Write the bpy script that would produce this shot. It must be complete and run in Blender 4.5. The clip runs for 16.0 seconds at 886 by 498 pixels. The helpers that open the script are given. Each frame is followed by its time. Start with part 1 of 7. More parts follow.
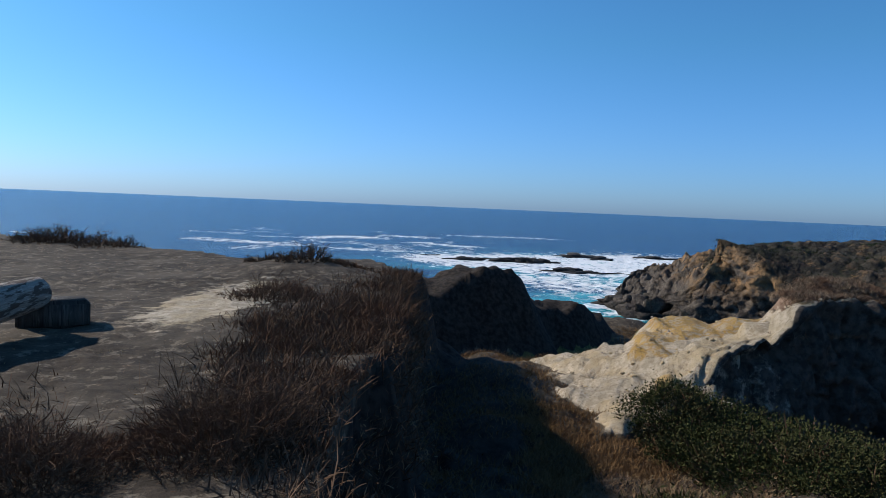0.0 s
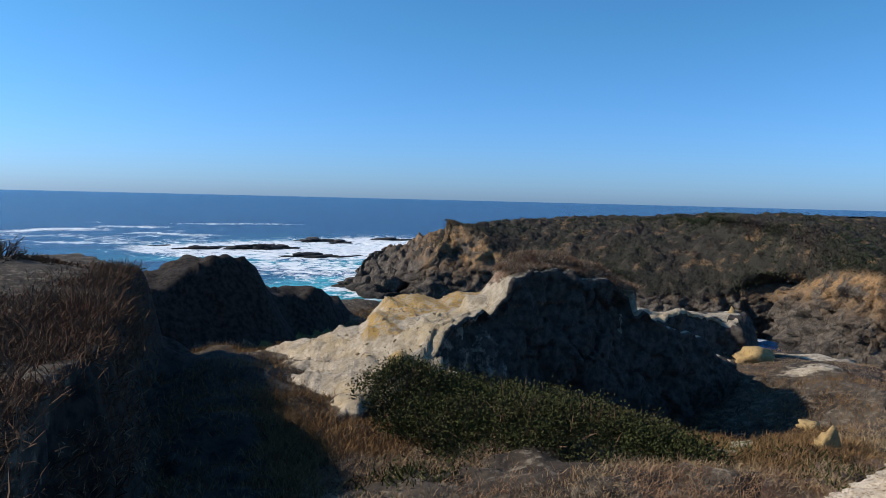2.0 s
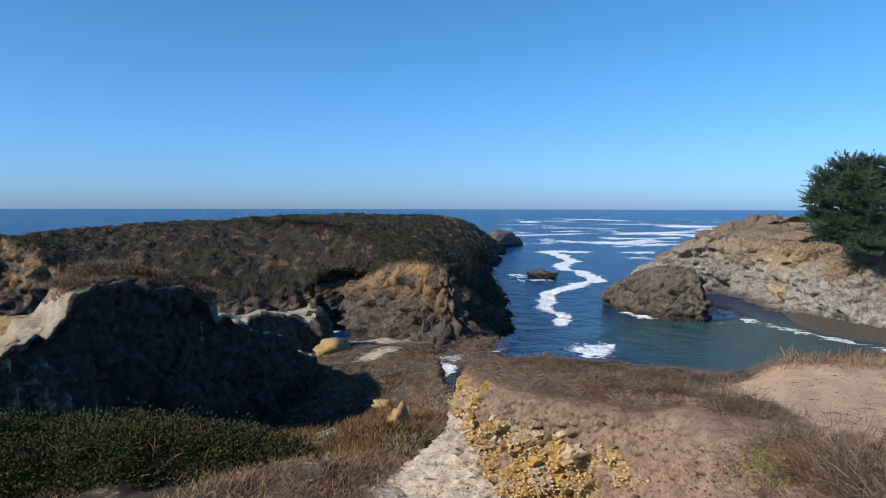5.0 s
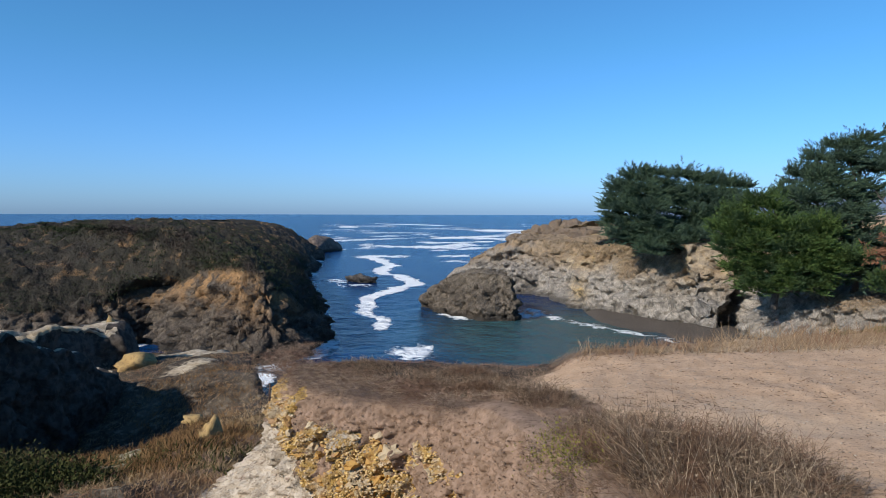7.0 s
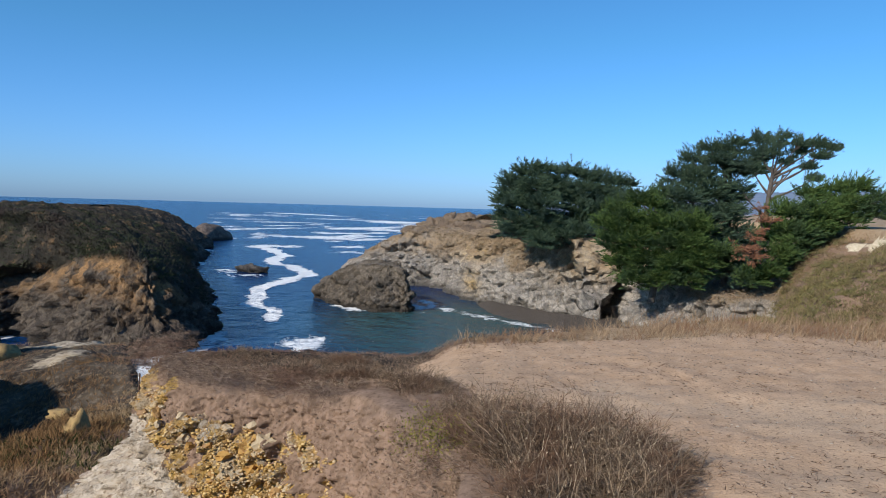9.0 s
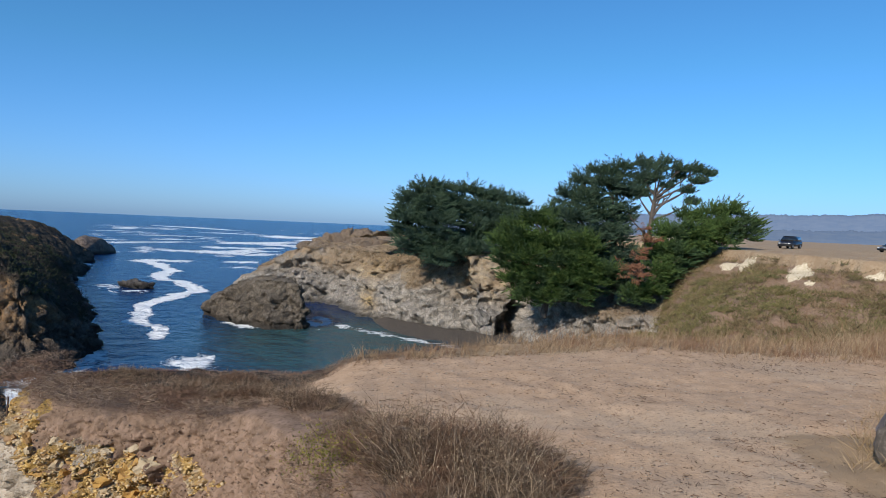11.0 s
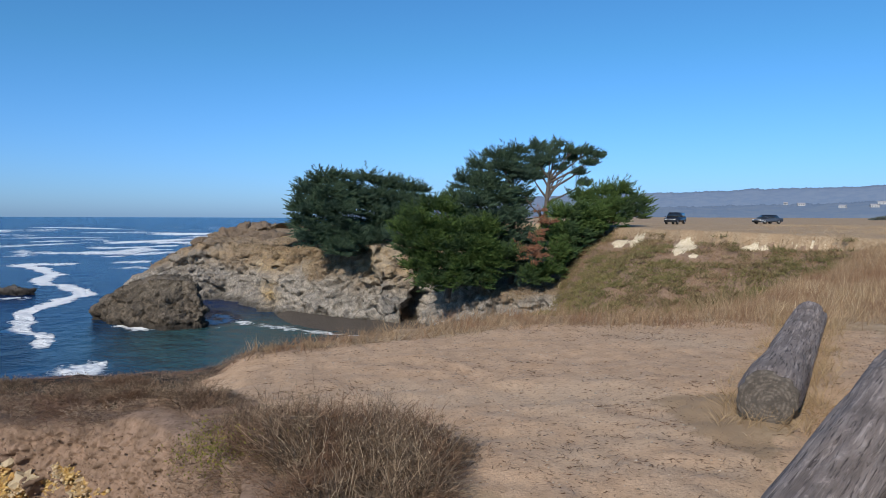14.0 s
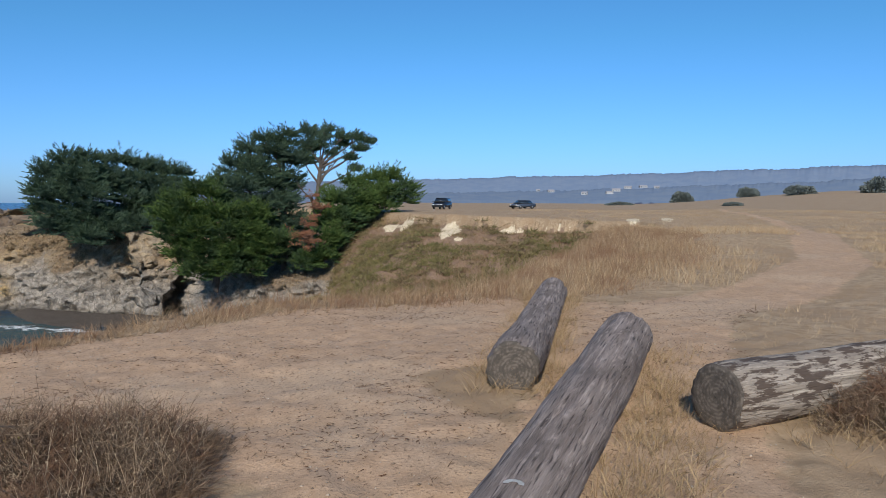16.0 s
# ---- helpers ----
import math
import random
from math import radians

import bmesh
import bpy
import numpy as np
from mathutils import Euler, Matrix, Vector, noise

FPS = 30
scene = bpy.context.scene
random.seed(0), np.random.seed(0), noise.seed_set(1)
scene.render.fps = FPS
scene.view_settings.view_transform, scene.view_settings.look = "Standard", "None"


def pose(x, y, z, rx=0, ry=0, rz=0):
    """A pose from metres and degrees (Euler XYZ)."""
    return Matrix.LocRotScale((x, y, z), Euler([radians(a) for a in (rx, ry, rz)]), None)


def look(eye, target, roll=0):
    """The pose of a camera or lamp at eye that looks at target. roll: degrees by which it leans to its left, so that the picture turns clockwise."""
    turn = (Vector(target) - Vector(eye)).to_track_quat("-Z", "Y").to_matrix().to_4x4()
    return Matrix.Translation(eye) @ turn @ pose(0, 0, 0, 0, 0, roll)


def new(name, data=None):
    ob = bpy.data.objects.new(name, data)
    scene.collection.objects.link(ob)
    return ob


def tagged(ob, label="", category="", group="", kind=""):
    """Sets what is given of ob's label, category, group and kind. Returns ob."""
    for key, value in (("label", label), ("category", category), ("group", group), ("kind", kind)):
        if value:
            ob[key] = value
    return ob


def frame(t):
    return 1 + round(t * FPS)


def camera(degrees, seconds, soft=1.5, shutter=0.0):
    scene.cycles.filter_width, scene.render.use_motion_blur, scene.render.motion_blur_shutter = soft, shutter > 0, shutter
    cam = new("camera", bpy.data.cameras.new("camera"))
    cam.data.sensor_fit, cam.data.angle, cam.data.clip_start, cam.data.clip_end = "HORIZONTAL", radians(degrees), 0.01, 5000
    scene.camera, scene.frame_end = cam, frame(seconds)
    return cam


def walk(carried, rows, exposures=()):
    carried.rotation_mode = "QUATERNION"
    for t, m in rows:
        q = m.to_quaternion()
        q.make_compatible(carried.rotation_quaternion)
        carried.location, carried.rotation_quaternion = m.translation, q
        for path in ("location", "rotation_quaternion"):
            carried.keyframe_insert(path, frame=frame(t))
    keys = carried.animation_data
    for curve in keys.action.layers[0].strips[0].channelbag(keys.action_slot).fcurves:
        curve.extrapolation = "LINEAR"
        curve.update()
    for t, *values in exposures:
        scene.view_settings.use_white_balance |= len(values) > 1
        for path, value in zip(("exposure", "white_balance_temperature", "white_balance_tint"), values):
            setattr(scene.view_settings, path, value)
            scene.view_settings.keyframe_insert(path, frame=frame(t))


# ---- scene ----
cam = camera(63.42, 16.0, soft=0.35)
PATH = [  # seconds, place, heading to the left of +y, tilt, roll
    (0, 0.110, -0.269, 15.986, 92.97, -3.55, 2.44),
    (0.5, 0.126, -0.229, 15.997, 92.73, -3.19, 1.99),
    (1, 0.126, -0.183, 15.999, 88.06, -3.81, 1.25),
    (1.5, 0.088, -0.126, 15.994, 81.77, -3.72, 1.46),
    (2, -0.003, -0.077, 15.986, 72.34, -4.10, 1.41),
    (2.5, -0.095, -0.048, 15.978, 65.03, -3.61, 0.94),
    (3, -0.154, -0.017, 15.970, 58.78, -3.56, 0.36),
    (3.5, -0.190, 0.025, 15.960, 53.06, -3.51, 0.33),
    (4, -0.214, 0.056, 15.954, 47.25, -3.58, 0.09),
    (4.2, -0.227, 0.067, 15.955, 45.50, -3.45, -0.00),
    (6.3, -0.221, 0.072, 15.956, 30.32, -3.07, 0.49),
    (6.5, -0.207, 0.075, 15.953, 28.80, -2.85, 0.37),
    (7, -0.182, 0.081, 15.948, 25.10, -2.92, 0.17),
    (7.5, -0.146, 0.092, 15.942, 23.10, -2.89, 0.55),
    (8, -0.106, 0.091, 15.944, 19.99, -2.70, 0.58),
    (8.5, -0.057, 0.084, 15.935, 16.69, -2.28, 0.39),
    (9, -0.021, 0.092, 15.924, 16.74, -3.46, 1.57),
    (9.2, -0.008, 0.074, 15.934, 14.16, -5.32, 2.74),
    (11.3, 0.016, 0.022, 15.934, 8.51, -1.66, 2.45),
    (11.5, 0.043, -0.004, 15.925, 8.70, -1.84, 1.98),
    (12, 0.063, -0.003, 15.924, 6.21, -1.89, 1.33),
    (12.5, 0.077, -0.010, 15.926, 5.79, -1.95, 0.66),
    (13, 0.085, -0.022, 15.926, 7.02, -2.17, 0.42),
    (13.5, 0.103, -0.016, 15.923, 6.91, -2.58, 0.32),
    (14, 0.144, 0.005, 15.920, 0.79, -2.64, 0.24),
    (14.5, 0.180, 0.019, 15.914, -3.56, -4.91, 1.59),
    (15, 0.199, 0.025, 15.908, -8.36, -4.38, 1.11),
    (15.5, 0.226, 0.034, 15.903, -12.53, -4.37, -0.12),
    (16, 0.264, 0.043, 15.894, -17.18, -3.72, 0.29),
]


def gaze(x, y, z, heading, tilt, roll):
    """A camera pose from a place and three angles in degrees."""
    a, e = radians(heading), radians(tilt)
    way = Vector((-math.sin(a) * math.cos(e), math.cos(a) * math.cos(e), math.sin(e)))
    eye = Vector((x, y, z))
    return look(eye, eye + way, roll)


walk(cam, [(t, gaze(*row)) for t, *row in PATH],
     exposures=[(0, -0.08), (1.5, 0.02), (3.5, 0.13), (7, 0.08), (11, -0.05), (16, -0.15)])

# ---- light ----
SUN_AZ, SUN_EL = 157.0, 32.0
world = bpy.data.worlds.new("sky")
scene.world = world
world.use_nodes = True
wn = world.node_tree
sky = wn.nodes.new("ShaderNodeTexSky")
sky.sky_type, sky.sun_disc = "NISHITA", False
sky.sun_elevation, sky.sun_rotation = radians(SUN_EL), radians(-SUN_AZ)
sky.altitude, sky.air_density, sky.dust_density, sky.ozone_density = 0, 1.0, 0.5, 3.0
tint = wn.nodes.new("ShaderNodeMix")      # sea air filters the light to a clear blue
tint.data_type, tint.blend_type = "RGBA", "MULTIPLY"
tint.inputs["Factor"].default_value = 1.0
low = wn.nodes.new("ShaderNodeMix")       # whiter haze towards the horizon
low.data_type = "RGBA"
low.inputs["A"].default_value, low.inputs["B"].default_value = (0.55, 0.91, 1.76, 1), (0.46, 1.0, 1.39, 1)
up = wn.nodes.new("ShaderNodeSeparateXYZ")
wn.links.new(wn.nodes.new("ShaderNodeTexCoord").outputs["Generated"], up.inputs[0])
rise = wn.nodes.new("ShaderNodeMapRange")
rise.inputs["From Min"].default_value, rise.inputs["From Max"].default_value = 0.0, 0.22
wn.links.new(up.outputs["Z"], rise.inputs["Value"])
wn.links.new(rise.outputs["Result"], low.inputs["Factor"])
wn.links.new(low.outputs["Result"], tint.inputs["B"])
wn.links.new(sky.outputs[0], tint.inputs["A"])
wn.links.new(tint.outputs["Result"], wn.nodes["Background"].inputs[0])
wn.nodes["Background"].inputs[1].default_value = 0.1

sun = new("sun", bpy.data.lights.new("sun", "SUN"))
sun.data.energy, sun.data.angle, sun.data.color = 5.0, radians(0.55), (1.0, 0.92, 0.82)
sun_way = Vector((-math.sin(radians(SUN_AZ)) * math.cos(radians(SUN_EL)),
                  math.cos(radians(SUN_AZ)) * math.cos(radians(SUN_EL)), math.sin(radians(SUN_EL))))
sun.matrix_world = look(sun_way * 200, (0, 0, 0))


# ---- numbers and noise ----
def pol(az, d):
    """Plan place at a heading (degrees to the left of +y) and a distance from the viewpoint."""
    return np.array((-d * math.sin(radians(az)), d * math.cos(radians(az))))


def _hash(i, j, k, seed):
    n = (i * 374761393 + j * 668265263 + k * 2147483647 + seed * 1274126177) & 0xFFFFFFFF
    n = ((n ^ (n >> 13)) * 1274126177) & 0xFFFFFFFF
    return ((n ^ (n >> 16)) & 0xFFFFFF) / float(0xFFFFFF)


def vnoise(x, y, z, seed=0):
    """Smooth value noise from 0 to 1 on arrays."""
    x, y, z = np.broadcast_arrays(np.asarray(x, float), np.asarray(y, float), np.asarray(z, float))
    i, j, k = (np.floor(v).astype(np.int64) for v in (x, y, z))
    u, v, w = x - i, y - j, z - k
    u, v, w = (s * s * (3 - 2 * s) for s in (u, v, w))
    out = 0
    for a in (0, 1):
        for b in (0, 1):
            for c in (0, 1):
                out = out + _hash(i + a, j + b, k + c, seed) * (u if a else 1 - u) * (v if b else 1 - v) * (w if c else 1 - w)
    return out


def fbm(x, y, z=0.0, octaves=4, seed=0):
    """Fractal noise, about -1 to 1."""
    total, size, norm = 0, 1.0, 0
    for o in range(octaves):
        f = 2.03 ** o
        total = total + size * (2 * vnoise(x * f, y * f, np.asarray(z) * f, seed + o) - 1)
        norm, size = norm + size, size * 0.5
    return total / norm * 1.5


def ridged(x, y, z=0.0, octaves=4, seed=0):
    total, size, norm = 0, 1.0, 0
    for o in range(octaves):
        f = 2.07 ** o
        total = total + size * (1 - np.abs(4 * vnoise(x * f, y * f, np.asarray(z) * f, seed + o) - 2))
        norm, size = norm + size, size * 0.5
    return total / norm


def smooth(a, b, x):
    s = np.clip((x - a) / (b - a), 0, 1)
    return s * s * (3 - 2 * s)


def seg_dist(px, py, pts, closed=False):
    """Distance to a polyline, how far along it (in index units) and the side (positive: left of its way)."""
    best = np.full(np.shape(px), 1e18)
    along, side = np.zeros(np.shape(px)), np.zeros(np.shape(px))
    n = len(pts)
    for i in range(n if closed else n - 1):
        (ax, ay), (bx, by) = pts[i][:2], pts[(i + 1) % n][:2]
        dx, dy = bx - ax, by - ay
        t = np.clip(((px - ax) * dx + (py - ay) * dy) / (dx * dx + dy * dy), 0, 1)
        qx, qy = px - ax - t * dx, py - ay - t * dy
        d = qx * qx + qy * qy
        m = d < best
        best = np.where(m, d, best)
        along = np.where(m, i + t, along)
        side = np.where(m, dx * qy - dy * qx, side)
    return np.sqrt(best), along, side


def inside(px, py, pts):
    res = np.zeros(np.shape(px), bool)
    n = len(pts)
    for i in range(n):
        (ax, ay), (bx, by) = pts[i][:2], pts[(i + 1) % n][:2]
        if ay == by:
            continue
        res ^= ((ay > py) != (by > py)) & (px < (bx - ax) * (py - ay) / (by - ay) + ax)
    return res


def signed(px, py, pts):
    d = seg_dist(px, py, pts, True)[0]
    return np.where(inside(px, py, pts), d, -d)


def mesh_from(name, verts, faces, material, smooth_faces=True, parent=None, label=""):
    """One mesh object from arrays of vertices and of faces."""
    me = bpy.data.meshes.new(name)
    verts, faces = np.asarray(verts, np.float32), np.asarray(faces, np.int32)
    n = faces.shape[1]
    me.vertices.add(len(verts))
    me.vertices.foreach_set("co", verts.ravel())
    me.loops.add(faces.size)
    me.loops.foreach_set("vertex_index", faces.ravel())
    me.polygons.add(len(faces))
    me.polygons.foreach_set("loop_start", np.arange(0, faces.size, n, dtype=np.int32))
    if smooth_faces:
        me.polygons.foreach_set("use_smooth", np.ones(len(faces), bool))
    me.update(calc_edges=True)
    me.validate()
    if material:
        me.materials.append(material)
    ob = new(name, me)
    ob.parent = parent
    return tagged(ob, label)


def part(name, bm, material, parent, label="", smooth_faces=True):
    """Links a bmesh as one mesh object under a thing or a part."""
    me = bpy.data.meshes.new(name)
    for f in bm.faces:
        f.smooth = smooth_faces
    bm.to_mesh(me)
    bm.free()
    me.materials.append(material)
    ob = new(name, me)
    ob.parent = parent
    return tagged(ob, label)


def grid_faces(rows, cols, wrap=False):
    i = np.arange(rows - 1)[:, None]
    j = np.arange(cols if wrap else cols - 1)[None, :]
    j2 = (j + 1) % cols
    return np.stack([i * cols + j, i * cols + j2, (i + 1) * cols + j2, (i + 1) * cols + j], -1).reshape(-1, 4)


def add_mask(ob, name, values):
    """A material mask on the points of a mesh."""
    at = ob.data.attributes.new(name, "FLOAT", "POINT")
    at.data.foreach_set("value", np.asarray(values, np.float32).ravel())


# ---- materials ----
class Mat:
    """A small builder for procedural materials."""

    def __init__(self, name, rough=0.9, spec=0.3, metal=0.0):
        self.m = bpy.data.materials.new(name)
        self.m.use_nodes = True
        self.t = self.m.node_tree
        self.b = self.t.nodes["Principled BSDF"]
        self.b.inputs["Roughness"].default_value = rough
        self.b.inputs["Specular IOR Level"].default_value = spec
        self.b.inputs["Metallic"].default_value = metal
        self.pos = self.t.nodes.new("ShaderNodeNewGeometry").outputs["Position"]

    def put(self, socket, value):
        if isinstance(value, bpy.types.NodeSocket):
            self.t.links.new(value, socket)
        elif isinstance(value, (tuple, list)) and len(value) == 3 and socket.type == "RGBA":
            socket.default_value = (*value, 1)
        else:
            socket.default_value = value

    def noise(self, scale, detail=4, rough=0.6, vec=None, stretch=None, distortion=0.0):
        n = self.t.nodes.new("ShaderNodeTexNoise")
        n.inputs["Scale"].default_value, n.inputs["Detail"].default_value = scale, detail
        n.inputs["Roughness"].default_value, n.inputs["Distortion"].default_value = rough, distortion
        v = vec or self.pos
        if stretch:
            v = self.vmul(v, stretch)
        self.t.links.new(v, n.inputs["Vector"])
        return n.outputs["Fac"]

    def voronoi(self, scale, feature="F1", stretch=None):
        n = self.t.nodes.new("ShaderNodeTexVoronoi")
        n.feature = feature
        n.inputs["Scale"].default_value = scale
        self.t.links.new(self.vmul(self.pos, stretch) if stretch else self.pos, n.inputs["Vector"])
        return n.outputs["Distance"]

    def vmul(self, v, s):
        n = self.t.nodes.new("ShaderNodeVectorMath")
        n.operation = "MULTIPLY"
        self.t.links.new(v, n.inputs[0])
        n.inputs[1].default_value = s
        return n.outputs[0]

    def attr(self, name):
        n = self.t.nodes.new("ShaderNodeAttribute")
        n.attribute_name = name
        return n.outputs["Fac"]

    def rnd(self):
        return self.t.nodes.new("ShaderNodeObjectInfo").outputs["Random"]

    def island(self):
        return self.t.nodes.new("ShaderNodeNewGeometry").outputs["Random Per Island"]

    def normal_z(self):
        g = self.t.nodes.new("ShaderNodeNewGeometry")
        s = self.t.nodes.new("ShaderNodeSeparateXYZ")
        self.t.links.new(g.outputs["True Normal"], s.inputs[0])
        return s.outputs["Z"]

    def z(self):
        s = self.t.nodes.new("ShaderNodeSeparateXYZ")
        self.t.links.new(self.pos, s.inputs[0])
        return s.outputs["Z"]

    def ramp(self, v, lo, hi, to_lo=0.0, to_hi=1.0):
        n = self.t.nodes.new("ShaderNodeMapRange")
        n.interpolation_type = "SMOOTHSTEP"
        self.put(n.inputs["Value"], v)
        for key, val in (("From Min", lo), ("From Max", hi), ("To Min", to_lo), ("To Max", to_hi)):
            n.inputs[key].default_value = val
        return n.outputs["Result"]

    def math(self, op, a, b=0.0):
        n = self.t.nodes.new("ShaderNodeMath")
        n.operation = op
        self.put(n.inputs[0], a)
        self.put(n.inputs[1], b)
        return n.outputs[0]

    def mix(self, f, a, b):
        n = self.t.nodes.new("ShaderNodeMix")
        n.data_type = "RGBA"
        self.put(n.inputs["Factor"], f)
        self.put(n.inputs["A"], a)
        self.put(n.inputs["B"], b)
        return n.outputs["Result"]

    def bump(self, h, strength=0.5, dist=0.05, base=None):
        n = self.t.nodes.new("ShaderNodeBump")
        n.inputs["Strength"].default_value, n.inputs["Distance"].default_value = strength, dist
        self.t.links.new(h, n.inputs["Height"])
        if base:
            self.t.links.new(base, n.inputs["Normal"])
        return n.outputs[0]

    def done(self, color, normal=None, rough=None):
        self.put(self.b.inputs["Base Color"], color)
        if normal:
            self.t.links.new(normal, self.b.inputs["Normal"])
        if rough is not None:
            self.put(self.b.inputs["Roughness"], rough)
        return self.m


def ground_material():
    m = Mat("coastal_ground", 0.95, 0.15)
    n1, n2, n3 = m.noise(0.7, 5), m.noise(6, 5), m.noise(40, 3)
    litter = m.mix(m.ramp(n2, 0.35, 0.65), (0.026, 0.02, 0.014), (0.07, 0.052, 0.036))
    litter = m.mix(m.ramp(n1, 0.45, 0.65, 0, 0.7), litter, (0.12, 0.095, 0.068))
    litter = m.mix(m.ramp(m.noise(4.5, 7, 0.75), 0.52, 0.62, 0, 0.75), litter, (0.24, 0.195, 0.14))
    litter = m.mix(m.ramp(n3, 0.3, 0.75, 0.3, 0), litter, (0.03, 0.022, 0.015))
    dirt = m.mix(m.ramp(n2, 0.3, 0.7), (0.41, 0.27, 0.165), (0.5, 0.342, 0.22))
    dirt = m.mix(m.ramp(n1, 0.44, 0.62, 0, 0.25), dirt, (0.39, 0.265, 0.165))
    dirt = m.mix(m.ramp(m.noise(0.3, 4, 0.6), 0.5, 0.62, 0, 0.5), dirt, (0.5, 0.37, 0.25))
    dirt = m.mix(m.ramp(m.noise(5, 8, 0.8), 0.58, 0.66, 0, 0.35), dirt, (0.26, 0.175, 0.11))
    dirt = m.mix(m.ramp(m.noise(30, 5, 0.75), 0.38, 0.44, 0.85, 0), dirt, (0.2, 0.132, 0.083))
    dirt = m.mix(m.ramp(m.noise(70, 3, 0.7), 0.36, 0.45, 0.5, 0), dirt, (0.22, 0.15, 0.1))
    dirt = m.mix(m.ramp(m.voronoi(26), 0.05, 0.14, 0.5, 0), dirt, (0.62, 0.52, 0.4))
    sand = m.mix(m.ramp(n2, 0.35, 0.7), (0.4, 0.325, 0.225), (0.6, 0.5, 0.37))
    sand = m.mix(m.ramp(n1, 0.5, 0.62, 0, 0.6), sand, (0.48, 0.36, 0.2))
    sand = m.mix(m.ramp(m.noise(8, 6, 0.75), 0.36, 0.47, 0.6, 0), sand, (0.22, 0.165, 0.11))
    sand = m.mix(m.ramp(m.noise(22, 5, 0.75), 0.36, 0.46, 0.6, 0), sand, (0.18, 0.135, 0.09))
    sand = m.mix(m.ramp(m.noise(2.2, 5, 0.7), 0.56, 0.66, 0, 0.6), sand, (0.24, 0.175, 0.1))
    yellow = m.mix(m.ramp(n2, 0.4, 0.65), (0.5, 0.31, 0.09), (0.42, 0.275, 0.13))
    yellow = m.mix(m.ramp(m.noise(5, 5), 0.5, 0.6), yellow, (0.46, 0.36, 0.235))
    yellow = m.mix(m.ramp(m.noise(20, 5, 0.7), 0.36, 0.5, 0.6, 0), yellow, (0.17, 0.11, 0.06))
    brown = m.mix(m.ramp(n2, 0.3, 0.7), (0.17, 0.112, 0.075), (0.28, 0.188, 0.132))
    brown = m.mix(m.ramp(m.noise(24, 5, 0.7), 0.36, 0.48, 0.6, 0), brown, (0.1, 0.062, 0.04))
    brown = m.mix(m.ramp(m.voronoi(30), 0.08, 0.2, 0.45, 0), brown, (0.4, 0.29, 0.2))
    white = m.mix(m.ramp(n2, 0.3, 0.7), (0.43, 0.35, 0.26), (0.62, 0.53, 0.42))
    white = m.mix(m.ramp(m.noise(14, 5, 0.7), 0.36, 0.5, 0.6, 0), white, (0.17, 0.13, 0.09))
    green = m.mix(m.ramp(n2, 0.3, 0.7), (0.07, 0.075, 0.025), (0.13, 0.12, 0.045))

    def soft(name):
        return m.ramp(m.math("ADD", m.attr(name), m.math("MULTIPLY", m.math("SUBTRACT", m.noise(3.5, 6, 0.7), 0.5), 0.9)), 0.4, 0.6)

    straw = m.mix(m.ramp(n2, 0.35, 0.65), (0.29, 0.205, 0.125), (0.41, 0.305, 0.195))
    straw = m.mix(m.ramp(n1, 0.4, 0.65), straw, (0.31, 0.215, 0.13))
    # near-black of the dark rock, and of gully shade painted as ground colour
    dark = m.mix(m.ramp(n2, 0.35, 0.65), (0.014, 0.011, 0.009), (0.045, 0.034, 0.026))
    # wall: gully rock with its shade in the colour; also grey shingle low down
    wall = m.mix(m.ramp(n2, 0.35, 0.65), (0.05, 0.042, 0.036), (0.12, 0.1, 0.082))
    c = m.mix(soft("straw"), litter, straw)
    c = m.mix(soft("green"), c, green)
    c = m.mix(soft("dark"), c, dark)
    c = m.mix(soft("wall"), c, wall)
    c = m.mix(soft("dirt"), c, dirt)
    c = m.mix(soft("brown"), c, brown)
    c = m.mix(soft("sand"), c, sand)
    c = m.mix(soft("yellow"), c, yellow)
    c = m.mix(soft("white"), c, white)
    c = m.mix(soft("scar"), c, m.mix(m.ramp(n2, 0.35, 0.65), (0.5, 0.41, 0.27), (0.68, 0.58, 0.42)))
    nb = m.bump(m.noise(90, 4, 0.7), 0.6, 0.006, m.bump(n3, 0.6, 0.014, m.bump(n2, 0.3, 0.02)))
    bare = m.math("MINIMUM", m.math("ADD", m.math("ADD", m.attr("sand"), m.attr("yellow")), m.math("ADD", m.attr("wall"), m.attr("white"))), 1.0)
    crumbly = m.bump(m.noise(6, 9, 0.8), 0.9, 0.11, nb)
    m.put(crumbly.node.inputs["Strength"], m.math("MULTIPLY", bare, 0.9))
    return m.done(c, crumbly)


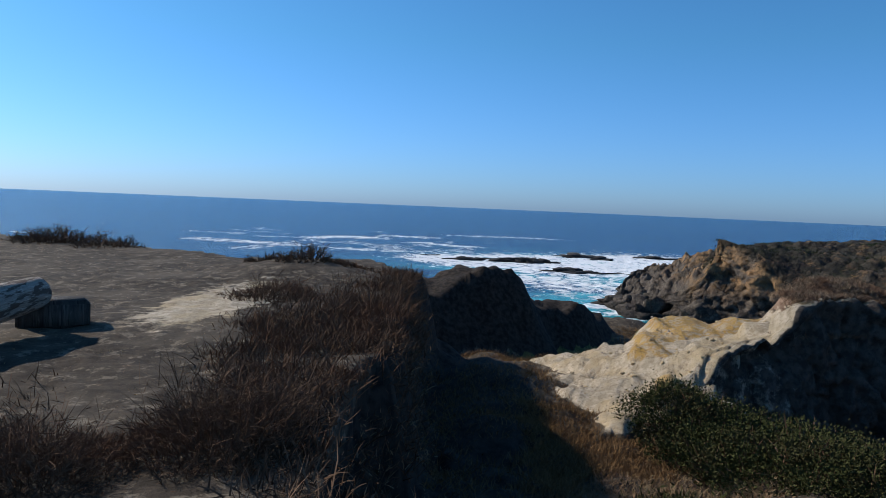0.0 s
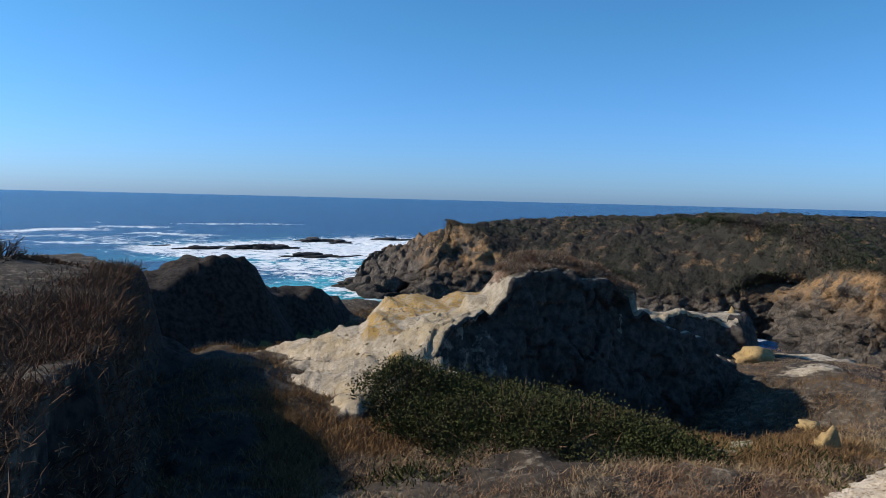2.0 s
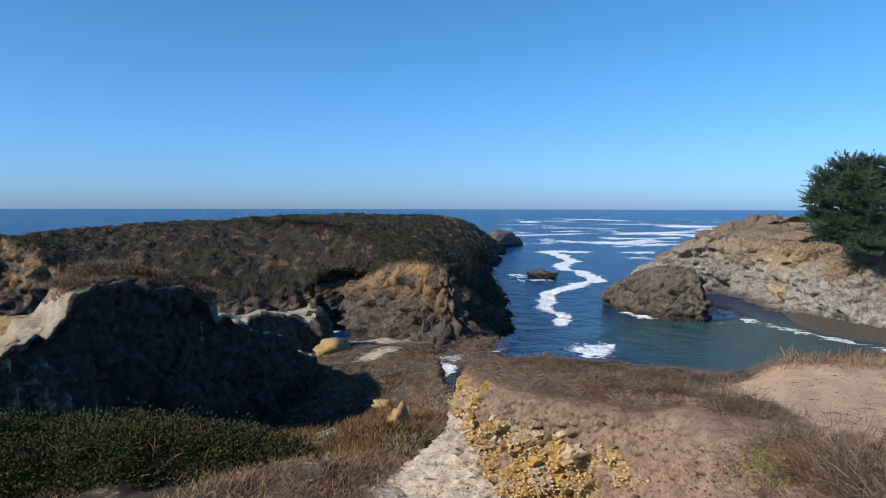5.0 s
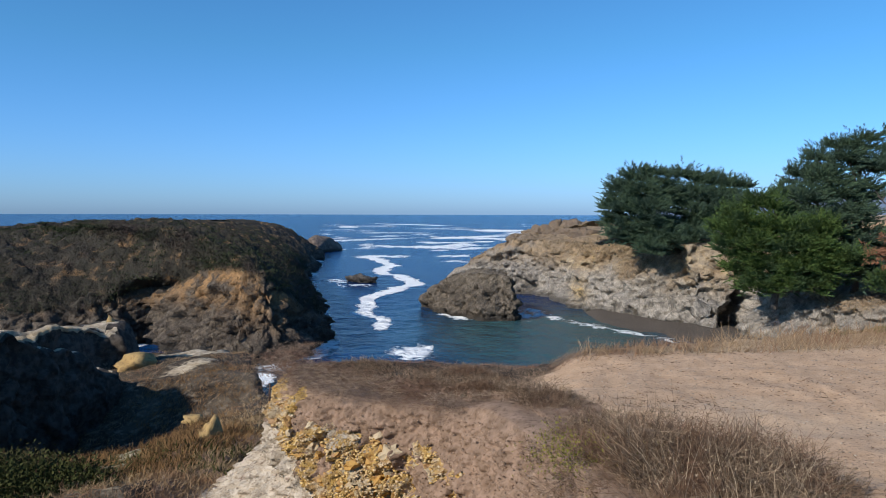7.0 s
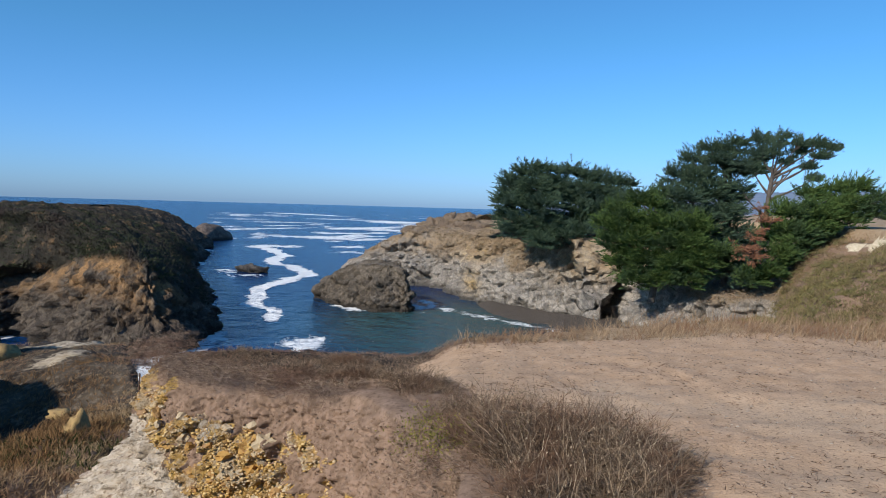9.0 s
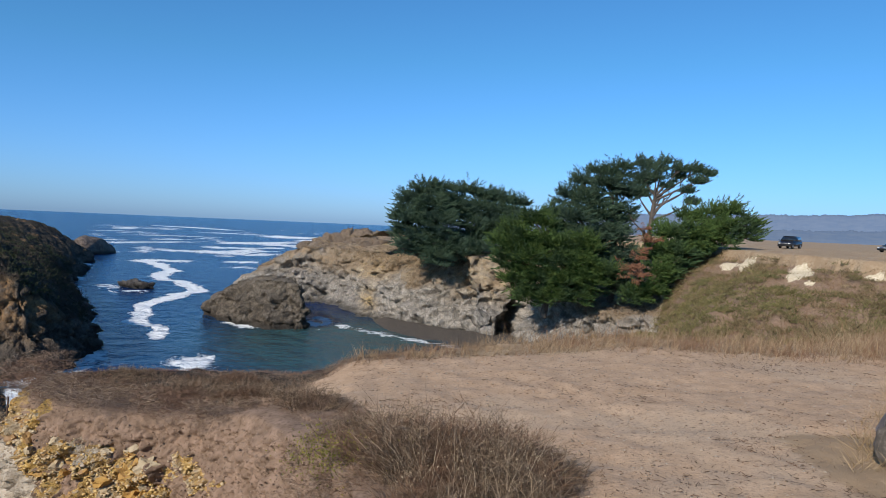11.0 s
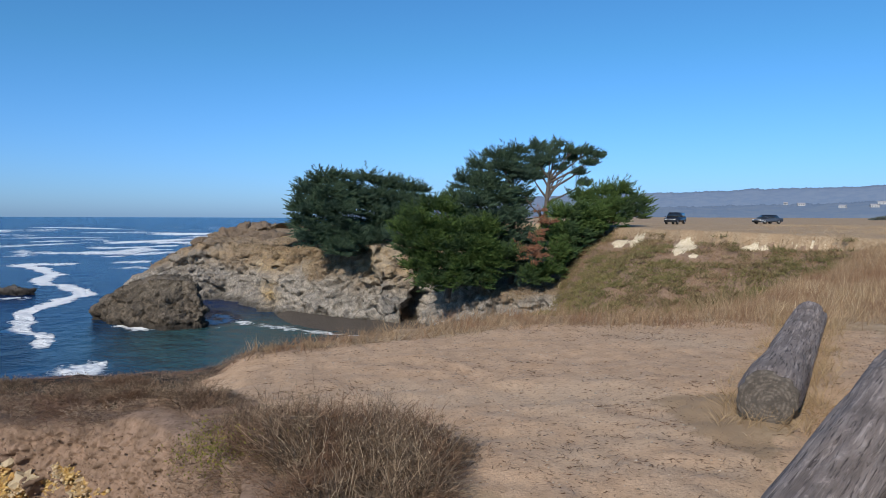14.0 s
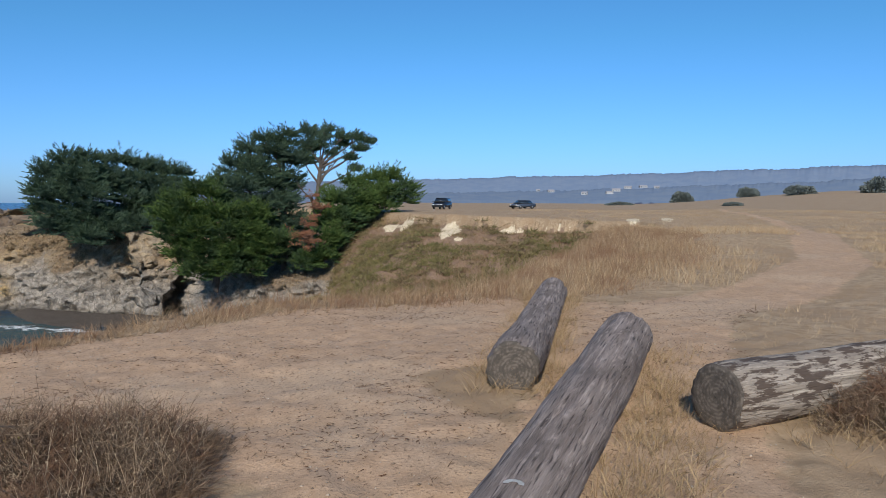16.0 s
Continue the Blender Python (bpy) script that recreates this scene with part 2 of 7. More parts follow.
def rock_material(name, dark, light, warm, warm_amount, top, warm_z=(4, 10), top_z=(8, 10), scale=1.0):
    """Layered sea-cliff rock: cracked grey below, ochre soil above, plants on the flatter top."""
    m = Mat(name, 0.9, 0.25)
    n1, n2, n3 = m.noise(0.12 * scale, 5), m.noise(0.9 * scale, 6, 0.65), m.noise(5 * scale, 4)
    c = m.mix(m.ramp(n2, 0.36, 0.64), dark, light)
    c = m.mix(m.ramp(m.noise(0.22 * scale, 5, 0.6), 0.46, 0.62, 0, 0.5), c, tuple(v * 0.8 for v in dark))
    c = m.mix(m.ramp(m.voronoi(0.55 * scale, "DISTANCE_TO_EDGE", (1, 1, 0.6)), 0.0, 0.05, 0.55, 0), c, tuple(v * 0.45 for v in dark))
    zz = m.math("ADD", m.z(), m.math("MULTIPLY", m.math("SUBTRACT", n1, 0.5), 9))
    w = m.math("MULTIPLY", m.ramp(zz, *warm_z), m.ramp(m.noise(0.35 * scale, 4), 0.4, 0.6, 1 - warm_amount, 1))
    w = m.math("MULTIPLY", w, warm_amount)
    c = m.mix(w, c, m.mix(m.ramp(n2, 0.35, 0.7), warm, tuple(v * 0.6 for v in warm)))
    c = m.mix(m.math("MULTIPLY", m.attr("gold"), m.ramp(n2, 0.38, 0.6, 0.25, 1)), c, (0.62, 0.43, 0.19))
    c = m.mix(m.math("MULTIPLY", m.attr("olive"), m.ramp(n2, 0.3, 0.5, 0.4, 1)), c, (0.17, 0.15, 0.06))
    wet = m.ramp(m.z(), 0.3, 1.6, 0.75, 0)
    c = m.mix(wet, c, (0.025, 0.024, 0.022))
    plants = m.math("MULTIPLY", m.attr("plants"), m.ramp(m.noise(0.5, 5), 0.3, 0.5, 0.35, 1))
    c = m.mix(plants, c, m.mix(m.ramp(n2, 0.4, 0.65), top, tuple(v * 0.5 for v in top)))
    c = m.mix(m.ramp(n3, 0.35, 0.7, 0.35, 0), c, tuple(v * 0.4 for v in dark))
    flute = m.noise(1.7 * scale, 5, 0.65, stretch=(1, 1, 0.35))
    c = m.mix(m.ramp(flute, 0.34, 0.44, 0.4, 0), c, tuple(v * 0.5 for v in dark))
    return m.done(c, m.bump(n3, 0.9, 0.15, m.bump(flute, 1.0, 0.5, m.bump(n2, 1.0, 0.7))))


def sea_material():
    m = Mat("sea_water", 0.12, 0.38)
    m.b.inputs["IOR"].default_value = 1.33
    patches = m.noise(0.012, 4, 0.55, stretch=(1, 1, 1))
    deep = m.mix(m.ramp(patches, 0.35, 0.65), (0.0015, 0.016, 0.07), (0.003, 0.032, 0.11))
    c = m.mix(m.attr("shallow"), deep, (0.05, 0.34, 0.38))
    c = m.mix(m.attr("silt"), c, (0.035, 0.085, 0.085))
    lace = m.noise(0.28, 8, 0.72, distortion=0.8)
    fine = m.noise(1.6, 5, 0.7)
    f = m.math("ADD", m.attr("foam"), m.math("MULTIPLY", m.math("SUBTRACT", lace, 0.5), 2.4))
    f = m.math("ADD", f, m.math("MULTIPLY", m.math("SUBTRACT", fine, 0.5), 0.5))
    f = m.ramp(f, 0.45, 0.72)
    c = m.mix(f, c, (0.8, 0.82, 0.82))
    w1 = m.noise(0.25, 3, 0.5, stretch=(1, 1, 1))
    w2 = m.noise(1.2, 4, 0.6)
    return m.done(c, m.bump(m.noise(3.5, 4, 0.6), 0.6, 0.12, m.bump(w2, 0.9, 0.45, m.bump(w1, 0.9, 1.6))), m.ramp(f, 0, 1, 0.22, 0.8))


def wood_material(name, a, b, crack, bark=None):
    m = Mat(name, 0.85, 0.2)
    g = m.t.nodes.new("ShaderNodeTexCoord").outputs["Object"]
    grain = m.noise(14, 6, 0.7, vec=g, stretch=(1, 1, 0.09))
    fine = m.noise(60, 5, 0.65, vec=g, stretch=(1, 1, 0.05))
    blot = m.noise(3.2, 6, 0.7, vec=g, stretch=(1, 1, 0.5))
    fleck = m.noise(22, 5, 0.7, vec=g, stretch=(1, 1, 0.25))
    c = m.mix(m.ramp(grain, 0.35, 0.68), a, b)
    c = m.mix(m.ramp(fine, 0.34, 0.48, 0.9, 0), c, crack)
    c = m.mix(m.ramp(m.noise(34, 4, 0.6, vec=g, stretch=(1, 1, 0.04)), 0.56, 0.64, 0, 0.6), c, tuple(min(0.7, v * 1.55) for v in b))
    c = m.mix(m.ramp(blot, 0.48, 0.66, 0, 0.6), c, tuple(v * 0.62 for v in a))
    c = m.mix(m.ramp(fleck, 0.58, 0.68, 0, 0.55), c, tuple(min(0.6, v * 1.5) for v in b))
    c = m.mix(m.ramp(fleck, 0.3, 0.4, 0.5, 0), c, crack)
    if bark:
        c = m.mix(m.ramp(m.noise(17, 5, 0.65, vec=g, stretch=(1, 1, 0.22)), 0.49, 0.54), c, bark)
    return m.done(c, m.bump(fine, 0.9, 0.016, m.bump(grain, 0.8, 0.035)))


def plant_material(name, a, b, c=None, patch=0.9):
    """Leaves or stems: the tint varies from piece to piece, and from patch to patch."""
    m = Mat(name, 0.85, 0.06)
    col = m.mix(m.island(), a, b)
    if c:
        col = m.mix(m.ramp(m.noise(patch, 3), 0.45, 0.62), col, c)
    return m.done(col)


def plain_material(name, color, rough=0.6, spec=0.4, metal=0.0, vary=0.15, scale=8.0):
    m = Mat(name, rough, spec, metal)
    return m.done(m.mix(m.ramp(m.noise(scale, 4), 0.3, 0.7), color, tuple(v * (1 - vary) for v in color)))


def sawn_material():
    """Grey sawn wood with growth rings and dark checks."""
    m = Mat("sawn_wood_rings", 0.9, 0.2)
    g = m.t.nodes.new("ShaderNodeTexCoord").outputs["Object"]
    w = m.t.nodes.new("ShaderNodeTexWave")
    w.wave_type, w.rings_direction = "RINGS", "Z"
    for key, val in (("Scale", 11), ("Distortion", 2.6), ("Detail", 3), ("Detail Scale", 2)):
        w.inputs[key].default_value = val
    m.t.links.new(g, w.inputs["Vector"])
    rough = m.noise(16, 5, 0.7, vec=g)
    c = m.mix(m.ramp(w.outputs["Fac"], 0.2, 0.8), (0.105, 0.088, 0.073), (0.145, 0.122, 0.1))
    c = m.mix(m.ramp(rough, 0.42, 0.56, 0, 0.8), c, (0.065, 0.055, 0.046))
    return m.done(c, m.bump(rough, 0.8, 0.02))


# ---- the lie of the land ----
EYE, TOP = 16.0, 14.4          # eye and bluff top over the sea
PLATEAU = [(-300, -900), (-60, -60)] + [tuple(pol(a, d)) for a, d in (
    (125, 27), (116, 22.5), (110, 20), (104, 19.5), (100, 19), (96.3, 16.5), (97.6, 13), (98, 10.9), (100, 8), (106.5, 4.7))] + [
    (-3.3, -1.0), (-1.7, 0.5), (-0.9, 2.0), (-0.75, 3.3), (-1.15, 4.2), (-1.75, 4.85), (-2.4, 5.7), (-3.3, 5.95), (-4.4, 6.0)] + [
    tuple(pol(a, d)) for a, d in ((38.2, 8.2), (36.8, 9.0), (28, 8.8), (18.5, 8.7), (10, 9.2), (3, 9.8), (-7, 10.8), (-16, 11.5), (-23, 13),
    (-27.5, 18), (-30.5, 28), (-33, 42), (-35, 53), (-33, 61), (-27, 66), (-22, 69), (-18, 74), (-14, 86), (-11.5, 96), (-8, 110), (-3, 116), (3, 124), (6, 128), (9, 138))] + [
    (-14, 165), (0, 230), (30, 360), (150, 1200), (700, 4900), (4900, 4900), (4900, -4900), (-300, -4900)]
SHELF = [tuple(pol(a, d)) for a, d in ((102, 12), (100, 19.5), (95, 26), (88, 31), (82, 36), (78, 38.5), (74, 38), (70, 35), (64, 33), (57, 31.5),
                                       (50, 29), (44.5, 27.5), (41.8, 23.5), (40.7, 19), (40.3, 13), (39.6, 9.8), (30, 7.6), (10, 4), (90, 1))]
def rims(rows):
    """Plan places and heights from rows of heading, distance and height."""
    return [(*pol(a, d), z) for a, d, z in rows]


CREST = rims(((82.5, 10.4, 12.45), (79, 11.2, 12.8), (75.8, 12.3, 13.1), (73.6, 13.0, 13.3), (72.9, 13.2, 13.6), (70, 14, 13.78), (67.5, 14.5, 13.85), (63, 15.6, 13.85), (58.2, 16.6, 13.45),
              (56.8, 17, 13.35), (54.8, 17.7, 13.0), (53, 18.5, 12.6), (50.5, 20, 11.8)))
CAP = rims(((68.0, 15.4, 13.9), (67.2, 15.6, 14.4), (65.8, 16.1, 14.72), (63, 16.7, 14.68), (60.6, 17.1, 14.36), (59.5, 17.3, 14.1)))
BLOCK_RIM = rims(((74.2, 12.8, 13.0), (73.5, 13.0, 13.3), (72.9, 13.2, 13.6), (71.5, 13.6, 13.68), (70, 14, 13.78), (68.2, 14.3, 13.92), (67.7, 14.5, 14.35), (66.8, 14.8, 14.52), (65.6, 15.2, 14.6), (63, 15.7, 14.52), (60.6, 16.1, 14.28), (59.1, 16.4, 14.08),
                  (58.4, 16.6, 13.8), (58.1, 16.7, 13.45), (56.8, 17, 13.36), (54.8, 17.7, 13.02), (53, 18.5, 12.62), (50.5, 20, 11.8)))
TERRACE = [tuple(pol(a, d)) for a, d in ((77.9, 14.6), (77.3, 17), (76.6, 19.5), (70, 20.3), (62, 20), (58, 19), (58.4, 17), (67, 15), (71.5, 14.2), (75.2, 13.6))]
DARK_ROCK = [(*pol(95, 22), 13.35), (*pol(92.9, 23), 13.7), (*pol(89.4, 24), 13.9), (*pol(87.6, 25.5), 12.75), (*pol(82.6, 28), 12.25), (*pol(81.8, 28.4), 11.9)]
SPUR = rims(((60, 20.6, 12.95), (58.2, 21.4, 12.85), (54.5, 22.6, 12.7), (50.6, 23.6, 12.6)))
CLIFF_FOOT = [(25, 160, 2, 3), (24.2, 150, 5, 6), (22.5, 143, 9, 10), (20, 139, 10.5, 12.5), (17.9, 138, 10.5, 14.2), (15.5, 124, 10, 14.6), (14, 117, 10, 13.5),
              (12, 112, 10.5, 12), (10, 107, 9.8, 12), (8, 104, 10.6, 13), (6, 102, 11.4, 13.8), (4.3, 98, 11.8, 14.2), (3.5, 102, 11, 14.2),
              (2.7, 96, 10, 14.2), (0, 90, 7, 14), (-3, 87, 6.5, 14), (-6, 84, 6.5, 14.2), (-9, 79, 7.5, 14.3), (-12, 73, 8, 14.3)]
FOOT_XY = [tuple(pol(a, d)) for a, d, *_ in CLIFF_FOOT]
TRAIL = [(0.5, 0.5), (2.3, 3.2), (4.6, 6.6), (6.1, 8.4), (9.2, 9.9), (14.3, 13.6), (19, 19), (24, 24), (29, 30), (41, 44), (60, 70), (85, 110)]
BANK_RIM = [(-0.95, 1.9), (-0.8, 2.6), (-0.78, 3.1), (-0.95, 3.55), (-1.12, 4.2), (-1.7, 4.9), (-2.4, 5.62), (-3.2, 5.85), (-3.9, 5.88), (-4.5, 6.0), (-5.08, 6.45), (-5.38, 7.1)]
LEFT_TRAIL = [(0, -1), (-3.6, -2.2), (-6.4, -3.4), (-8.6, -4.0), (-11.5, -4.0), (-14, -4.4), (-17, -5.5)]


def land(x, y):
    """Height of the ground sheet, with the masks of its surfaces."""
    d, az = np.hypot(x, y), np.degrees(np.arctan2(-x, y))
    wob = np.minimum(1.0, 0.25 + d / 60)
    sd = signed(x, y, PLATEAU) + wob * (0.30 * fbm(x / 1.1, y / 1.1, 0, 3, 3) + 0.5 * fbm(x / 4.5, y / 4.5, 0, 3, 7) * smooth(2.0, 9, d))
    g = TOP + 0.06 * fbm(x / 3.2, y / 3.2, 0, 3, 11) + 0.02 * fbm(x / 0.25, y / 0.25, 0, 2, 12) + 0.25 * smooth(20, 60, d) * fbm(x / 14, y / 14, 0, 3, 13)
    g = g + 8.5 * smooth(130, 460, d) * smooth(-30, -48, az) * (az > -110) + 0.4 * smooth(60, 100, d)
    g = g + 0.5 * np.exp(-((x - 16) ** 2 + (y - 24) ** 2) / 90.0)
    # the small knob with bushes on the left bluff, and the rim that rises a little
    g = g + 0.35 * np.exp(-((x + 14.6) ** 2 + (y + 4.0) ** 2) / 2.5) - 0.1 * np.exp(-((x + 2.5) ** 2 + (y - 8) ** 2) / 4.0)
    # the crumbling bank stands before the ground's own edge here
    bankside = np.exp(-(np.minimum(seg_dist(x, y, BANK_RIM)[0] / 0.9, 9)) ** 4)
    sd = np.where(bankside > 0.01, sd * (1 - bankside) + bankside * (signed(x, y, PLATEAU) - 0.3), sd)
    g = g - 0.19 * smooth(14, 19, az) * smooth(42, 38, az) * smooth(6.3, 7.6, d) * (d < 12)
    dd = np.maximum(0, -sd)
    sheer = 1.5 * smooth(0, 0.5, dd)
    rough_face = 0.22 * fbm(x / 0.5, y / 0.5, 0, 3, 21) * smooth(0.0, 0.4, dd)
    # gully and its seaward shelf
    q = signed(x, y, SHELF) + 0.8 * fbm(x / 3, y / 3, 0, 3, 31)
    floor = EYE - 3.0 - 0.1 * (d - 6) + 0.28 * fbm(x / 2.2, y / 2.2, 0, 4, 33) * smooth(3, 8, d) + 0.05 * fbm(x / 0.4, y / 0.4, 0, 3, 34)
    floor = floor + 0.35 * np.exp(-((x + 12.6) ** 2 + (y - 14.2) ** 2) / 9.0) - 1.5 * np.exp(-((x + 13.0) ** 2 + (y - 9.8) ** 2) / 9.0)
    floor = floor + 0.7 * np.exp(-((x + 15.5) ** 2 / 8 + (y - 0.2) ** 2 / 2.0)) - 0.3 * np.exp(-((x + 21) ** 2 / 30 + (y - 2.2) ** 2 / 3.0)) + 0.9 * np.exp(-((x + 32.0) ** 2 / 12 + (y - 5.4) ** 2 / 9))
    gully = np.maximum(floor, g - sheer - 0.55 * dd + rough_face)
    cd, along, side = seg_dist(x, y, CREST)
    cz = np.interp(along, np.arange(len(CREST)), [c[2] for c in CREST])
    jag = 0.25 * fbm(x / 0.9, y / 0.9, 0, 3, 41)
    end = (along > len(CREST) - 1.001) | (along < 0.001)
    pits = 0.12 * fbm(x / 1.1, y / 1.1, 0, 4, 43) + 0.13 * (ridged(x / 0.6, y / 0.6, 0, 4, 46) - 0.5) + 0.05 * fbm(x / 0.2, y / 0.2, 0, 2, 47)
    left = cz - 0.2 * cd - 0.09 * np.maximum(0, cd - 2.0) + pits * smooth(0.05, 0.5, cd)
    left = np.where(end, cz - 0.7 * cd + pits, left)
    tq = signed(x, y, TERRACE) + 0.25 * fbm(x / 1.0, y / 1.0, 0, 3, 48)
    shelf = 13.33 - 1.1 * np.maximum(0, -tq) + 0.07 * fbm(x / 0.8, y / 0.8, 0, 4, 49) + 0.16 * (ridged(x / 1.1, y / 0.45, 0, 4, 50) - 0.5)
    pd, pal, _ = seg_dist(x, y, CAP)
    capz = np.interp(pal, np.arange(len(CAP)), [c[2] for c in CAP])
    cap = capz + 0.12 * fbm(x / 0.7, y / 0.7, 0, 3, 42) - 0.1 * pd - 2.4 * np.maximum(0, pd - 0.6 + 0.3 * fbm(x / 0.9, y / 0.9, 0, 3, 52))
    back = np.where(side > 0, np.maximum(left, np.maximum(shelf, np.where(cd > 0.35, cap, -9))), -9)
    right = cz - 3.2 * np.maximum(0, cd + 0.65 + jag) + 0.06 * fbm(x / 0.3, y / 0.3, 0, 2, 44)
    right = np.where((along < 3) | end, cz - 0.55 * cd + pits, right)
    block = np.where(side > 0, back, right)
    gully = np.maximum(gully, np.where((d > 9) & (d < 32), block, -9))
    rd, ral, rside = seg_dist(x, y, DARK_ROCK)
    rz = np.interp(ral, np.arange(len(DARK_ROCK)), [c[2] for c in DARK_ROCK])
    rock = rz - 1.6 * np.maximum(0, rd - 0.7) ** 0.9 + 0.35 * fbm(x / 1.2, y / 1.2, 0, 4, 51)
    gully = np.maximum(gully, np.where(d > 15, rock, -9))
    wd, wal, wside = seg_dist(x, y, SPUR)
    wz = np.interp(wal, np.arange(len(SPUR)), [c[2] for c in SPUR]) + 0.12 * fbm(x / 0.8, y / 0.8, 0, 3, 55)
    spur = wz - 2.6 * np.maximum(0, wd - 0.45 + 0.35 * fbm(x / 1.1, y / 1.1, 0, 3, 56))
    gully = np.maximum(gully, np.where(d > 14, spur, -9))
    seaward = gully - (2.2 + 5 * smooth(47, 43, az)) * np.maximum(0, -q) + 0.8 * fbm(x / 2.2, y / 2.2, 0, 3, 53) * smooth(0, 1, -q)
    # cove side: sheer to the west, a grassy valley to the east
    k = 1.9 - 1.45 * smooth(-4, -12, az) + 0.12 * smooth(40, 50, d) * smooth(-8, -14, az)
    valley = g - sheer * 0.6 - k * dd + (0.9 * fbm(x / 5, y / 5, 0, 4, 61) - 0.9 * (ridged(x / 9, y / 14, 0, 3, 63) - 0.5) + 0.45 * fbm(x / 1.6, y / 1.6, 0, 3, 62)) * smooth(0, 4, dd)
    valley = np.maximum(valley, np.where(az < -3, 3 + 4 * smooth(-3, -14, az), -4))
    z = np.where(sd > 0, g, np.where((q > -6) & (az > 20) & (az < 175), seaward, valley))
    z = np.where((sd <= 0) & (q <= -6) & (az > 20) & (az < 175), -4, z)
    fd = seg_dist(x, y, FOOT_XY)[0]
    beach = 1.0 - 0.19 * fd - 3 * smooth(12.5, 16.5, az) + 0.15 * fbm(x / 2, y / 2, 0, 3, 71)
    z = np.where((sd <= 0) & (d > 40) & (az < 17) & (az > -12), np.maximum(z, beach), z)
    z = np.maximum(z, -4.0)
    # surfaces
    td = seg_dist(x, y, TRAIL)[0]
    ltd = seg_dist(x, y, LEFT_TRAIL)[0]
    lobe = signed(x, y, [(-0.5, 4.6), (-1.8, 6.2), (-2.6, 7.2), (-2.4, 8.1), (-1.0, 8.7), (1.2, 9.9), (4.0, 10.3), (5.6, 9.4), (4.4, 6.5), (1.9, 5.9), (2.1, 4.2), (1.6, 2.2), (0.6, 2.0), (0.5, 4.0)])
    patch = np.exp(-((x - 0.75) ** 2 / 0.5 + (y - 6.2) ** 2 / 0.15)) + np.exp(-((x - 1.9) ** 2 / 0.35 + (y - 5.2) ** 2 / 0.9))
    dirt = np.maximum(1.5 * smooth(-0.6, 0.7, lobe) - 0.5 * patch, smooth(1.25, 0.35, td) * (1 - 0.35 * smooth(20, 60, d)))
    pale = np.exp(-((x + 10.3) ** 2 / 10 + (y + 4.1) ** 2 / 1.1))
    dirt = np.maximum(dirt, np.maximum(smooth(0.8, 0.3, ltd) * 0.3 * (d < 9), pale * 0.45)) * (sd > 0.05)
    gpath = seg_dist(x, y, [pol(51, 8.0), pol(50, 9.0), pol(51.5, 10.2), pol(49.5, 11.5), pol(48.5, 13)])[0]
    gflat = np.exp(-((x + 17.6) ** 2 + (y - 18.2) ** 2) / 5.0)
    rise = block - floor
    slope_sand = np.where((d > 9) & (d < 24) & (sd < 0) & ((side > 0) | (along < 3)), smooth(-0.05, 0.3, rise) * smooth(6.5, 4.5, cd + 0.8 * fbm(x / 1.5, y / 1.5, 0, 3, 72)), 0)
    tanned = np.where((side > 0) & (sd < 0) & (d < 24), np.maximum(smooth(-0.5, 0.0, tq) * smooth(-0.15, 0.0, shelf - left), 0.4 * smooth(13.5, 13.75, cap)), 0)
    scars = np.zeros(np.shape(x))
    up = np.degrees(np.arctan2(z - EYE, np.maximum(d, 1)))
    for a0, e0, wa, we in ((-13.6, -2.2, 1.0, 0.38), (-14.7, -1.8, 0.5, 0.3), (-18.0, -2.5, 1.0, 0.75), (-22.9, -2.35, 1.2, 0.22), (-26.4, -2.0, 1.3, 0.3), (-32.2, -1.5, 0.5, 0.25), (-34.7, -1.3, 0.45, 0.2), (-8.3, -5.0, 0.5, 1.0)):
        scar = np.exp(-((az - a0) / wa) ** 4 - ((up - e0) / we) ** 4) * (1 + 0.9 * fbm(x / 1.3, y / 1.3, 0, 3, 73))
        scars = np.maximum(scars, np.where((d > 35) & (d < 130), scar, 0))
    face = smooth(0.02, 0.2, dd)
    yel = face * smooth(2.2, 1.2, dd) * np.exp(-((x + 3.6) ** 2 / 2.2 + (y - 5.6) ** 2 / 1.2)) * (az < 60)
    brown = face * smooth(3.0, 2.0, dd) * (az < 48) * (az > 5) * (d < 12)
    brown = np.maximum(brown, (sd > 0) * smooth(1.3, 0.5, sd) * smooth(11, 15, az) * smooth(40, 34, az) * (d < 7.2) * (d > 3.2))
    white = 1.2 * smooth(0.3, 0.7, dd) * np.exp(-((x + 5.0) ** 2 / 0.9 + (y - 6.1) ** 2 / 0.9))
    brown = np.maximum(brown, 0.8 * (sd < -0.5) * smooth(-4, -8, az) * (d > 30))
    topsoil = np.where((side > 0) & (d < 24) & (d > 12) & (az > 50), smooth(13.95, 14.3, cap + 0.15 * fbm(x / 0.5, y / 0.5, 0, 3, 57)), 0)
    brown, slope_sand = np.maximum(brown, topsoil), slope_sand * (1 - topsoil)
    sand = np.maximum(slope_sand, np.maximum(smooth(0.4, 0.1, gpath + 0.25 * fbm(x / 0.6, y / 0.6, 0, 3, 75)) * 0.8, np.maximum(gflat, np.exp(-((x + 14.6) ** 2 / 0.8 + (y - 14.6) ** 2 / 2.2)))) * (sd < -1) * 0.62)
    sand = np.maximum(sand, pale * 0.8 * (sd > 0))
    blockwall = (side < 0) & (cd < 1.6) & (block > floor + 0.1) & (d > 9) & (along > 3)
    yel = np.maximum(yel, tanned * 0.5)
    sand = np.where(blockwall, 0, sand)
    # faces of block and spur turned from the sun, darkened by colour
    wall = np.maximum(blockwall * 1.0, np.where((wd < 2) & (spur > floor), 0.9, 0))
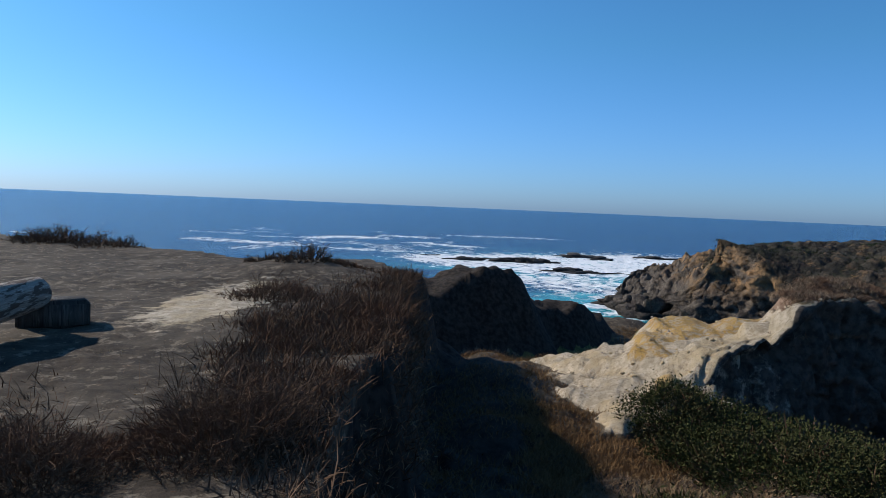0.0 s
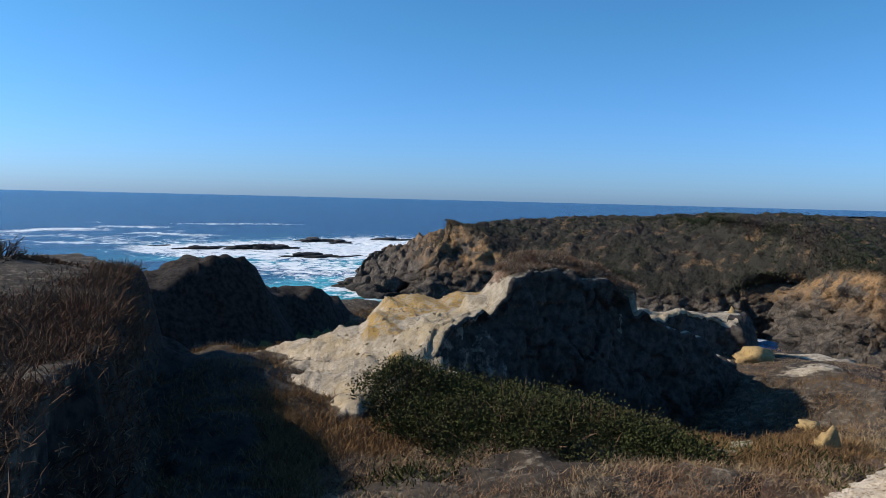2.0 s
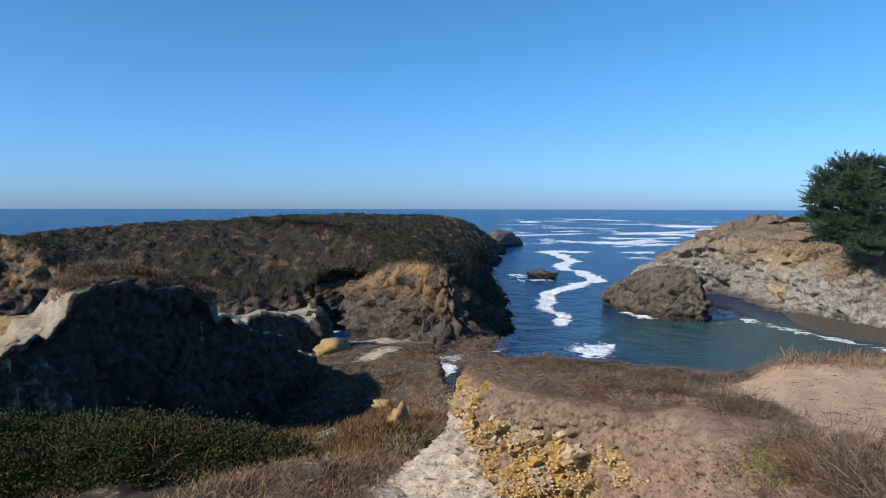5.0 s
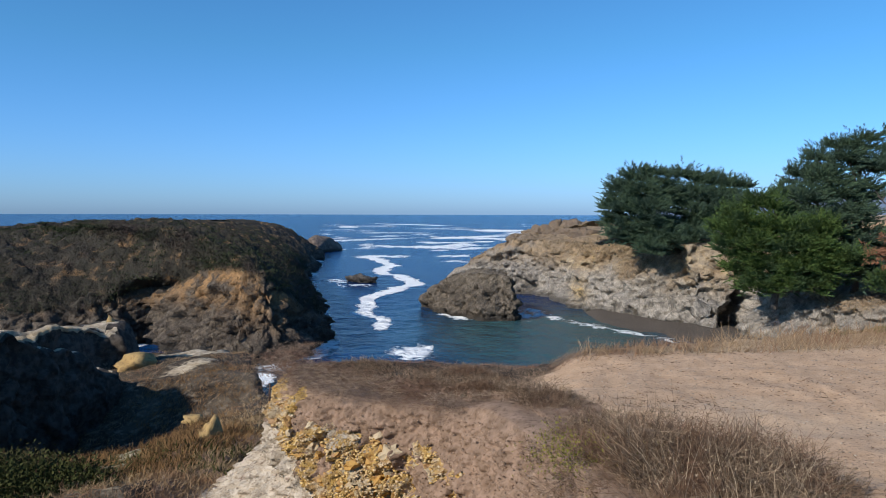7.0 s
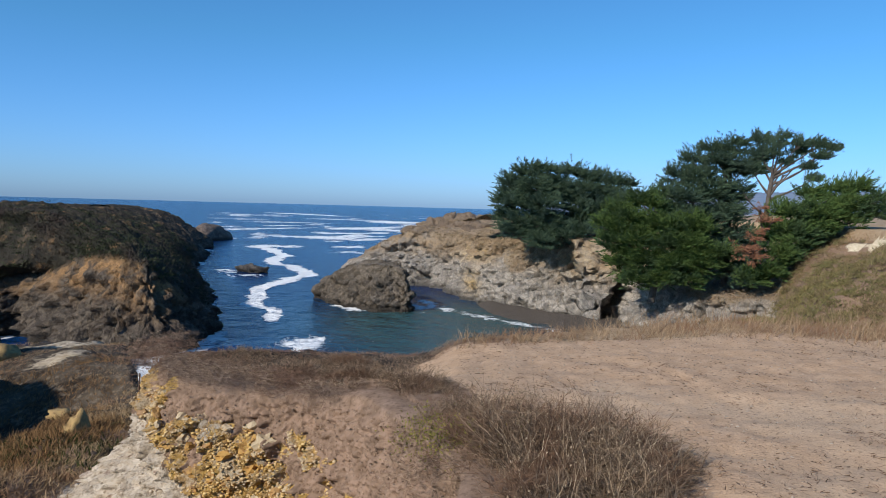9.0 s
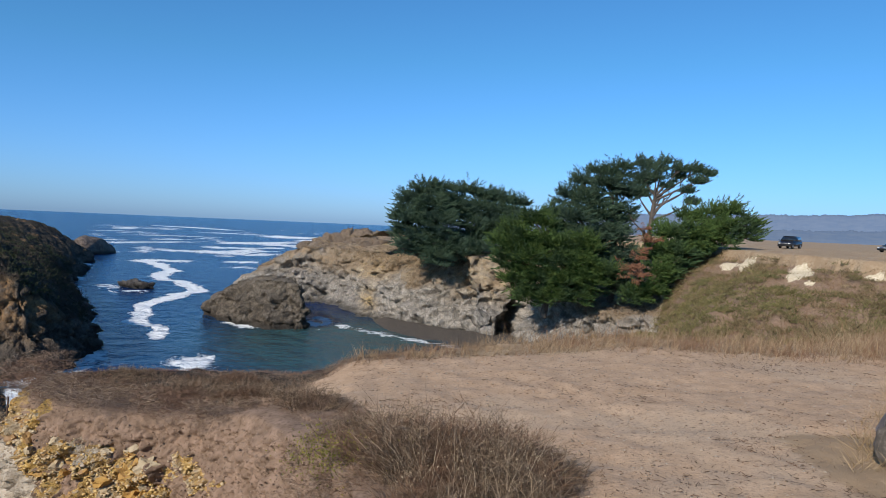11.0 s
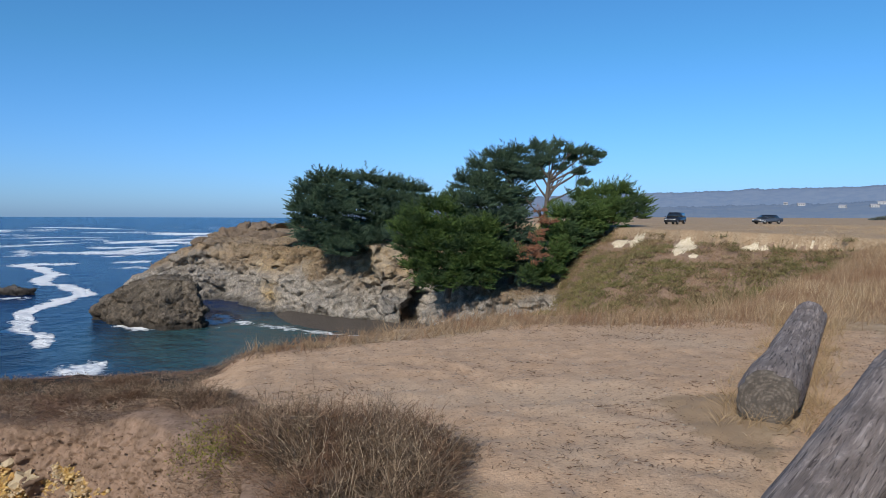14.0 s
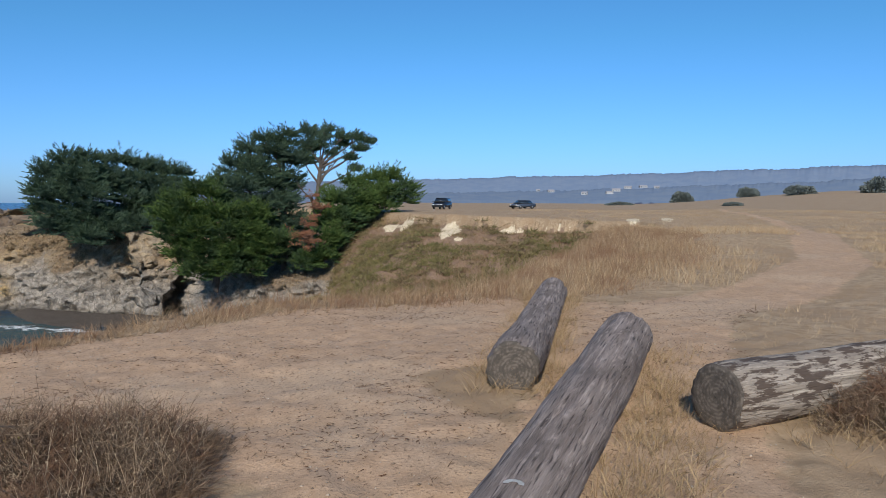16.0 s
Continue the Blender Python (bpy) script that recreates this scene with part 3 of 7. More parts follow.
    sand = np.maximum(sand, np.where((wd < 0.33) & (spur > floor + 0.5), 0.85, 0))
    # the dark rock, plus the bank below the left rim with painted shade
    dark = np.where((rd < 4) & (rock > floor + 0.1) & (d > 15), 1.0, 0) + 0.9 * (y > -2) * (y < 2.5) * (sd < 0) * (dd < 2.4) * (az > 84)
    wall = np.maximum(wall, 1.0 * ((z < 2.5) & (d > 60)))
    straw = np.where(y > 2.5, smooth(17, 7, az), smooth(-1.5, 2.0, x + 1.5 * fbm(x / 2.5, y / 2.5, 0, 3, 74))) * (sd > -3) + smooth(-2, -8, az) * (sd <= -3) * 0.9 * (az > -120)
    green = np.exp(-((x + 22) ** 2 / 60 + (y - 3.3) ** 2 / 8)) + 0.8 * np.exp(-((x + 8.5) ** 2 / 9 + (y - 7) ** 2 / 9)) + 0.42 * ((az < -5) & (dd > 9))
    green = green * (sd < 0)
    return z, dict(scar=scars * 0.95, dirt=dirt, sand=sand, yellow=yel * 1.3, brown=brown, white=white, green=np.clip(green, 0, 1), straw=straw, dark=np.clip(dark, 0, 1), wall=wall)


def build_ground():
    az = np.concatenate([np.arange(-50, 136, 0.26), np.arange(136, 308, 3.0)])
    r = [0.05, 0.6]
    while r[-1] < 42:
        r.append(r[-1] * 1.0145 + 0.003)
    while r[-1] < 125:
        r.append(r[-1] + 0.6)
    while r[-1] < 4700:
        r.append(r[-1] * 1.09)
    r = np.array(r)
    a = np.radians(az)
    x, y = -r[:, None] * np.sin(a)[None], r[:, None] * np.cos(a)[None]
    z, masks = land(x, y)
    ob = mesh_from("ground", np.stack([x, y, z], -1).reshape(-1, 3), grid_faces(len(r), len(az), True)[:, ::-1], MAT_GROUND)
    for name, v in masks.items():
        add_mask(ob, name, v)
    return tagged(ob, "bluff top of tan dirt and dry grass, cut by a sandy gully", "ground", kind="structure")


def height(x, y):
    return land(np.atleast_1d(np.asarray(x, float)), np.atleast_1d(np.asarray(y, float)))[0]


# ---- sea ----
FOAM_STREAK = [(29.6, 97), (30.2, 104), (31.5, 113), (31.3, 124), (30.6, 134), (29.0, 146), (27.6, 156), (27.3, 166), (28.4, 176), (29.8, 184), (30.2, 198),
               (29.4, 214), (30.2, 236), (31.4, 258)]


def build_sea():
    az = np.arange(-30, 142, 0.4)
    r = [30.0]
    while r[-1] < 4800:
        r.append(r[-1] * 1.0155)
    r = np.array(r)
    a = np.radians(az)
    x, y = -r[:, None] * np.sin(a)[None], r[:, None] * np.cos(a)[None]
    A, D = np.broadcast_arrays(az[None], r[:, None])
    swell = 0.22 * fbm(x / 9, y / 22, 0, 3, 81) * smooth(60, 140, D) + 0.25 * fbm(x / 40, y / 40, 0, 2, 82)
    pts = [tuple(pol(*p)) for p in FOAM_STREAK]
    sdist, sal, _ = seg_dist(x + 1.6 * fbm(x / 7, y / 7, 0, 3, 83), y + 1.6 * fbm(x / 7, y / 7, 0, 3, 84), pts)
    width = 1.3 + 0.012 * (D - 90)
    foam = 0.95 * smooth(width * 1.5, width * 0.4, sdist)

    def spot(a0, d0, wa, wd, s):
        return s * np.exp(-((A - a0) / wa) ** 2 - ((D - d0) / wd) ** 2)

    def line(d0, a0, wa, wd, s, tilt=0.0):
        wd, s = wd * 1.35, min(1.05, s + 0.18)
        dd = d0 + tilt * (A - a0) + 0.02 * d0 * fbm(A / 2.2, D / 60, 0, 3, int(d0))
        return s * np.exp(-((A - a0) / wa) ** 4 - ((D - dd) / wd) ** 2)

    reef = np.clip(spot(86, 210, 8, 45, 0.95) + spot(77, 235, 6, 60, 0.95) + spot(93, 212, 4, 20, 0.65), 0, 0.82)
    lace = spot(81, 156, 8, 40, 0.62) + spot(78, 122, 3.0, 13, 0.75) + spot(88, 165, 5, 18, 0.3)
    foam = np.maximum(foam, np.maximum(reef * 0.95, lace))
    foam = np.maximum(foam, spot(27.8, 81, 2.6, 6, 0.85))
    foam = np.maximum(foam, np.maximum(spot(33.4, 166, 1.8, 8, 0.62), spot(31.8, 158, 1.8, 5, 0.6)))
    foam = np.maximum(foam, spot(39.3, 69, 1.2, 5, 0.8))
    for row in ((930, 27.5, 3.6, 24, 0.85, 22), (640, 20.5, 2.6, 30, 1.0, 0), (560, 18.5, 1.8, 22, 0.9, 0), (440, 21, 2.4, 16, 0.8, 0), (470, 23, 3.5, 16, 0.8, -10), (420, 31, 4, 14, 0.55, -6), (330, 27, 4.5, 11, 0.7, 3),
                (262, 30, 2.5, 7, 0.75, 0), (380, 25, 2.4, 12, 0.7, 4), (560, 29, 4, 16, 0.5, 0), (236, 24, 2, 5, 0.5, 0), (320, 101, 4, 9, 0.62, -4), (340, 96, 2.5, 8, 0.55, 0),
                (262, 108, 6, 9, 0.5, 2), (285, 93, 4, 7, 0.55, 3), (380, 88, 6, 8, 0.45, 0), (240, 99, 4, 6, 0.5, 0), (700, 24, 4, 16, 0.5, 0)):
        foam = np.maximum(foam, line(*row))
    broken = smooth(0.48, 0.7, vnoise(A * 0.55, D / 13.0, 0, 86)) * smooth(0.35, 0.6, vnoise(A * 0.25, D / 70.0, 0, 87))
    foam = np.maximum(foam, 0.75 * broken * smooth(170, 260, D) * smooth(1300, 800, D) * smooth(37, 33, A))
    foam = np.maximum(foam, 0.5 * broken * smooth(200, 240, D) * smooth(480, 330, D) * smooth(84, 92, A))
    # surf on the shores
    shore = seg_dist(x, y, [pol(18.6, 120), pol(16, 109), pol(12.5, 101), pol(9, 96), pol(5, 89), pol(2, 84)])[0]
    foam = np.maximum(foam, 0.55 * smooth(3.0, 0.3, shore))
    foam = np.maximum(foam, np.maximum(spot(17.6, 112, 0.6, 2.2, 1.0), spot(16.2, 108, 1.0, 2.0, 0.6)))
    for pts, s in ((HEADLAND_FOOT, 0.6), (STACK_FOOT, 0.55)):
        sh = np.abs(signed(x, y, [tuple(pol(a0, d0)) for a0, d0, *_ in pts]))
        foam = np.maximum(foam, s * smooth(3.2, 0.6, sh) * smooth(0.35, 0.6, vnoise(x / 9, y / 9, 0, 88)) * 1.3)
    shallow = np.clip(spot(82, 145, 11, 60, 1.3) + spot(84, 205, 12, 55, 0.8), 0, 1.0) * smooth(-0.6, 0.5, fbm(x / 12, y / 20, 0, 4, 90))
    silt = np.clip(spot(17, 92, 9.5, 24, 1.4) + spot(39, 70, 2, 8, 0.6), 0, 0.9)
    sea = mesh_from("water", np.stack([x, y, swell * 0.6], -1).reshape(-1, 3), grid_faces(len(r), len(az))[:, ::-1], MAT_SEA)
    for name, v in (("foam", foam), ("shallow", shallow), ("silt", silt)):
        add_mask(sea, name, v)
    return tagged(sea, "deep blue ocean with white foam streaks and surf", "sea", kind="structure")


def cells(x, y, z, seed):
    """Cell noise: a value for the nearest cell, and how near its border is."""
    i, j, k = (np.floor(v).astype(np.int64) for v in (x, y, z))
    d1, d2, val = np.full(x.shape, 9.0), np.full(x.shape, 9.0), np.zeros(x.shape)
    for a in (-1, 0, 1):
        for b in (-1, 0, 1):
            for c in (-1, 0, 1):
                u, v, w = i + a, j + b, k + c
                d = np.sqrt((u + _hash(u, v, w, seed) - x) ** 2 + (v + _hash(u, v, w, seed + 1) - y) ** 2 + (w + _hash(u, v, w, seed + 2) - z) ** 2)
                near = d < d1
                d2 = np.where(near, d1, np.minimum(d2, d))
                val = np.where(near, _hash(u, v, w, seed + 3), val)
                d1 = np.where(near, d, d1)
    return val, d2 - d1, np.clip(1 - 1.6 * d1 * d1, 0, 1)


# ---- sea cliffs, lofted from their foot upward ----
def resample(rows, step, closed):
    """Points along rows of (x, y, values...), closer where they lie near."""
    rows = np.array(rows, float)
    if closed:
        rows = np.vstack([rows, rows[:1]])
    out = []
    n = len(rows)
    for i in range(n - 1):
        p0 = rows[(i - 1) % (n - 1)] if closed else rows[max(i - 1, 0)]
        p1, p2 = rows[i], rows[i + 1]
        p3 = rows[(i + 2) % (n - 1)] if closed and i + 2 >= n else rows[min(i + 2, n - 1)]
        near = min(np.hypot(*p1[:2]), np.hypot(*p2[:2]))
        k = max(2, int(np.hypot(*(p2 - p1)[:2]) / (step * max(1.0, near / 110.0) ** 1.5)))
        for s in np.arange(k) / k:
            out.append(0.5 * ((2 * p1) + (p2 - p0) * s + (2 * p0 - 5 * p1 + 4 * p2 - p3) * s * s + (3 * p1 - p0 - 3 * p2 + p3) * s ** 3))
    if not closed:
        out.append(rows[-1])
    return np.array(out)


def outward(p, closed, sign):
    t = (np.roll(p, -1, 0) - np.roll(p, 1, 0)) if closed else np.gradient(p, axis=0)
    t = t / np.linalg.norm(t, axis=1)[:, None]
    n = np.stack([t[:, 1], -t[:, 0]], -1) * sign
    for _ in range(6):
        n = (np.roll(n, 1, 0) + n + np.roll(n, -1, 0)) if closed else n
    return n / np.linalg.norm(n, axis=1)[:, None]


def crag(x, y, z, seed, size=1.0):
    """How far weathered rock stands out."""
    lean = z * 0.35
    big = fbm(x / (9 * size), y / (9 * size), z / (14 * size), 3, seed) * 1.6 * size
    mid = (ridged((x + lean) / (2.4 * size), (y + lean) / (2.4 * size), z / (7.0 * size), 4, seed + 9) - 0.5) * 2.0 * size
    step = np.abs(fbm((x + lean) / (1.5 * size), (y + lean) / (1.5 * size), z / (3.2 * size), 4, seed + 15)) * -1.0 * size
    fine = fbm(x / (0.7 * size), y / (0.7 * size), z / (0.9 * size), 3, seed + 20) * 0.5 * size + step
    wx, wy = fbm(x / 3, y / 3, z / 3, 2, seed + 24) * 0.6 * size, fbm(x / 3, y / 3, z / 3, 2, seed + 26) * 0.6 * size
    v1, e1, _ = cells((x + wx + lean) / (1.9 * size), (y + wy + lean) / (1.9 * size), z / (2.9 * size), seed + 31)
    v2, e2, _ = cells((x + wx) / (0.8 * size), (y + wy) / (0.8 * size), z / (1.1 * size), seed + 36)
    slabs = 1.1 * (v1 - 0.5) - 0.5 * smooth(0.13, 0, e1) + 0.5 * (v2 - 0.5) - 0.22 * smooth(0.14, 0, e2)
    return big + 0.7 * mid + fine + slabs * size


HEADLAND_FOOT = [(79, 138, 0.6, 0), (77.6, 128, 1.8, 0), (76.2, 118, 3.6, 0), (74.6, 112, 6.6, 0), (73.6, 108, 11.6, 0), (72.2, 107, 11.8, 0), (69.5, 104, 10.2, 0), (67.5, 102, 7.2, 0), (64, 99, 5.8, 0), (60, 96, 5.6, 0),
                 (56, 94, 5.0, 0), (52, 93, 5.2, 0), (49.2, 93, 6.0, 0), (47.8, 93.5, 7.4, 0), (46.3, 84, 9.6, 0), (43.5, 77.5, 9.9, 0), (41, 75.5, 9.7, 0), (38.5, 75, 9.2, 0), (36.4, 77, 8.2, 0), (34.8, 82, 6.0, 0), (34.4, 89, 4.2, 0),
                 (34.7, 102, 3.4, 0), (35.4, 125, 3.0, 0), (35.8, 160, 3.0, 0), (35.4, 200, 3, 0), (34.9, 245, 3, 0), (34.9, 270, 3, 0), (38, 300, 5, 0), (46, 300, 6, 0), (56, 270, 6, 0), (66, 225, 6, 0), (74, 180, 5, 0), (78.6, 155, 4, 0)]
STACK_FOOT = [(26.8, 120, 2.4, 0), (25.4, 112.5, 5.6, 0), (23.4, 107, 7.2, 0), (21, 104.5, 7.6, 0), (19.2, 104, 6.6, 0), (18.7, 109, 6.0, 0), (19.6, 116, 6.0, 0), (22, 121, 5.6, 0), (24.8, 125, 4.0, 0)]


SURFACE = {}


def lofted(name, foot, spine, top_of, material, seed, step=0.45, lean=0.42, plants_from=0.9, size=1.0, dome=True, rows_up=24, rows_in=46, lumps=0.0):
    """A closed sea-cliff mass: a craggy wall round its foot, and a domed top that ends on a spine."""
    p = resample([(*pol(a, d), h, 0) for a, d, h, *_ in foot], step, True)
    xy, hc = p[:, :2], p[:, 2] + 1.1 * fbm(p[:, 0] / 6, p[:, 1] / 6, 0, 3, seed + 5) * max(size, 0.8)
    area = np.sum(xy[:, 0] * np.roll(xy[:, 1], -1) - xy[:, 1] * np.roll(xy[:, 0], -1))
    nrm = outward(xy, True, 1 if area > 0 else -1)
    s = [np.array(q) for q in spine]
    ab = s[1][:2] - s[0][:2]
    t = np.clip(((xy - s[0][:2]) @ ab) / (ab @ ab), 0, 1)
    mid = s[0][:2] + t[:, None] * ab
    verts, plants = [], []
    for k in range(rows_up + 1):
        u = k / rows_up
        z = -2.0 + (hc + 2.0) * u
        b = xy - nrm * (np.maximum(z, -1) * lean * (0.6 + 0.4 * u))[:, None]
        out = crag(b[:, 0], b[:, 1], z, seed, size * 1.3) * (0.35 + 0.65 * math.sin(math.pi * min(u, 0.92)))
        verts.append(np.column_stack([b + nrm * out[:, None], z]))
        plants.append(np.full(len(p), smooth(plants_from, 1.0, u) * 0.9 if plants_from < 1 else 0.0))
    edge = verts[-1][:, :2].copy()
    ring = max(3, int(len(p) / 45)) | 1
    even = lambda q: np.convolve(np.concatenate([q[-ring:], q, q[:ring]]), np.ones(2 * ring + 1) / (2 * ring + 1), "valid")
    edge_even, hc_even = np.column_stack([even(edge[:, 0]), even(edge[:, 1])]), even(hc)
    hc_edge, edge_raw = hc, edge
    for k in range(1, rows_in + 1):
        u = (k / rows_in) ** 1.6
        blend = min(1.0, k / 9)
        edge, hc = edge_raw + (edge_even - edge_raw) * blend, hc_edge + (hc_even - hc_edge) * blend
        b = edge + (mid - edge) * u
        tz = top_of(b[:, 0], b[:, 1])
        rise = np.hypot(*(b - edge).T)
        z = hc + (np.maximum(tz, hc * 0.9) - hc) * (1 - np.exp(-rise / 10.0)) if dome else hc + (tz - hc) * u
        z = z + (0.45 * fbm(b[:, 0] / 2.3, b[:, 1] / 2.3, 0, 4, seed + 30) + 0.5 * fbm(b[:, 0] / 8, b[:, 1] / 8, 0, 2, seed + 31)) * size * min(1, k / 5)
        if lumps and k < rows_in * 0.7:
            bush, _, hump = cells(b[:, 0] / 2.1, b[:, 1] / 2.1, z / 2.1, seed + 41)
            twig, _, knob = cells(b[:, 0] / 0.9, b[:, 1] / 0.9, z / 0.9, seed + 44)
            z = z + lumps * min(1, k / 3) * smooth(74, 70, np.degrees(np.arctan2(-b[:, 0], b[:, 1]))) * (bush * hump * 1.3 + 0.45 * twig * knob)
        tip = smooth(70.5, 73.5, np.degrees(np.arctan2(-b[:, 0], b[:, 1]))) * min(1, k / 3)
        z = z + tip * (2.2 * (ridged(b[:, 0] / 3.4, b[:, 1] / 3.4, 0, 4, seed + 33) - 0.55) + 0.7 * fbm(b[:, 0] / 0.9, b[:, 1] / 0.9, 0, 3, seed + 34))
        verts.append(np.column_stack([b, z]))
        plants.append(np.full(len(p), 1.0 if plants_from < 1.2 else 0.0))
    ob = mesh_from(name, np.vstack(verts), grid_faces(rows_up + rows_in + 1, len(p), True), material)
    av = np.vstack(verts)
    plants = [np.concatenate(plants) * smooth(74.5, 71.5, np.degrees(np.arctan2(-av[:, 0], av[:, 1])) + 2 * fbm(av[:, 0] / 5, av[:, 1] / 5, 0, 3, 77))]
    add_mask(ob, "plants", np.concatenate(plants))
    SURFACE[name] = (np.vstack(verts), np.concatenate(plants))
    return ob


def headland_top(x, y):
    az, d = np.degrees(np.arctan2(-x, y)), np.hypot(x, y)
    el = np.interp(az, (34, 35.3, 37.4, 40, 43.4, 47, 52.4, 59.5, 67.8, 71, 73.5, 76, 79), (-3.3, -2.4, -1.4, -0.85, -0.7, -0.85, -1.2, -1.65, -2.2, -2.5, -2.75, -3.8, -5))
    return EYE + np.tan(np.radians(el)) * np.minimum(np.maximum(d, 90), 125) - 0.012 * np.maximum(0, d - 130)


def build_cliffs():
    head = lofted("headland", HEADLAND_FOOT, (pol(62, 165), pol(41.5, 235)), headland_top, MAT_HEADLAND, 101, step=0.36, rows_up=42, rows_in=110, size=0.85, lumps=0.75)
    tagged(head, "dark rocky headland with an ochre face and scrub on top", "headland", kind="structure")
    stack = lofted("sea_rock", STACK_FOOT, (pol(23.5, 115.5), pol(20.5, 111)), lambda x, y: 7.7 + 2.4 * fbm(x / 3.2, y / 3.2, 0, 4, 137) + 1.2 * (ridged(x / 1.6, y / 1.6, 0, 3, 138) - 0.5) + 1.5 * (cells(x / 2.0, y / 2.0, x * 0, 139)[0] - 0.5) + 0.7 * (cells(x / 0.8, y / 0.8, x * 0, 143)[0] - 0.5), MAT_STACK, 131, step=0.25, lean=0.24, plants_from=1.5, size=0.75, rows_up=34, rows_in=44)
    tagged(stack, "craggy grey-brown rock stack standing in the cove", "sea stack")
    # the coast across the cove, open at both ends
    p = resample([(*pol(a, d), h, g) for a, d, h, g in CLIFF_FOOT], 0.22, False)
    xy, hc, hg = p[:, :2], p[:, 2], p[:, 3]
    nrm = outward(xy, False, 1)
    nrm *= np.sign(np.sum(nrm * -xy, axis=1))[:, None]
    k5 = np.ones(25) / 25
    nrm = np.stack([np.convolve(np.pad(nrm[:, i], 12, "edge"), k5, "valid") for i in (0, 1)], -1)
    nrm /= np.linalg.norm(nrm, axis=1)[:, None]
    verts, plants = [], []
    for k in range(49):
        u = k / 48
        z = -1.0 + (hc + 1.0) * u
        b = xy - nrm * (np.maximum(z, 0) * (0.22 + 0.26 * u))[:, None]
        out = crag(b[:, 0], b[:, 1], z, 161, 1.38) * (0.35 + 0.65 * math.sin(math.pi * min(u, 0.9)))
        out = out + (1.1 * (ridged((b[:, 0] + z * 0.25) / 1.7, (b[:, 1] + z * 0.25) / 1.7, z / 8, 4, 169) - 0.5) + 0.5 * fbm(b[:, 0] / 0.6, b[:, 1] / 0.6, z / 1.6, 3, 170)) * math.sin(math.pi * min(u, 0.85))
        out = out + 2.6 * fbm(b[:, 0] / 13, b[:, 1] / 13, z / 22, 2, 167) * math.sin(math.pi * min(u, 0.85))
        haz = np.degrees(np.arctan2(-b[:, 0], b[:, 1]))
        for a0, z0, ra, rz, deep in ((15.9, 3.8, 0.75, 2.0, 4.5), (3.8, 2.5, 0.4, 3.6, 2.4), (10.6, 1.0, 0.5, 1.0, 1.5), (-2.6, 2.0, 0.7, 2.2, 2.5)):
            out = out - deep * np.exp(-((haz - a0) / ra) ** 4 - ((z - z0) / rz) ** 4)
        verts.append(np.column_stack([b + nrm * out[:, None], z + 0.25 * fbm(b[:, 0] / 2, b[:, 1] / 2, z / 2, 3, 162)]))
        plants.append(0.85 * smooth(0.72, 1.0, u + 0.35 * fbm(b[:, 0] / 7, b[:, 1] / 7, z / 7, 3, 168)) * smooth(2, 5, z))
    edge = verts[-1]
    for k in range(1, 31):
        u = k / 30
        b = edge[:, :2] - nrm * 30 * u ** 1.3
        z = hc + (hg - hc) * smooth(0, 0.8, u) + 0.45 * fbm(b[:, 0] / 3, b[:, 1] / 3, 0, 4, 163) - 0.6 * smooth(0.8, 1, u)
        verts.append(np.column_stack([b, z]))
        plants.append(np.full(len(p), 0.85))
    ob = mesh_from("sea_cliff", np.vstack(verts), grid_faces(79, len(p)), MAT_CLIFF)
    av = np.vstack(verts)
    haz, hz = np.degrees(np.arctan2(-av[:, 0], av[:, 1])), av[:, 2]
    add_mask(ob, "gold", np.clip(1.6 * np.exp(-((haz - 12.9 + 0.3 * (hz - 10.5)) / 0.8) ** 2 - ((hz - 10.3) / 2.2) ** 2) + np.exp(-((haz - 14.4) / 0.6) ** 2 - ((hz - 3.2) / 1.8) ** 2)
                              + 0.45 * smooth(5.5, 8.5, hz + 2 * fbm(av[:, 0] / 4, av[:, 1] / 4, hz / 4, 3, 78)) * smooth(20, 16, haz), 0, 1))
    add_mask(ob, "olive", 1.2 * np.exp(-((haz - 10.9) / 0.9) ** 2 - ((hz - 9.9) / 1.2) ** 2))
    add_mask(ob, "plants", np.concatenate(plants))
    SURFACE["sea_cliff"] = (np.vstack(verts), np.concatenate(plants))
    tagged(ob, "tan and grey sea cliff with dry scrub above a beach", "cliff", kind="structure")


def build_rock(name, x, y, z, sx, sy, sz, material, seed, label, category="rock", plants=0.0, turn=0.0, sub=4, sharp=0.35):
    """A loose craggy rock: a ball pushed in and out along its own cracks."""
    bm = bmesh.new()
    bmesh.ops.create_icosphere(bm, subdivisions=sub, radius=1.0)
    co = np.array([v.co[:] for v in bm.verts])
    f = 1 + sharp * (ridged(co[:, 0] * 1.3, co[:, 1] * 1.3, co[:, 2] * 1.3, 4, seed) - 0.5) + sharp * 0.6 * fbm(co[:, 0] * 2.5, co[:, 1] * 2.5, co[:, 2] * 2.5, 3, seed + 3)
    for v, s in zip(bm.verts, f):
        v.co = Vector((v.co.x * s * sx, v.co.y * s * sy, v.co.z * s * sz))
    ob = part(name, bm, material, None)
    ob.matrix_world = pose(x, y, z, 0, 0, turn)
    add_mask(ob, "plants", np.full(len(ob.data.vertices), plants))
    return tagged(ob, label, category)


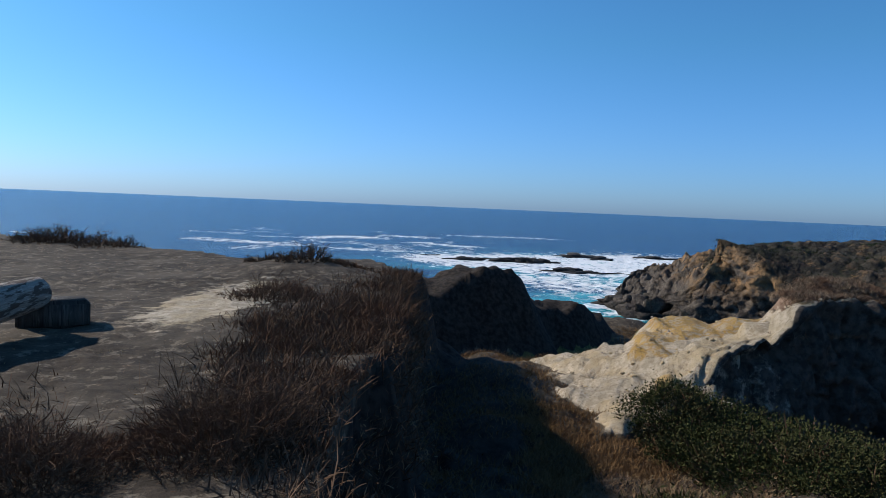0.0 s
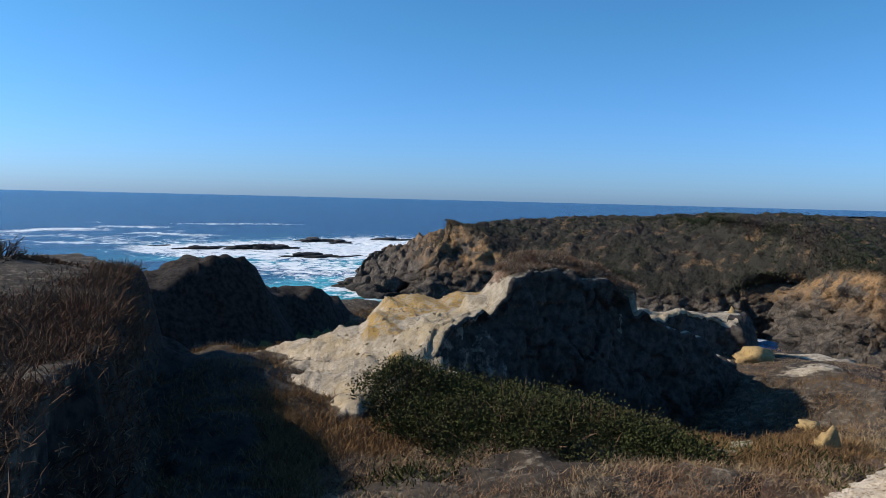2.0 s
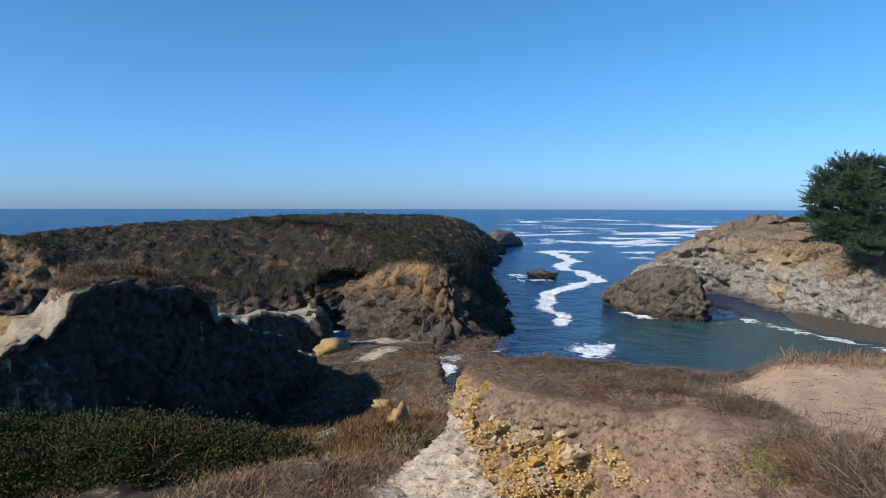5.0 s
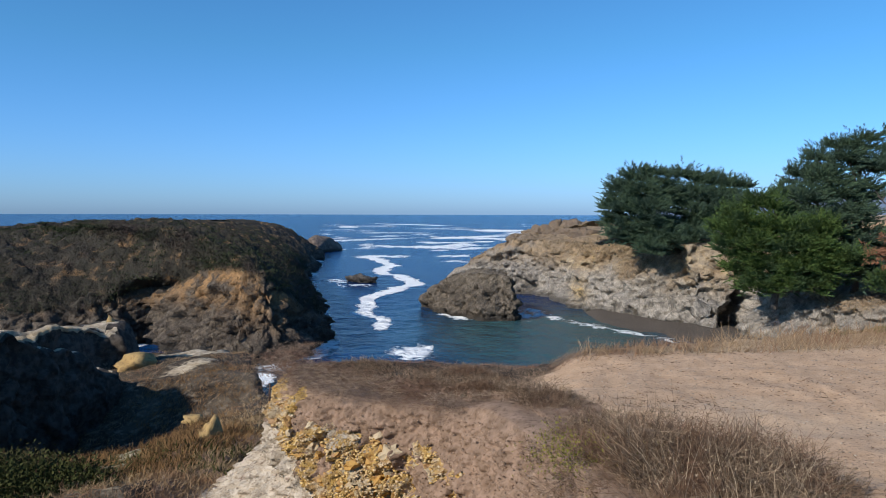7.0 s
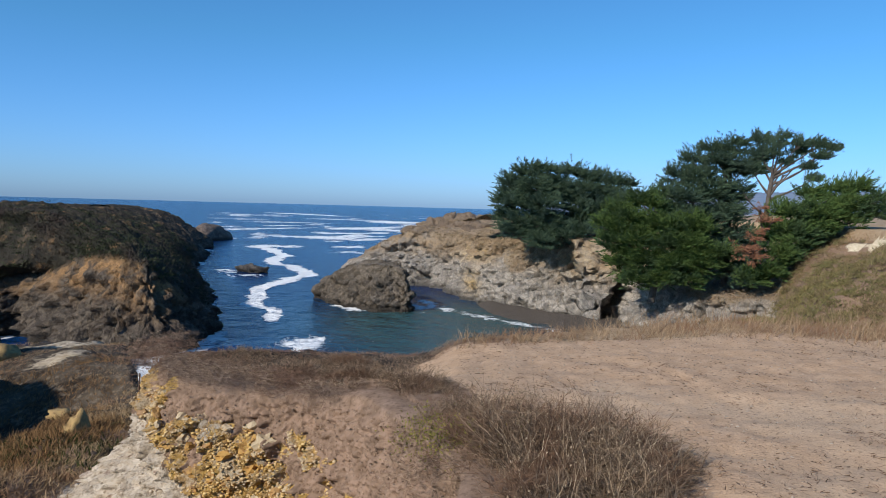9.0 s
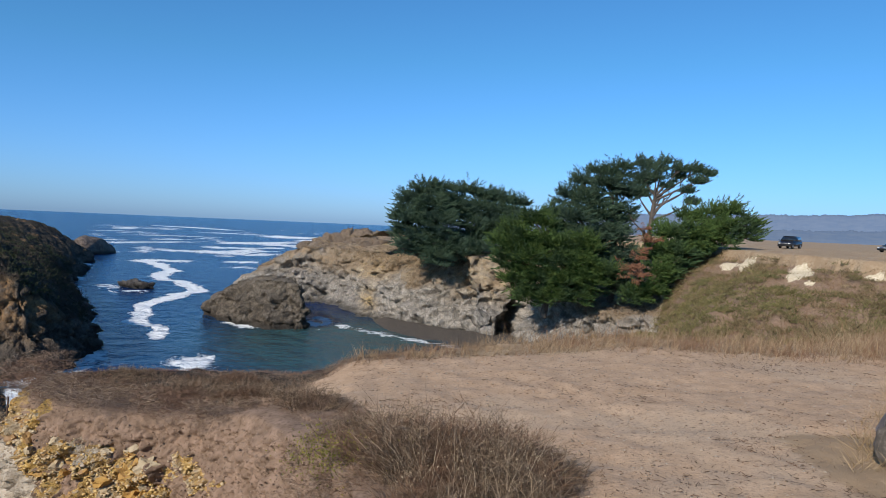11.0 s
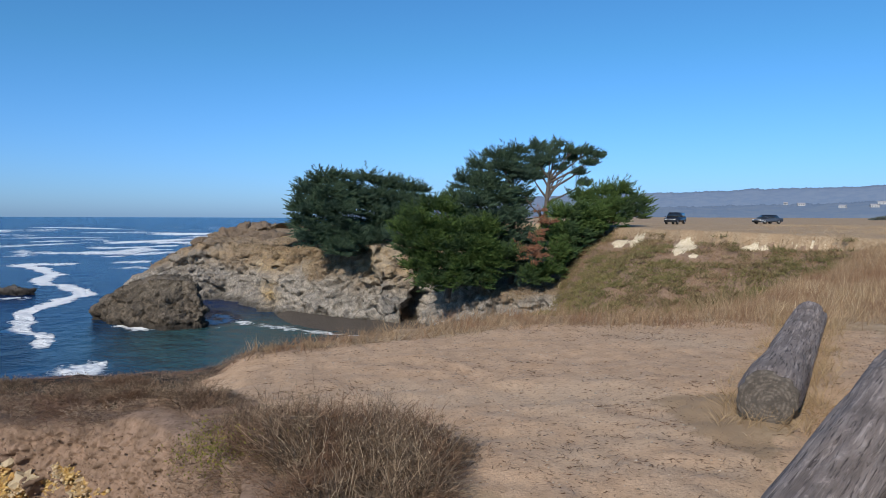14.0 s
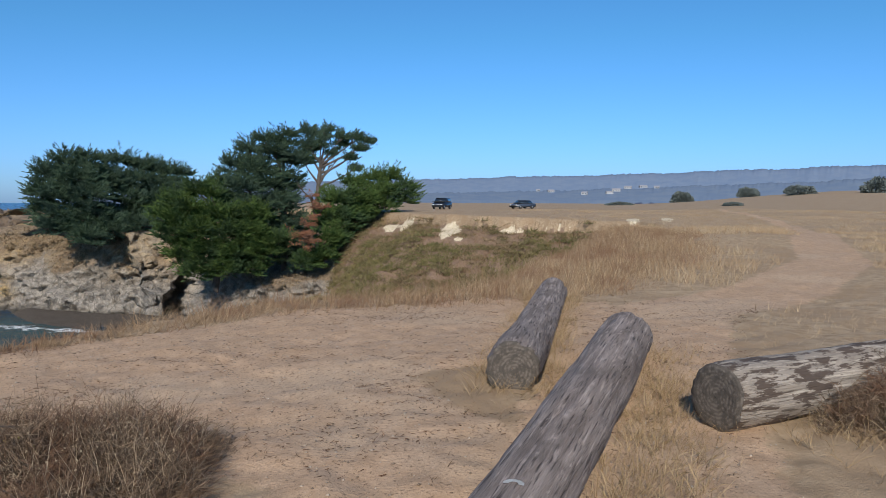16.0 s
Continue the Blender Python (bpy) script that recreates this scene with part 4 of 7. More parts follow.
MAT_GROUND = ground_material()
MAT_SEA = sea_material()
MAT_HEADLAND = rock_material("headland_rock", (0.085, 0.068, 0.055), (0.22, 0.175, 0.13), (0.5, 0.29, 0.13), 1.0, (0.045, 0.04, 0.028), (3.4, 8.0))
MAT_STACK = rock_material("stack_rock", (0.13, 0.108, 0.086), (0.32, 0.265, 0.205), (0.36, 0.29, 0.19), 0.3, (0.1, 0.09, 0.05), (3, 9), scale=1.6)
MAT_CLIFF = rock_material("cliff_rock", (0.27, 0.245, 0.215), (0.56, 0.5, 0.425), (0.58, 0.4, 0.22), 0.8, (0.38, 0.27, 0.165), (4.0, 11.0))
MAT_REEF = rock_material("reef_rock", (0.07, 0.065, 0.063), (0.17, 0.155, 0.145), (0.1, 0.09, 0.07), 0.2, (0.05, 0.05, 0.04), (3, 9))
MAT_LOG = wood_material("weathered_log", (0.2, 0.157, 0.13), (0.34, 0.275, 0.232), (0.05, 0.038, 0.032))
MAT_PALE_LOG = wood_material("bleached_log", (0.27, 0.225, 0.18), (0.39, 0.335, 0.275), (0.09, 0.07, 0.055), bark=(0.1, 0.074, 0.058))
MAT_BARE = sawn_material()
MAT_CYPRESS = plant_material("cypress_leaves", (0.036, 0.062, 0.045), (0.1, 0.15, 0.082), (0.062, 0.098, 0.07), 0.35)
MAT_CYPRESS_LIGHT = plant_material("fresh_cypress_leaves", (0.042, 0.078, 0.024), (0.115, 0.17, 0.048), (0.055, 0.09, 0.04), 0.3)
MAT_TRUNK = plain_material("cypress_bark", (0.13, 0.108, 0.09), 0.9, 0.2, vary=0.5, scale=3)
MAT_CREST = rock_material("crest_rock", (0.17, 0.13, 0.105), (0.33, 0.255, 0.2), (0.38, 0.26, 0.15), 0.5, (0.24, 0.18, 0.12), (9, 14))

build_ground()
build_sea()
build_cliffs()
build_rock("reef_rock", *pol(31.6, 164), -0.2, 3.4, 2.0, 2.2, MAT_REEF, 203, "small dark rock awash in white foam", sharp=1.0)
build_rock("islet", *pol(34.9, 292), 0.0, 4.2, 14, 5.6, MAT_CREST, 205, "dark rocky islet off the headland point", "islet")
for i, (a, d, sx, sy, sz, turn) in enumerate(((87.6, 214, 6, 3, 1.7, 20), (86.2, 212, 5, 3, 2.3, 5), (85, 216, 4, 3, 1.6, -10), (83.4, 188, 5, 2.6, 1.5, 10), (81.6, 186, 6, 2.6, 1.3, 10), (82.4, 246, 7, 4, 2.0, 10), (80.6, 243, 5, 3.5, 1.4, 30),
                                             (91.5, 212, 5, 2.5, 1.2, 0), (76.6, 262, 8, 4, 1.6, 0), (79.0, 190, 3, 2, 0.8, 0), (89.5, 218, 4, 2, 0.9, 15), (94, 224, 4, 2, 0.7, 0))):
    tagged(build_rock("reef_rock", *pol(a, d), -0.3, sx, sy, sz * 0.7, MAT_REEF, 210 + i, "low dark reef rock ringed by breaking surf", turn=turn - a, sharp=0.9), group="reef rocks off the point")
for i, (a, d, sx, sy, sz) in enumerate(((79.0, 126, 4, 2.5, 1.2), (78.0, 121, 3.5, 3, 2.4), (76.9, 115, 3.5, 3, 3.0))):
    tagged(build_rock("shore_rock", *pol(a, d), 0, sx, sy, sz, MAT_HEADLAND, 240 + i, "dark wet rock stepping down from the headland point", turn=-a, sharp=0.8), group="rocks below the headland point")
for i, (a, d, z, sx, sy, sz) in enumerate(((18.6, 152, 9.3, 3.4, 3, 2.6), (17.5, 155, 10.0, 3.6, 3, 3.0), (16.2, 154, 10.8, 3.6, 3, 3.1), (15.0, 150, 11.0, 3.4, 3, 3.0), (13.9, 146, 10.6, 3, 3, 2.6))):
    tagged(build_rock("crest_rock", *pol(a, d), z, sx, sy, sz, MAT_CREST, 250 + i, "weathered brown rock crest behind the cliff", turn=-a, sharp=0.6, plants=0.3, sub=4), group="rock crests over the cliff")


# ---- things on the bluff ----
def log(name, a, b, r0, r1, material, label, end=None, seed=1, sink=0.06):
    """A felled trunk: slightly bent and knobbly, with sawn, ringed ends as parts."""
    a, b = Vector(a), Vector(b)
    length = (b - a).length
    n, m = 40, max(20, int(length / 0.09))
    t = np.linspace(0, 1, m)[:, None]
    th = np.linspace(0, 2 * np.pi, n, endpoint=False)[None]
    rad = r0 + (r1 - r0) * t + 0.004 * np.sin(t * 7 + seed)
    rad = rad * (1 + 0.045 * fbm(np.cos(th) * 1.2 + seed, np.sin(th) * 1.2, t * length * 0.7, 3, seed)) - 0.012 * smooth(0.55, 0.8, vnoise(np.cos(th) * 9, np.sin(th) * 9, t * length * 0.8, seed + 4))
    rad = rad * (1 - 0.05 * smooth(0.02, 0, t) - 0.05 * smooth(0.985, 1, t)) - 0.02 * smooth(0.62, 0.78, vnoise(np.cos(th) * 3.5, np.sin(th) * 3.5, t * length * 1.1, seed + 8))
    x = rad * np.cos(th) + 0.012 * np.sin(t * 4.0 + seed)
    y = rad * np.sin(th) + 0.02 * np.cos(t * 5.0 + seed)
    ob = new(name)
    z = np.broadcast_to(t * length, x.shape)
    mesh_from("trunk", np.stack([x, y, z], -1).reshape(-1, 3), grid_faces(m, n, True), material, parent=ob)
    for k, s in ((0, -1), (m - 1, 1)):
        rings = [(1.0, 0.0), (0.96, 0.012), (0.8, 0.016), (0.55, 0.01), (0.3, 0.014), (0.02, 0.008)]
        cx, cy = x[k].mean(), y[k].mean()
        v = np.vstack([np.column_stack([cx + (x[k] - cx) * f, cy + (y[k] - cy) * f, z[k] + s * (h + 0.006 * fbm(x[k] * 20 * f, y[k] * 20 * f, k, 2, 5))]) for f, h in rings])
        fc = grid_faces(len(rings), n, True)
        mesh_from("sawn_end", v, fc if s > 0 else fc[:, ::-1], end or MAT_BARE, parent=ob)
    ob.matrix_world = Matrix.Translation(a) @ (b - a).to_track_quat("Z", "Y").to_matrix().to_4x4()
    return tagged(ob, label, "log", "driftwood logs on the bluff")


log("log", (2.45, 5.2, 14.58), (5.2, 10.2, 14.5), 0.225, 0.215, MAT_LOG, "weathered grey driftwood log lying on tan dirt", seed=1)
marked = log("log", (0.28, 1.28, 14.57), (3.95, 6.0, 14.62), 0.2, 0.24, MAT_LOG, "long weathered grey log with a white mark, beside dry grass", seed=2)
log("log", (3.42, 4.02, 14.62), (8.9, 4.95, 14.58), 0.24, 0.21, MAT_PALE_LOG, "bleached log with peeling dark bark and a sawn end", seed=3)
log("log", (*pol(136, 7.2), 14.6), (*pol(124.3, 9.15), 14.84), 0.22, 0.19, MAT_PALE_LOG, "pale driftwood log propped on a dark wooden block", seed=4)


# ---- plants ----
def blades(base, way, length, width, droop=0.25, rng=None, taper=True, far=False):
    """Narrow bent blades or twigs: arrays of vertices and triangles. far: a single triangle each."""
    n = len(base)
    way = way / np.linalg.norm(way, axis=1)[:, None]
    side = np.cross(way, rng.normal(size=(n, 3)))
    side /= np.linalg.norm(side, axis=1)[:, None] + 1e-9
    length, width = np.broadcast_to(length, n)[:, None], np.broadcast_to(width, n)[:, None]
    bend = rng.normal(size=(n, 3)) * 0.18
    bend[:, 2] -= droop
    if far:
        t = base + way * length + bend * length * 0.5
        v = np.stack([base - side * width, base + side * width, t], 1).reshape(-1, 3)
        return v, np.arange(n * 3).reshape(-1, 3)
    m = base + way * length * 0.55 + bend * length * 0.12
    t = base + way * length + bend * length * 0.5
    w2 = 0.75 if taper else 1.0
    v = np.stack([base - side * width, base + side * width, m - side * width * w2, m + side * width * w2, t], 1).reshape(-1, 3)
    k = np.arange(n)[:, None] * 5
    f = np.concatenate([k + (0, 1, 3), k + (0, 3, 2), k + (2, 3, 4)], 1).reshape(-1, 3)
    return v, f


def gather(pairs):
    vs, fs, o = [], [], 0
    for v, f in pairs:
        vs.append(v)
        fs.append(f + o)
        o += len(v)
    return np.vstack(vs), np.vstack(fs)


def dirs(rng, n, up=0.8, spread=1.0):
    d = rng.normal(size=(n, 3)) * spread
    d[:, 2] = np.abs(d[:, 2]) * 0.5 + up
    return d


def scatter(rng, n, box, keep):
    """Random places in a plan box (x0, x1, y0, y1) that keep() lets stand, with their ground height."""
    x, y = rng.uniform(box[0], box[1], n), rng.uniform(box[2], box[3], n)
    z, masks = land(x, y)
    d, az = np.hypot(x, y), np.degrees(np.arctan2(-x, y))
    ok = rng.random(n) < keep(x, y, z, d, az, masks)
    return np.column_stack([x, y, z - 0.02])[ok]


def tufts(rng, at, per, height, width, spread=0.08, up=1.0, lean=0.55, droop=0.3, wind=(0.15, 0.1), far=False):
    """Grass tufts: a few blades round each place."""
    n = len(at)
    base = np.repeat(at, per, 0) + np.column_stack([rng.normal(0, spread, (n * per, 2)), np.zeros(n * per)])
    way = dirs(rng, n * per, up, lean) + np.array([*wind, 0])
    size = np.repeat(rng.uniform(0.6, 1.25, n), per) * rng.uniform(0.5, 1.1, n * per)
    return blades(base, way, height * size, width * rng.uniform(0.6, 1.3, n * per), droop, rng, far=far)


def dry_bush(rng, cx, cy, rx, ry, h, stems, width=0.004, sub=5, up=0.7, mess=0.32):
    """A dome of bent, forked twigs over an uneven footprint."""
    a, r = rng.uniform(0, 2 * np.pi, stems), np.sqrt(rng.uniform(0, 1, stems))
    r = r * (0.75 + 0.6 * vnoise(np.cos(a) * 2 + cx, np.sin(a) * 2 + cy, 0, 9))
    x, y = cx + rx * r * np.cos(a), cy + ry * r * np.sin(a)
    x, y = x + rng.normal(0, 0.05, stems), y + rng.normal(0, 0.05, stems)
    z = height(x, y)
    dome = h * np.sqrt(np.clip(1 - 0.75 * r ** 2, 0.15, 1)) * (0.3 + 1.15 * vnoise(x * 3.0, y * 3.0, 0, 7))
    base = np.column_stack([x, y, z - 0.03])
    way = np.column_stack([np.cos(a) * r * 0.5, np.sin(a) * r * 0.5, np.full(stems, up)]) + rng.normal(0, mess, (stems, 3))
    ln = dome * rng.uniform(0.7, 1.15, stems)
    stems_vf = blades(base, way, ln, width * 1.25, 0.15, rng)
    out = []
    unit = way / np.linalg.norm(way, axis=1)[:, None]
    for k in range(sub):
        t = rng.uniform(0.25, 0.95, stems)[:, None]
        b = base + unit * ln[:, None] * t
        w = unit * 0.7 + rng.normal(0, 0.65, (stems, 3))
        w[:, 2] = np.abs(w[:, 2]) * 0.8
        out.append(blades(b, w, ln * rng.uniform(0.2, 0.5, stems), width * 0.8, 0.1, rng))
    return stems_vf, gather(out)


def bush_parts(ob, pair, stem_mat, twig_mat):
    tagged(mesh_from("stem_mass", *pair[0], stem_mat, False, ob, "thin woody stems"), kind="stuff")
    tagged(mesh_from("twig_mass", *pair[1], twig_mat, False, ob), kind="stuff")


def leaf_bush(rng, pts, normals, n, size, spread=0.18):
    """Small broad leaves standing out from a mound's surface."""
    i = rng.integers(0, len(pts), n)
    base = pts[i] + rng.normal(0, spread, (n, 3))
    way = normals[i] * 0.7 + rng.normal(0, 0.7, (n, 3)) + (0, 0, 0.35)
    return blades(base, way, size * rng.uniform(0.6, 1.4, n), size * 0.36 * rng.uniform(0.7, 1.3, n), 0.1, rng, far=True)


MAT_DRY = plant_material("dry_grass_stems", (0.19, 0.125, 0.07), (0.36, 0.26, 0.15), (0.24, 0.145, 0.085))
MAT_STRAW = plant_material("straw_grass", (0.24, 0.165, 0.095), (0.48, 0.37, 0.24), (0.34, 0.24, 0.145), 0.5)
MAT_RIM_GRASS = plant_material("brown_rim_grass", (0.15, 0.092, 0.052), (0.4, 0.29, 0.18), (0.2, 0.115, 0.07), 1.4)
MAT_LOG_GRASS = plant_material("golden_straw", (0.17, 0.11, 0.055), (0.44, 0.325, 0.19), (0.27, 0.185, 0.1), 2.0)
MAT_RUSTY = plant_material("rusty_dry_grass", (0.13, 0.075, 0.035), (0.26, 0.155, 0.07))
MAT_TWIG = plant_material("dry_twigs", (0.062, 0.042, 0.028), (0.31, 0.225, 0.152), (0.15, 0.088, 0.056), 2.2)
MAT_PALE_TWIG = plant_material("pale_stalks", (0.25, 0.18, 0.115), (0.44, 0.35, 0.24))
MAT_RIM_TWIG = plant_material("pale_dry_twigs", (0.085, 0.055, 0.038), (0.36, 0.26, 0.185), (0.18, 0.108, 0.074), 2.0)
# twigs with shade put into the tint, darker than MAT_TWIG; also litter twigs
MAT_SHADE_TWIG = plant_material("shaded_brown_brush", (0.045, 0.028, 0.018), (0.17, 0.105, 0.066), (0.105, 0.056, 0.033))
MAT_COYOTE = plant_material("green_brush_leaves", (0.024, 0.03, 0.01), (0.066, 0.07, 0.024), (0.05, 0.046, 0.02), 0.9)
MAT_SCRUB = plant_material("dark_scrub", (0.018, 0.027, 0.013), (0.055, 0.064, 0.034), (0.07, 0.052, 0.045), 0.13)
MAT_TANSCRUB = plant_material("tan_scrub", (0.2, 0.14, 0.09), (0.34, 0.25, 0.16), (0.19, 0.145, 0.085))
MAT_HERB = plant_material("yellow_green_herb", (0.1, 0.1, 0.025), (0.24, 0.2, 0.045))


def stuff(name, vf, material, label, category="grass"):
    return tagged(mesh_from(name, *vf, material, smooth_faces=False), label, category, kind="stuff")


def plant_bluff():
    rng = np.random.default_rng(5)
    # brown brush on the left bluff along the rim
    rim_l = [pol(96.3, 16.5), pol(97.6, 13), pol(98, 10.9), pol(100, 8), pol(106.5, 4.7), (-3.3, -1.0), (-1.7, 0.5)]

    def brush(x, y, z, d, az, m):
        rd = seg_dist(x, y, rim_l)[0]
        strip = smooth(2.8, 1.2, rd + np.maximum(0, d - 7) * 0.2)
        trail = smooth(0.45, 0.9, seg_dist(x, y, LEFT_TRAIL)[0]) * smooth(0.2, 0.5, seg_dist(x, y, [pol(120.5, 3.2), pol(119, 5.5), pol(118, 8), pol(116, 10)])[0])
        lump = smooth(0.3, 0.55, vnoise(x * 1.3, y * 1.3, 0, 17))
        return np.where((z > 13.2) & (y < 2) & (d > 1.9), strip * trail * (0.25 + 0.75 * lump), 0)

    at = scatter(rng, 60000, (-19, -0.5, -6, 2), brush)
    stuff("dry_brush", gather([tufts(rng, at[::3], 7, 0.3, 0.005, 0.1, 0.8, 0.8), tufts(rng, at[1::3], 5, 0.17, 0.005, 0.12, 0.7, 1.0), tufts(rng, at[2::3], 4, 0.12, 0.006, 0.12, 0.6, 1.2)]), MAT_SHADE_TWIG,
          "reddish-brown dry brush along the bluff rim", "brush")
    # low litter grass over the rest of the left bluff
    at = scatter(rng, 16000, (-30, -1, -18, -1.5), lambda x, y, z, d, az, m: np.where((z > 13.8) & (m["dirt"] < 0.35) & (m["sand"] < 0.3), 0.7, 0) * smooth(2.5, 4, d))
    stuff("short_grass", tufts(rng, at, 4, 0.035, 0.004, 0.16, 0.4, 1.2), MAT_DRY, "short trodden brown grass on the left bluff")
    # gully: dry grass, rusty in places
    def gul(x, y, z, d, az, m):
        return np.where((z < 14.0) & (z > 8) & (m["sand"] < 0.35) & (m["yellow"] < 0.3) & (m["white"] < 0.4) & ((m["dark"] + m["wall"] < 0.5) | ((d < 14) & (az > 84) & (az < 115))) & ((seg_dist(x, y, BANK_RIM)[0] > 0.8) | (az > 50)), 0.85, 0) * smooth(1.8, 3.5, d) * smooth(0.25, 0.5, vnoise(x * 0.8, y * 0.8, 0, 23) + 0.15)

    at = np.vstack([scatter(rng, 60000, (-30, 0, -3, 22), gul), scatter(rng, 40000, (-12, -1.5, 0.5, 10), gul)])
    rusty = (vnoise(at[:, 0] * 0.5, at[:, 1] * 0.5, 0, 29) > 0.52) | ((at[:, 1] < 2.5) & (at[:, 0] < -9))
    stuff("gully_grass", tufts(rng, at[~rusty], 8, 0.13, 0.004, 0.13, 0.7, 0.9), MAT_DRY, "tangled dry tan grass on the gully floor")
    stuff("rusty_grass", tufts(rng, at[rusty], 8, 0.17, 0.0045, 0.13, 0.8, 0.7), MAT_RUSTY, "rust-brown dry grass on the gully slopes")
    # fringe along the cove rim
    rim_c = [pol(a, d) for a, d in ((37, 7.7), (35.2, 8.5), (28, 8.6), (18.5, 8.5), (10, 9.0), (3, 9.6), (-7, 10.6), (-16, 11.3), (-24, 12.8), (-28, 17.5), (-29, 28))]

    def fringe(x, y, z, d, az, m):
        rd, al, _ = seg_dist(x, y, rim_c)
        w = np.interp(al, (0, 3, 5, 7, 8, 10), (0.75, 0.5, 0.55, 1.2, 2.2, 5.0))
        return np.where(z > 12.6, smooth(w, w * 0.45, rd), 0)

    at = scatter(rng, 90000, (-6, 16, 5, 32), fringe)
    mat = scatter(rng, 48000, (-5.2, -0.8, 4.6, 9), lambda x, y, z, d, az, m: np.where((z > 14.0) & (az > 13) & (m["dirt"] < 0.75) & (seg_dist(x, y, BANK_RIM)[0] > 0.3), 0.6, 0))
    stuff("rim_mat", tufts(rng, mat, 9, 0.055, 0.0016, 0.06, 0.6, 0.9), MAT_RIM_TWIG, "low brown brush matted over the yellow bluff", "brush")
    # brush hanging over the rim of the bank
    lip = resample([(x, y, 0, 0) for x, y in BANK_RIM], 0.02, False)[:, :2]
    lip_at = lip[rng.integers(0, len(lip), 5000)] + rng.normal(0, 0.16, (5000, 2))
    lip_at = lip_at[(np.degrees(np.arctan2(-lip_at[:, 0], lip_at[:, 1])) > 17) & (vnoise(lip_at[:, 0] * 2.5, lip_at[:, 1] * 2.5, 0, 19) > 0.35)]
    lip_at = np.column_stack([lip_at, 14.36 - 0.25 * np.abs(rng.normal(0, 0.35, len(lip_at)))])
    stuff("rim_fringe", tufts(rng, lip_at, 9, 0.07, 0.0016, 0.05, 0.3, 1.0, 0.6, (-0.3, -0.35)), MAT_RIM_TWIG, "dry brown brush hanging over the crumbling bank", "brush")
    # tall pale clumps on the plain by the trail
    def clumps(x, y, z, d, az, m):
        return np.where((m["dirt"] < 0.3) & (d > 9), 1, 0) * smooth(-19, -22, az) * smooth(0.42, 0.62, vnoise(x * 0.55, y * 0.55, 0, 39))

    at3 = scatter(rng, 16000, (4, 30, 8, 34), clumps)
    stuff("tall_grass", tufts(rng, at3, 6, 0.36, 0.006, 0.12, 1.0, 0.45, far=True), MAT_STRAW, "tall pale clumps of dry grass by the trail")
    west = np.degrees(np.arctan2(-at[:, 0], at[:, 1])) > 5
    near_east = west & (np.degrees(np.arctan2(-at[:, 0], at[:, 1])) < 15)
    stuff("rim_brush", tufts(rng, at[west & ~near_east], 7, 0.06, 0.0025, 0.08, 0.6, 1.0), MAT_RIM_TWIG, "low brown brush matting the cliff rim", "brush")
    stuff("rim_stalks", tufts(rng, at[near_east], 8, 0.22, 0.003, 0.1, 0.9, 0.7), MAT_RIM_GRASS, "dry tan stalks along the cliff rim", "brush")
    stuff("rim_grass", gather([tufts(rng, at[~west][::2], 8, 0.35, 0.0035, 0.13, 1.0, 0.55, far=True), tufts(rng, at[~west][1::2], 6, 0.16, 0.004, 0.14, 0.6, 1.0, far=True)]), MAT_RIM_GRASS, "tall dry grass fringing the cove rim")
    # field to the east
    def field(x, y, z, d, az, m):
        return np.where((z > 13.4) & (m["dirt"] < 0.4), 1, 0) * smooth(4.5, 7, d) * smooth(-20, -26, az) * (0.25 + 0.75 * smooth(0.35, 0.6, vnoise(x * 0.35, y * 0.35, 0, 37)))

    at = scatter(rng, 28000, (2, 34, 2, 34), field)
    at2 = scatter(rng, 34000, (5, 95, 8, 100), lambda *a: field(*a) * smooth(24, 32, a[3]))
    stuff("field_grass", gather([tufts(rng, at, 9, 0.13, 0.0026, 0.16, 0.7, 0.9, far=True), tufts(rng, at2, 5, 0.26, 0.014, 0.4, 0.8, 0.8, far=True)]), MAT_STRAW, "pale dry meadow grass on the coastal plain")
    # grass by the logs, and thin sprigs on the dirt
    def by_logs(x, y, z, d, az, m):
        l1 = seg_dist(x, y, [(2.5, 5.2), (5.2, 10.2)])[0]
        l2 = seg_dist(x, y, [(1.6, 2.4), (4.1, 5.9)])[0]
        l3 = seg_dist(x, y, [(3.5, 3.75), (8.9, 4.7)])[0]
        s2 = ((x - 1.6) * 3.5 - (y - 2.4) * 2.5) > 0
        return np.maximum(np.maximum(smooth(0.5, 0.25, l1) * 0.45, np.where(s2, smooth(0.62, 0.2, l2) * (0.25 + 0.75 * smooth(0.4, 0.6, vnoise(x * 2.5, y * 2.5, 0, 45))), smooth(0.34, 0.22, l2) * 0.3)), smooth(0.9, 0.3, l3) * 0.75 * smooth(3.6, 4.3, x))

    at = scatter(rng, 20000, (0.5, 10, 1.5, 11), by_logs)
    stuff("log_grass", tufts(rng, at, 10, 0.27, 0.0017, 0.06, 0.9, 0.75, 0.5), MAT_LOG_GRASS, "straw-yellow grass growing against the logs")
    at = scatter(rng, 60000, (-2, 8, 2.5, 10.5), lambda x, y, z, d, az, m: np.where((z > 14) & (seg_dist(x, y, TRAIL)[0] > 0.5), 0.006 + 0.9 * np.clip(np.exp(-((x - 0.9) ** 2 / 0.8 + (y - 6.4) ** 2 / 0.3)) + np.exp(-((x - 1.8) ** 2 / 0.45 + (y - 4.9) ** 2 / 1.3)) + 0.6 * np.exp(-((x - 0.8) ** 2 / 0.05 + (y - 5.0) ** 2 / 0.03)), 0, 1), 0) * smooth(0.4, 0.7, vnoise(x * 2, y * 2, 0, 41)))
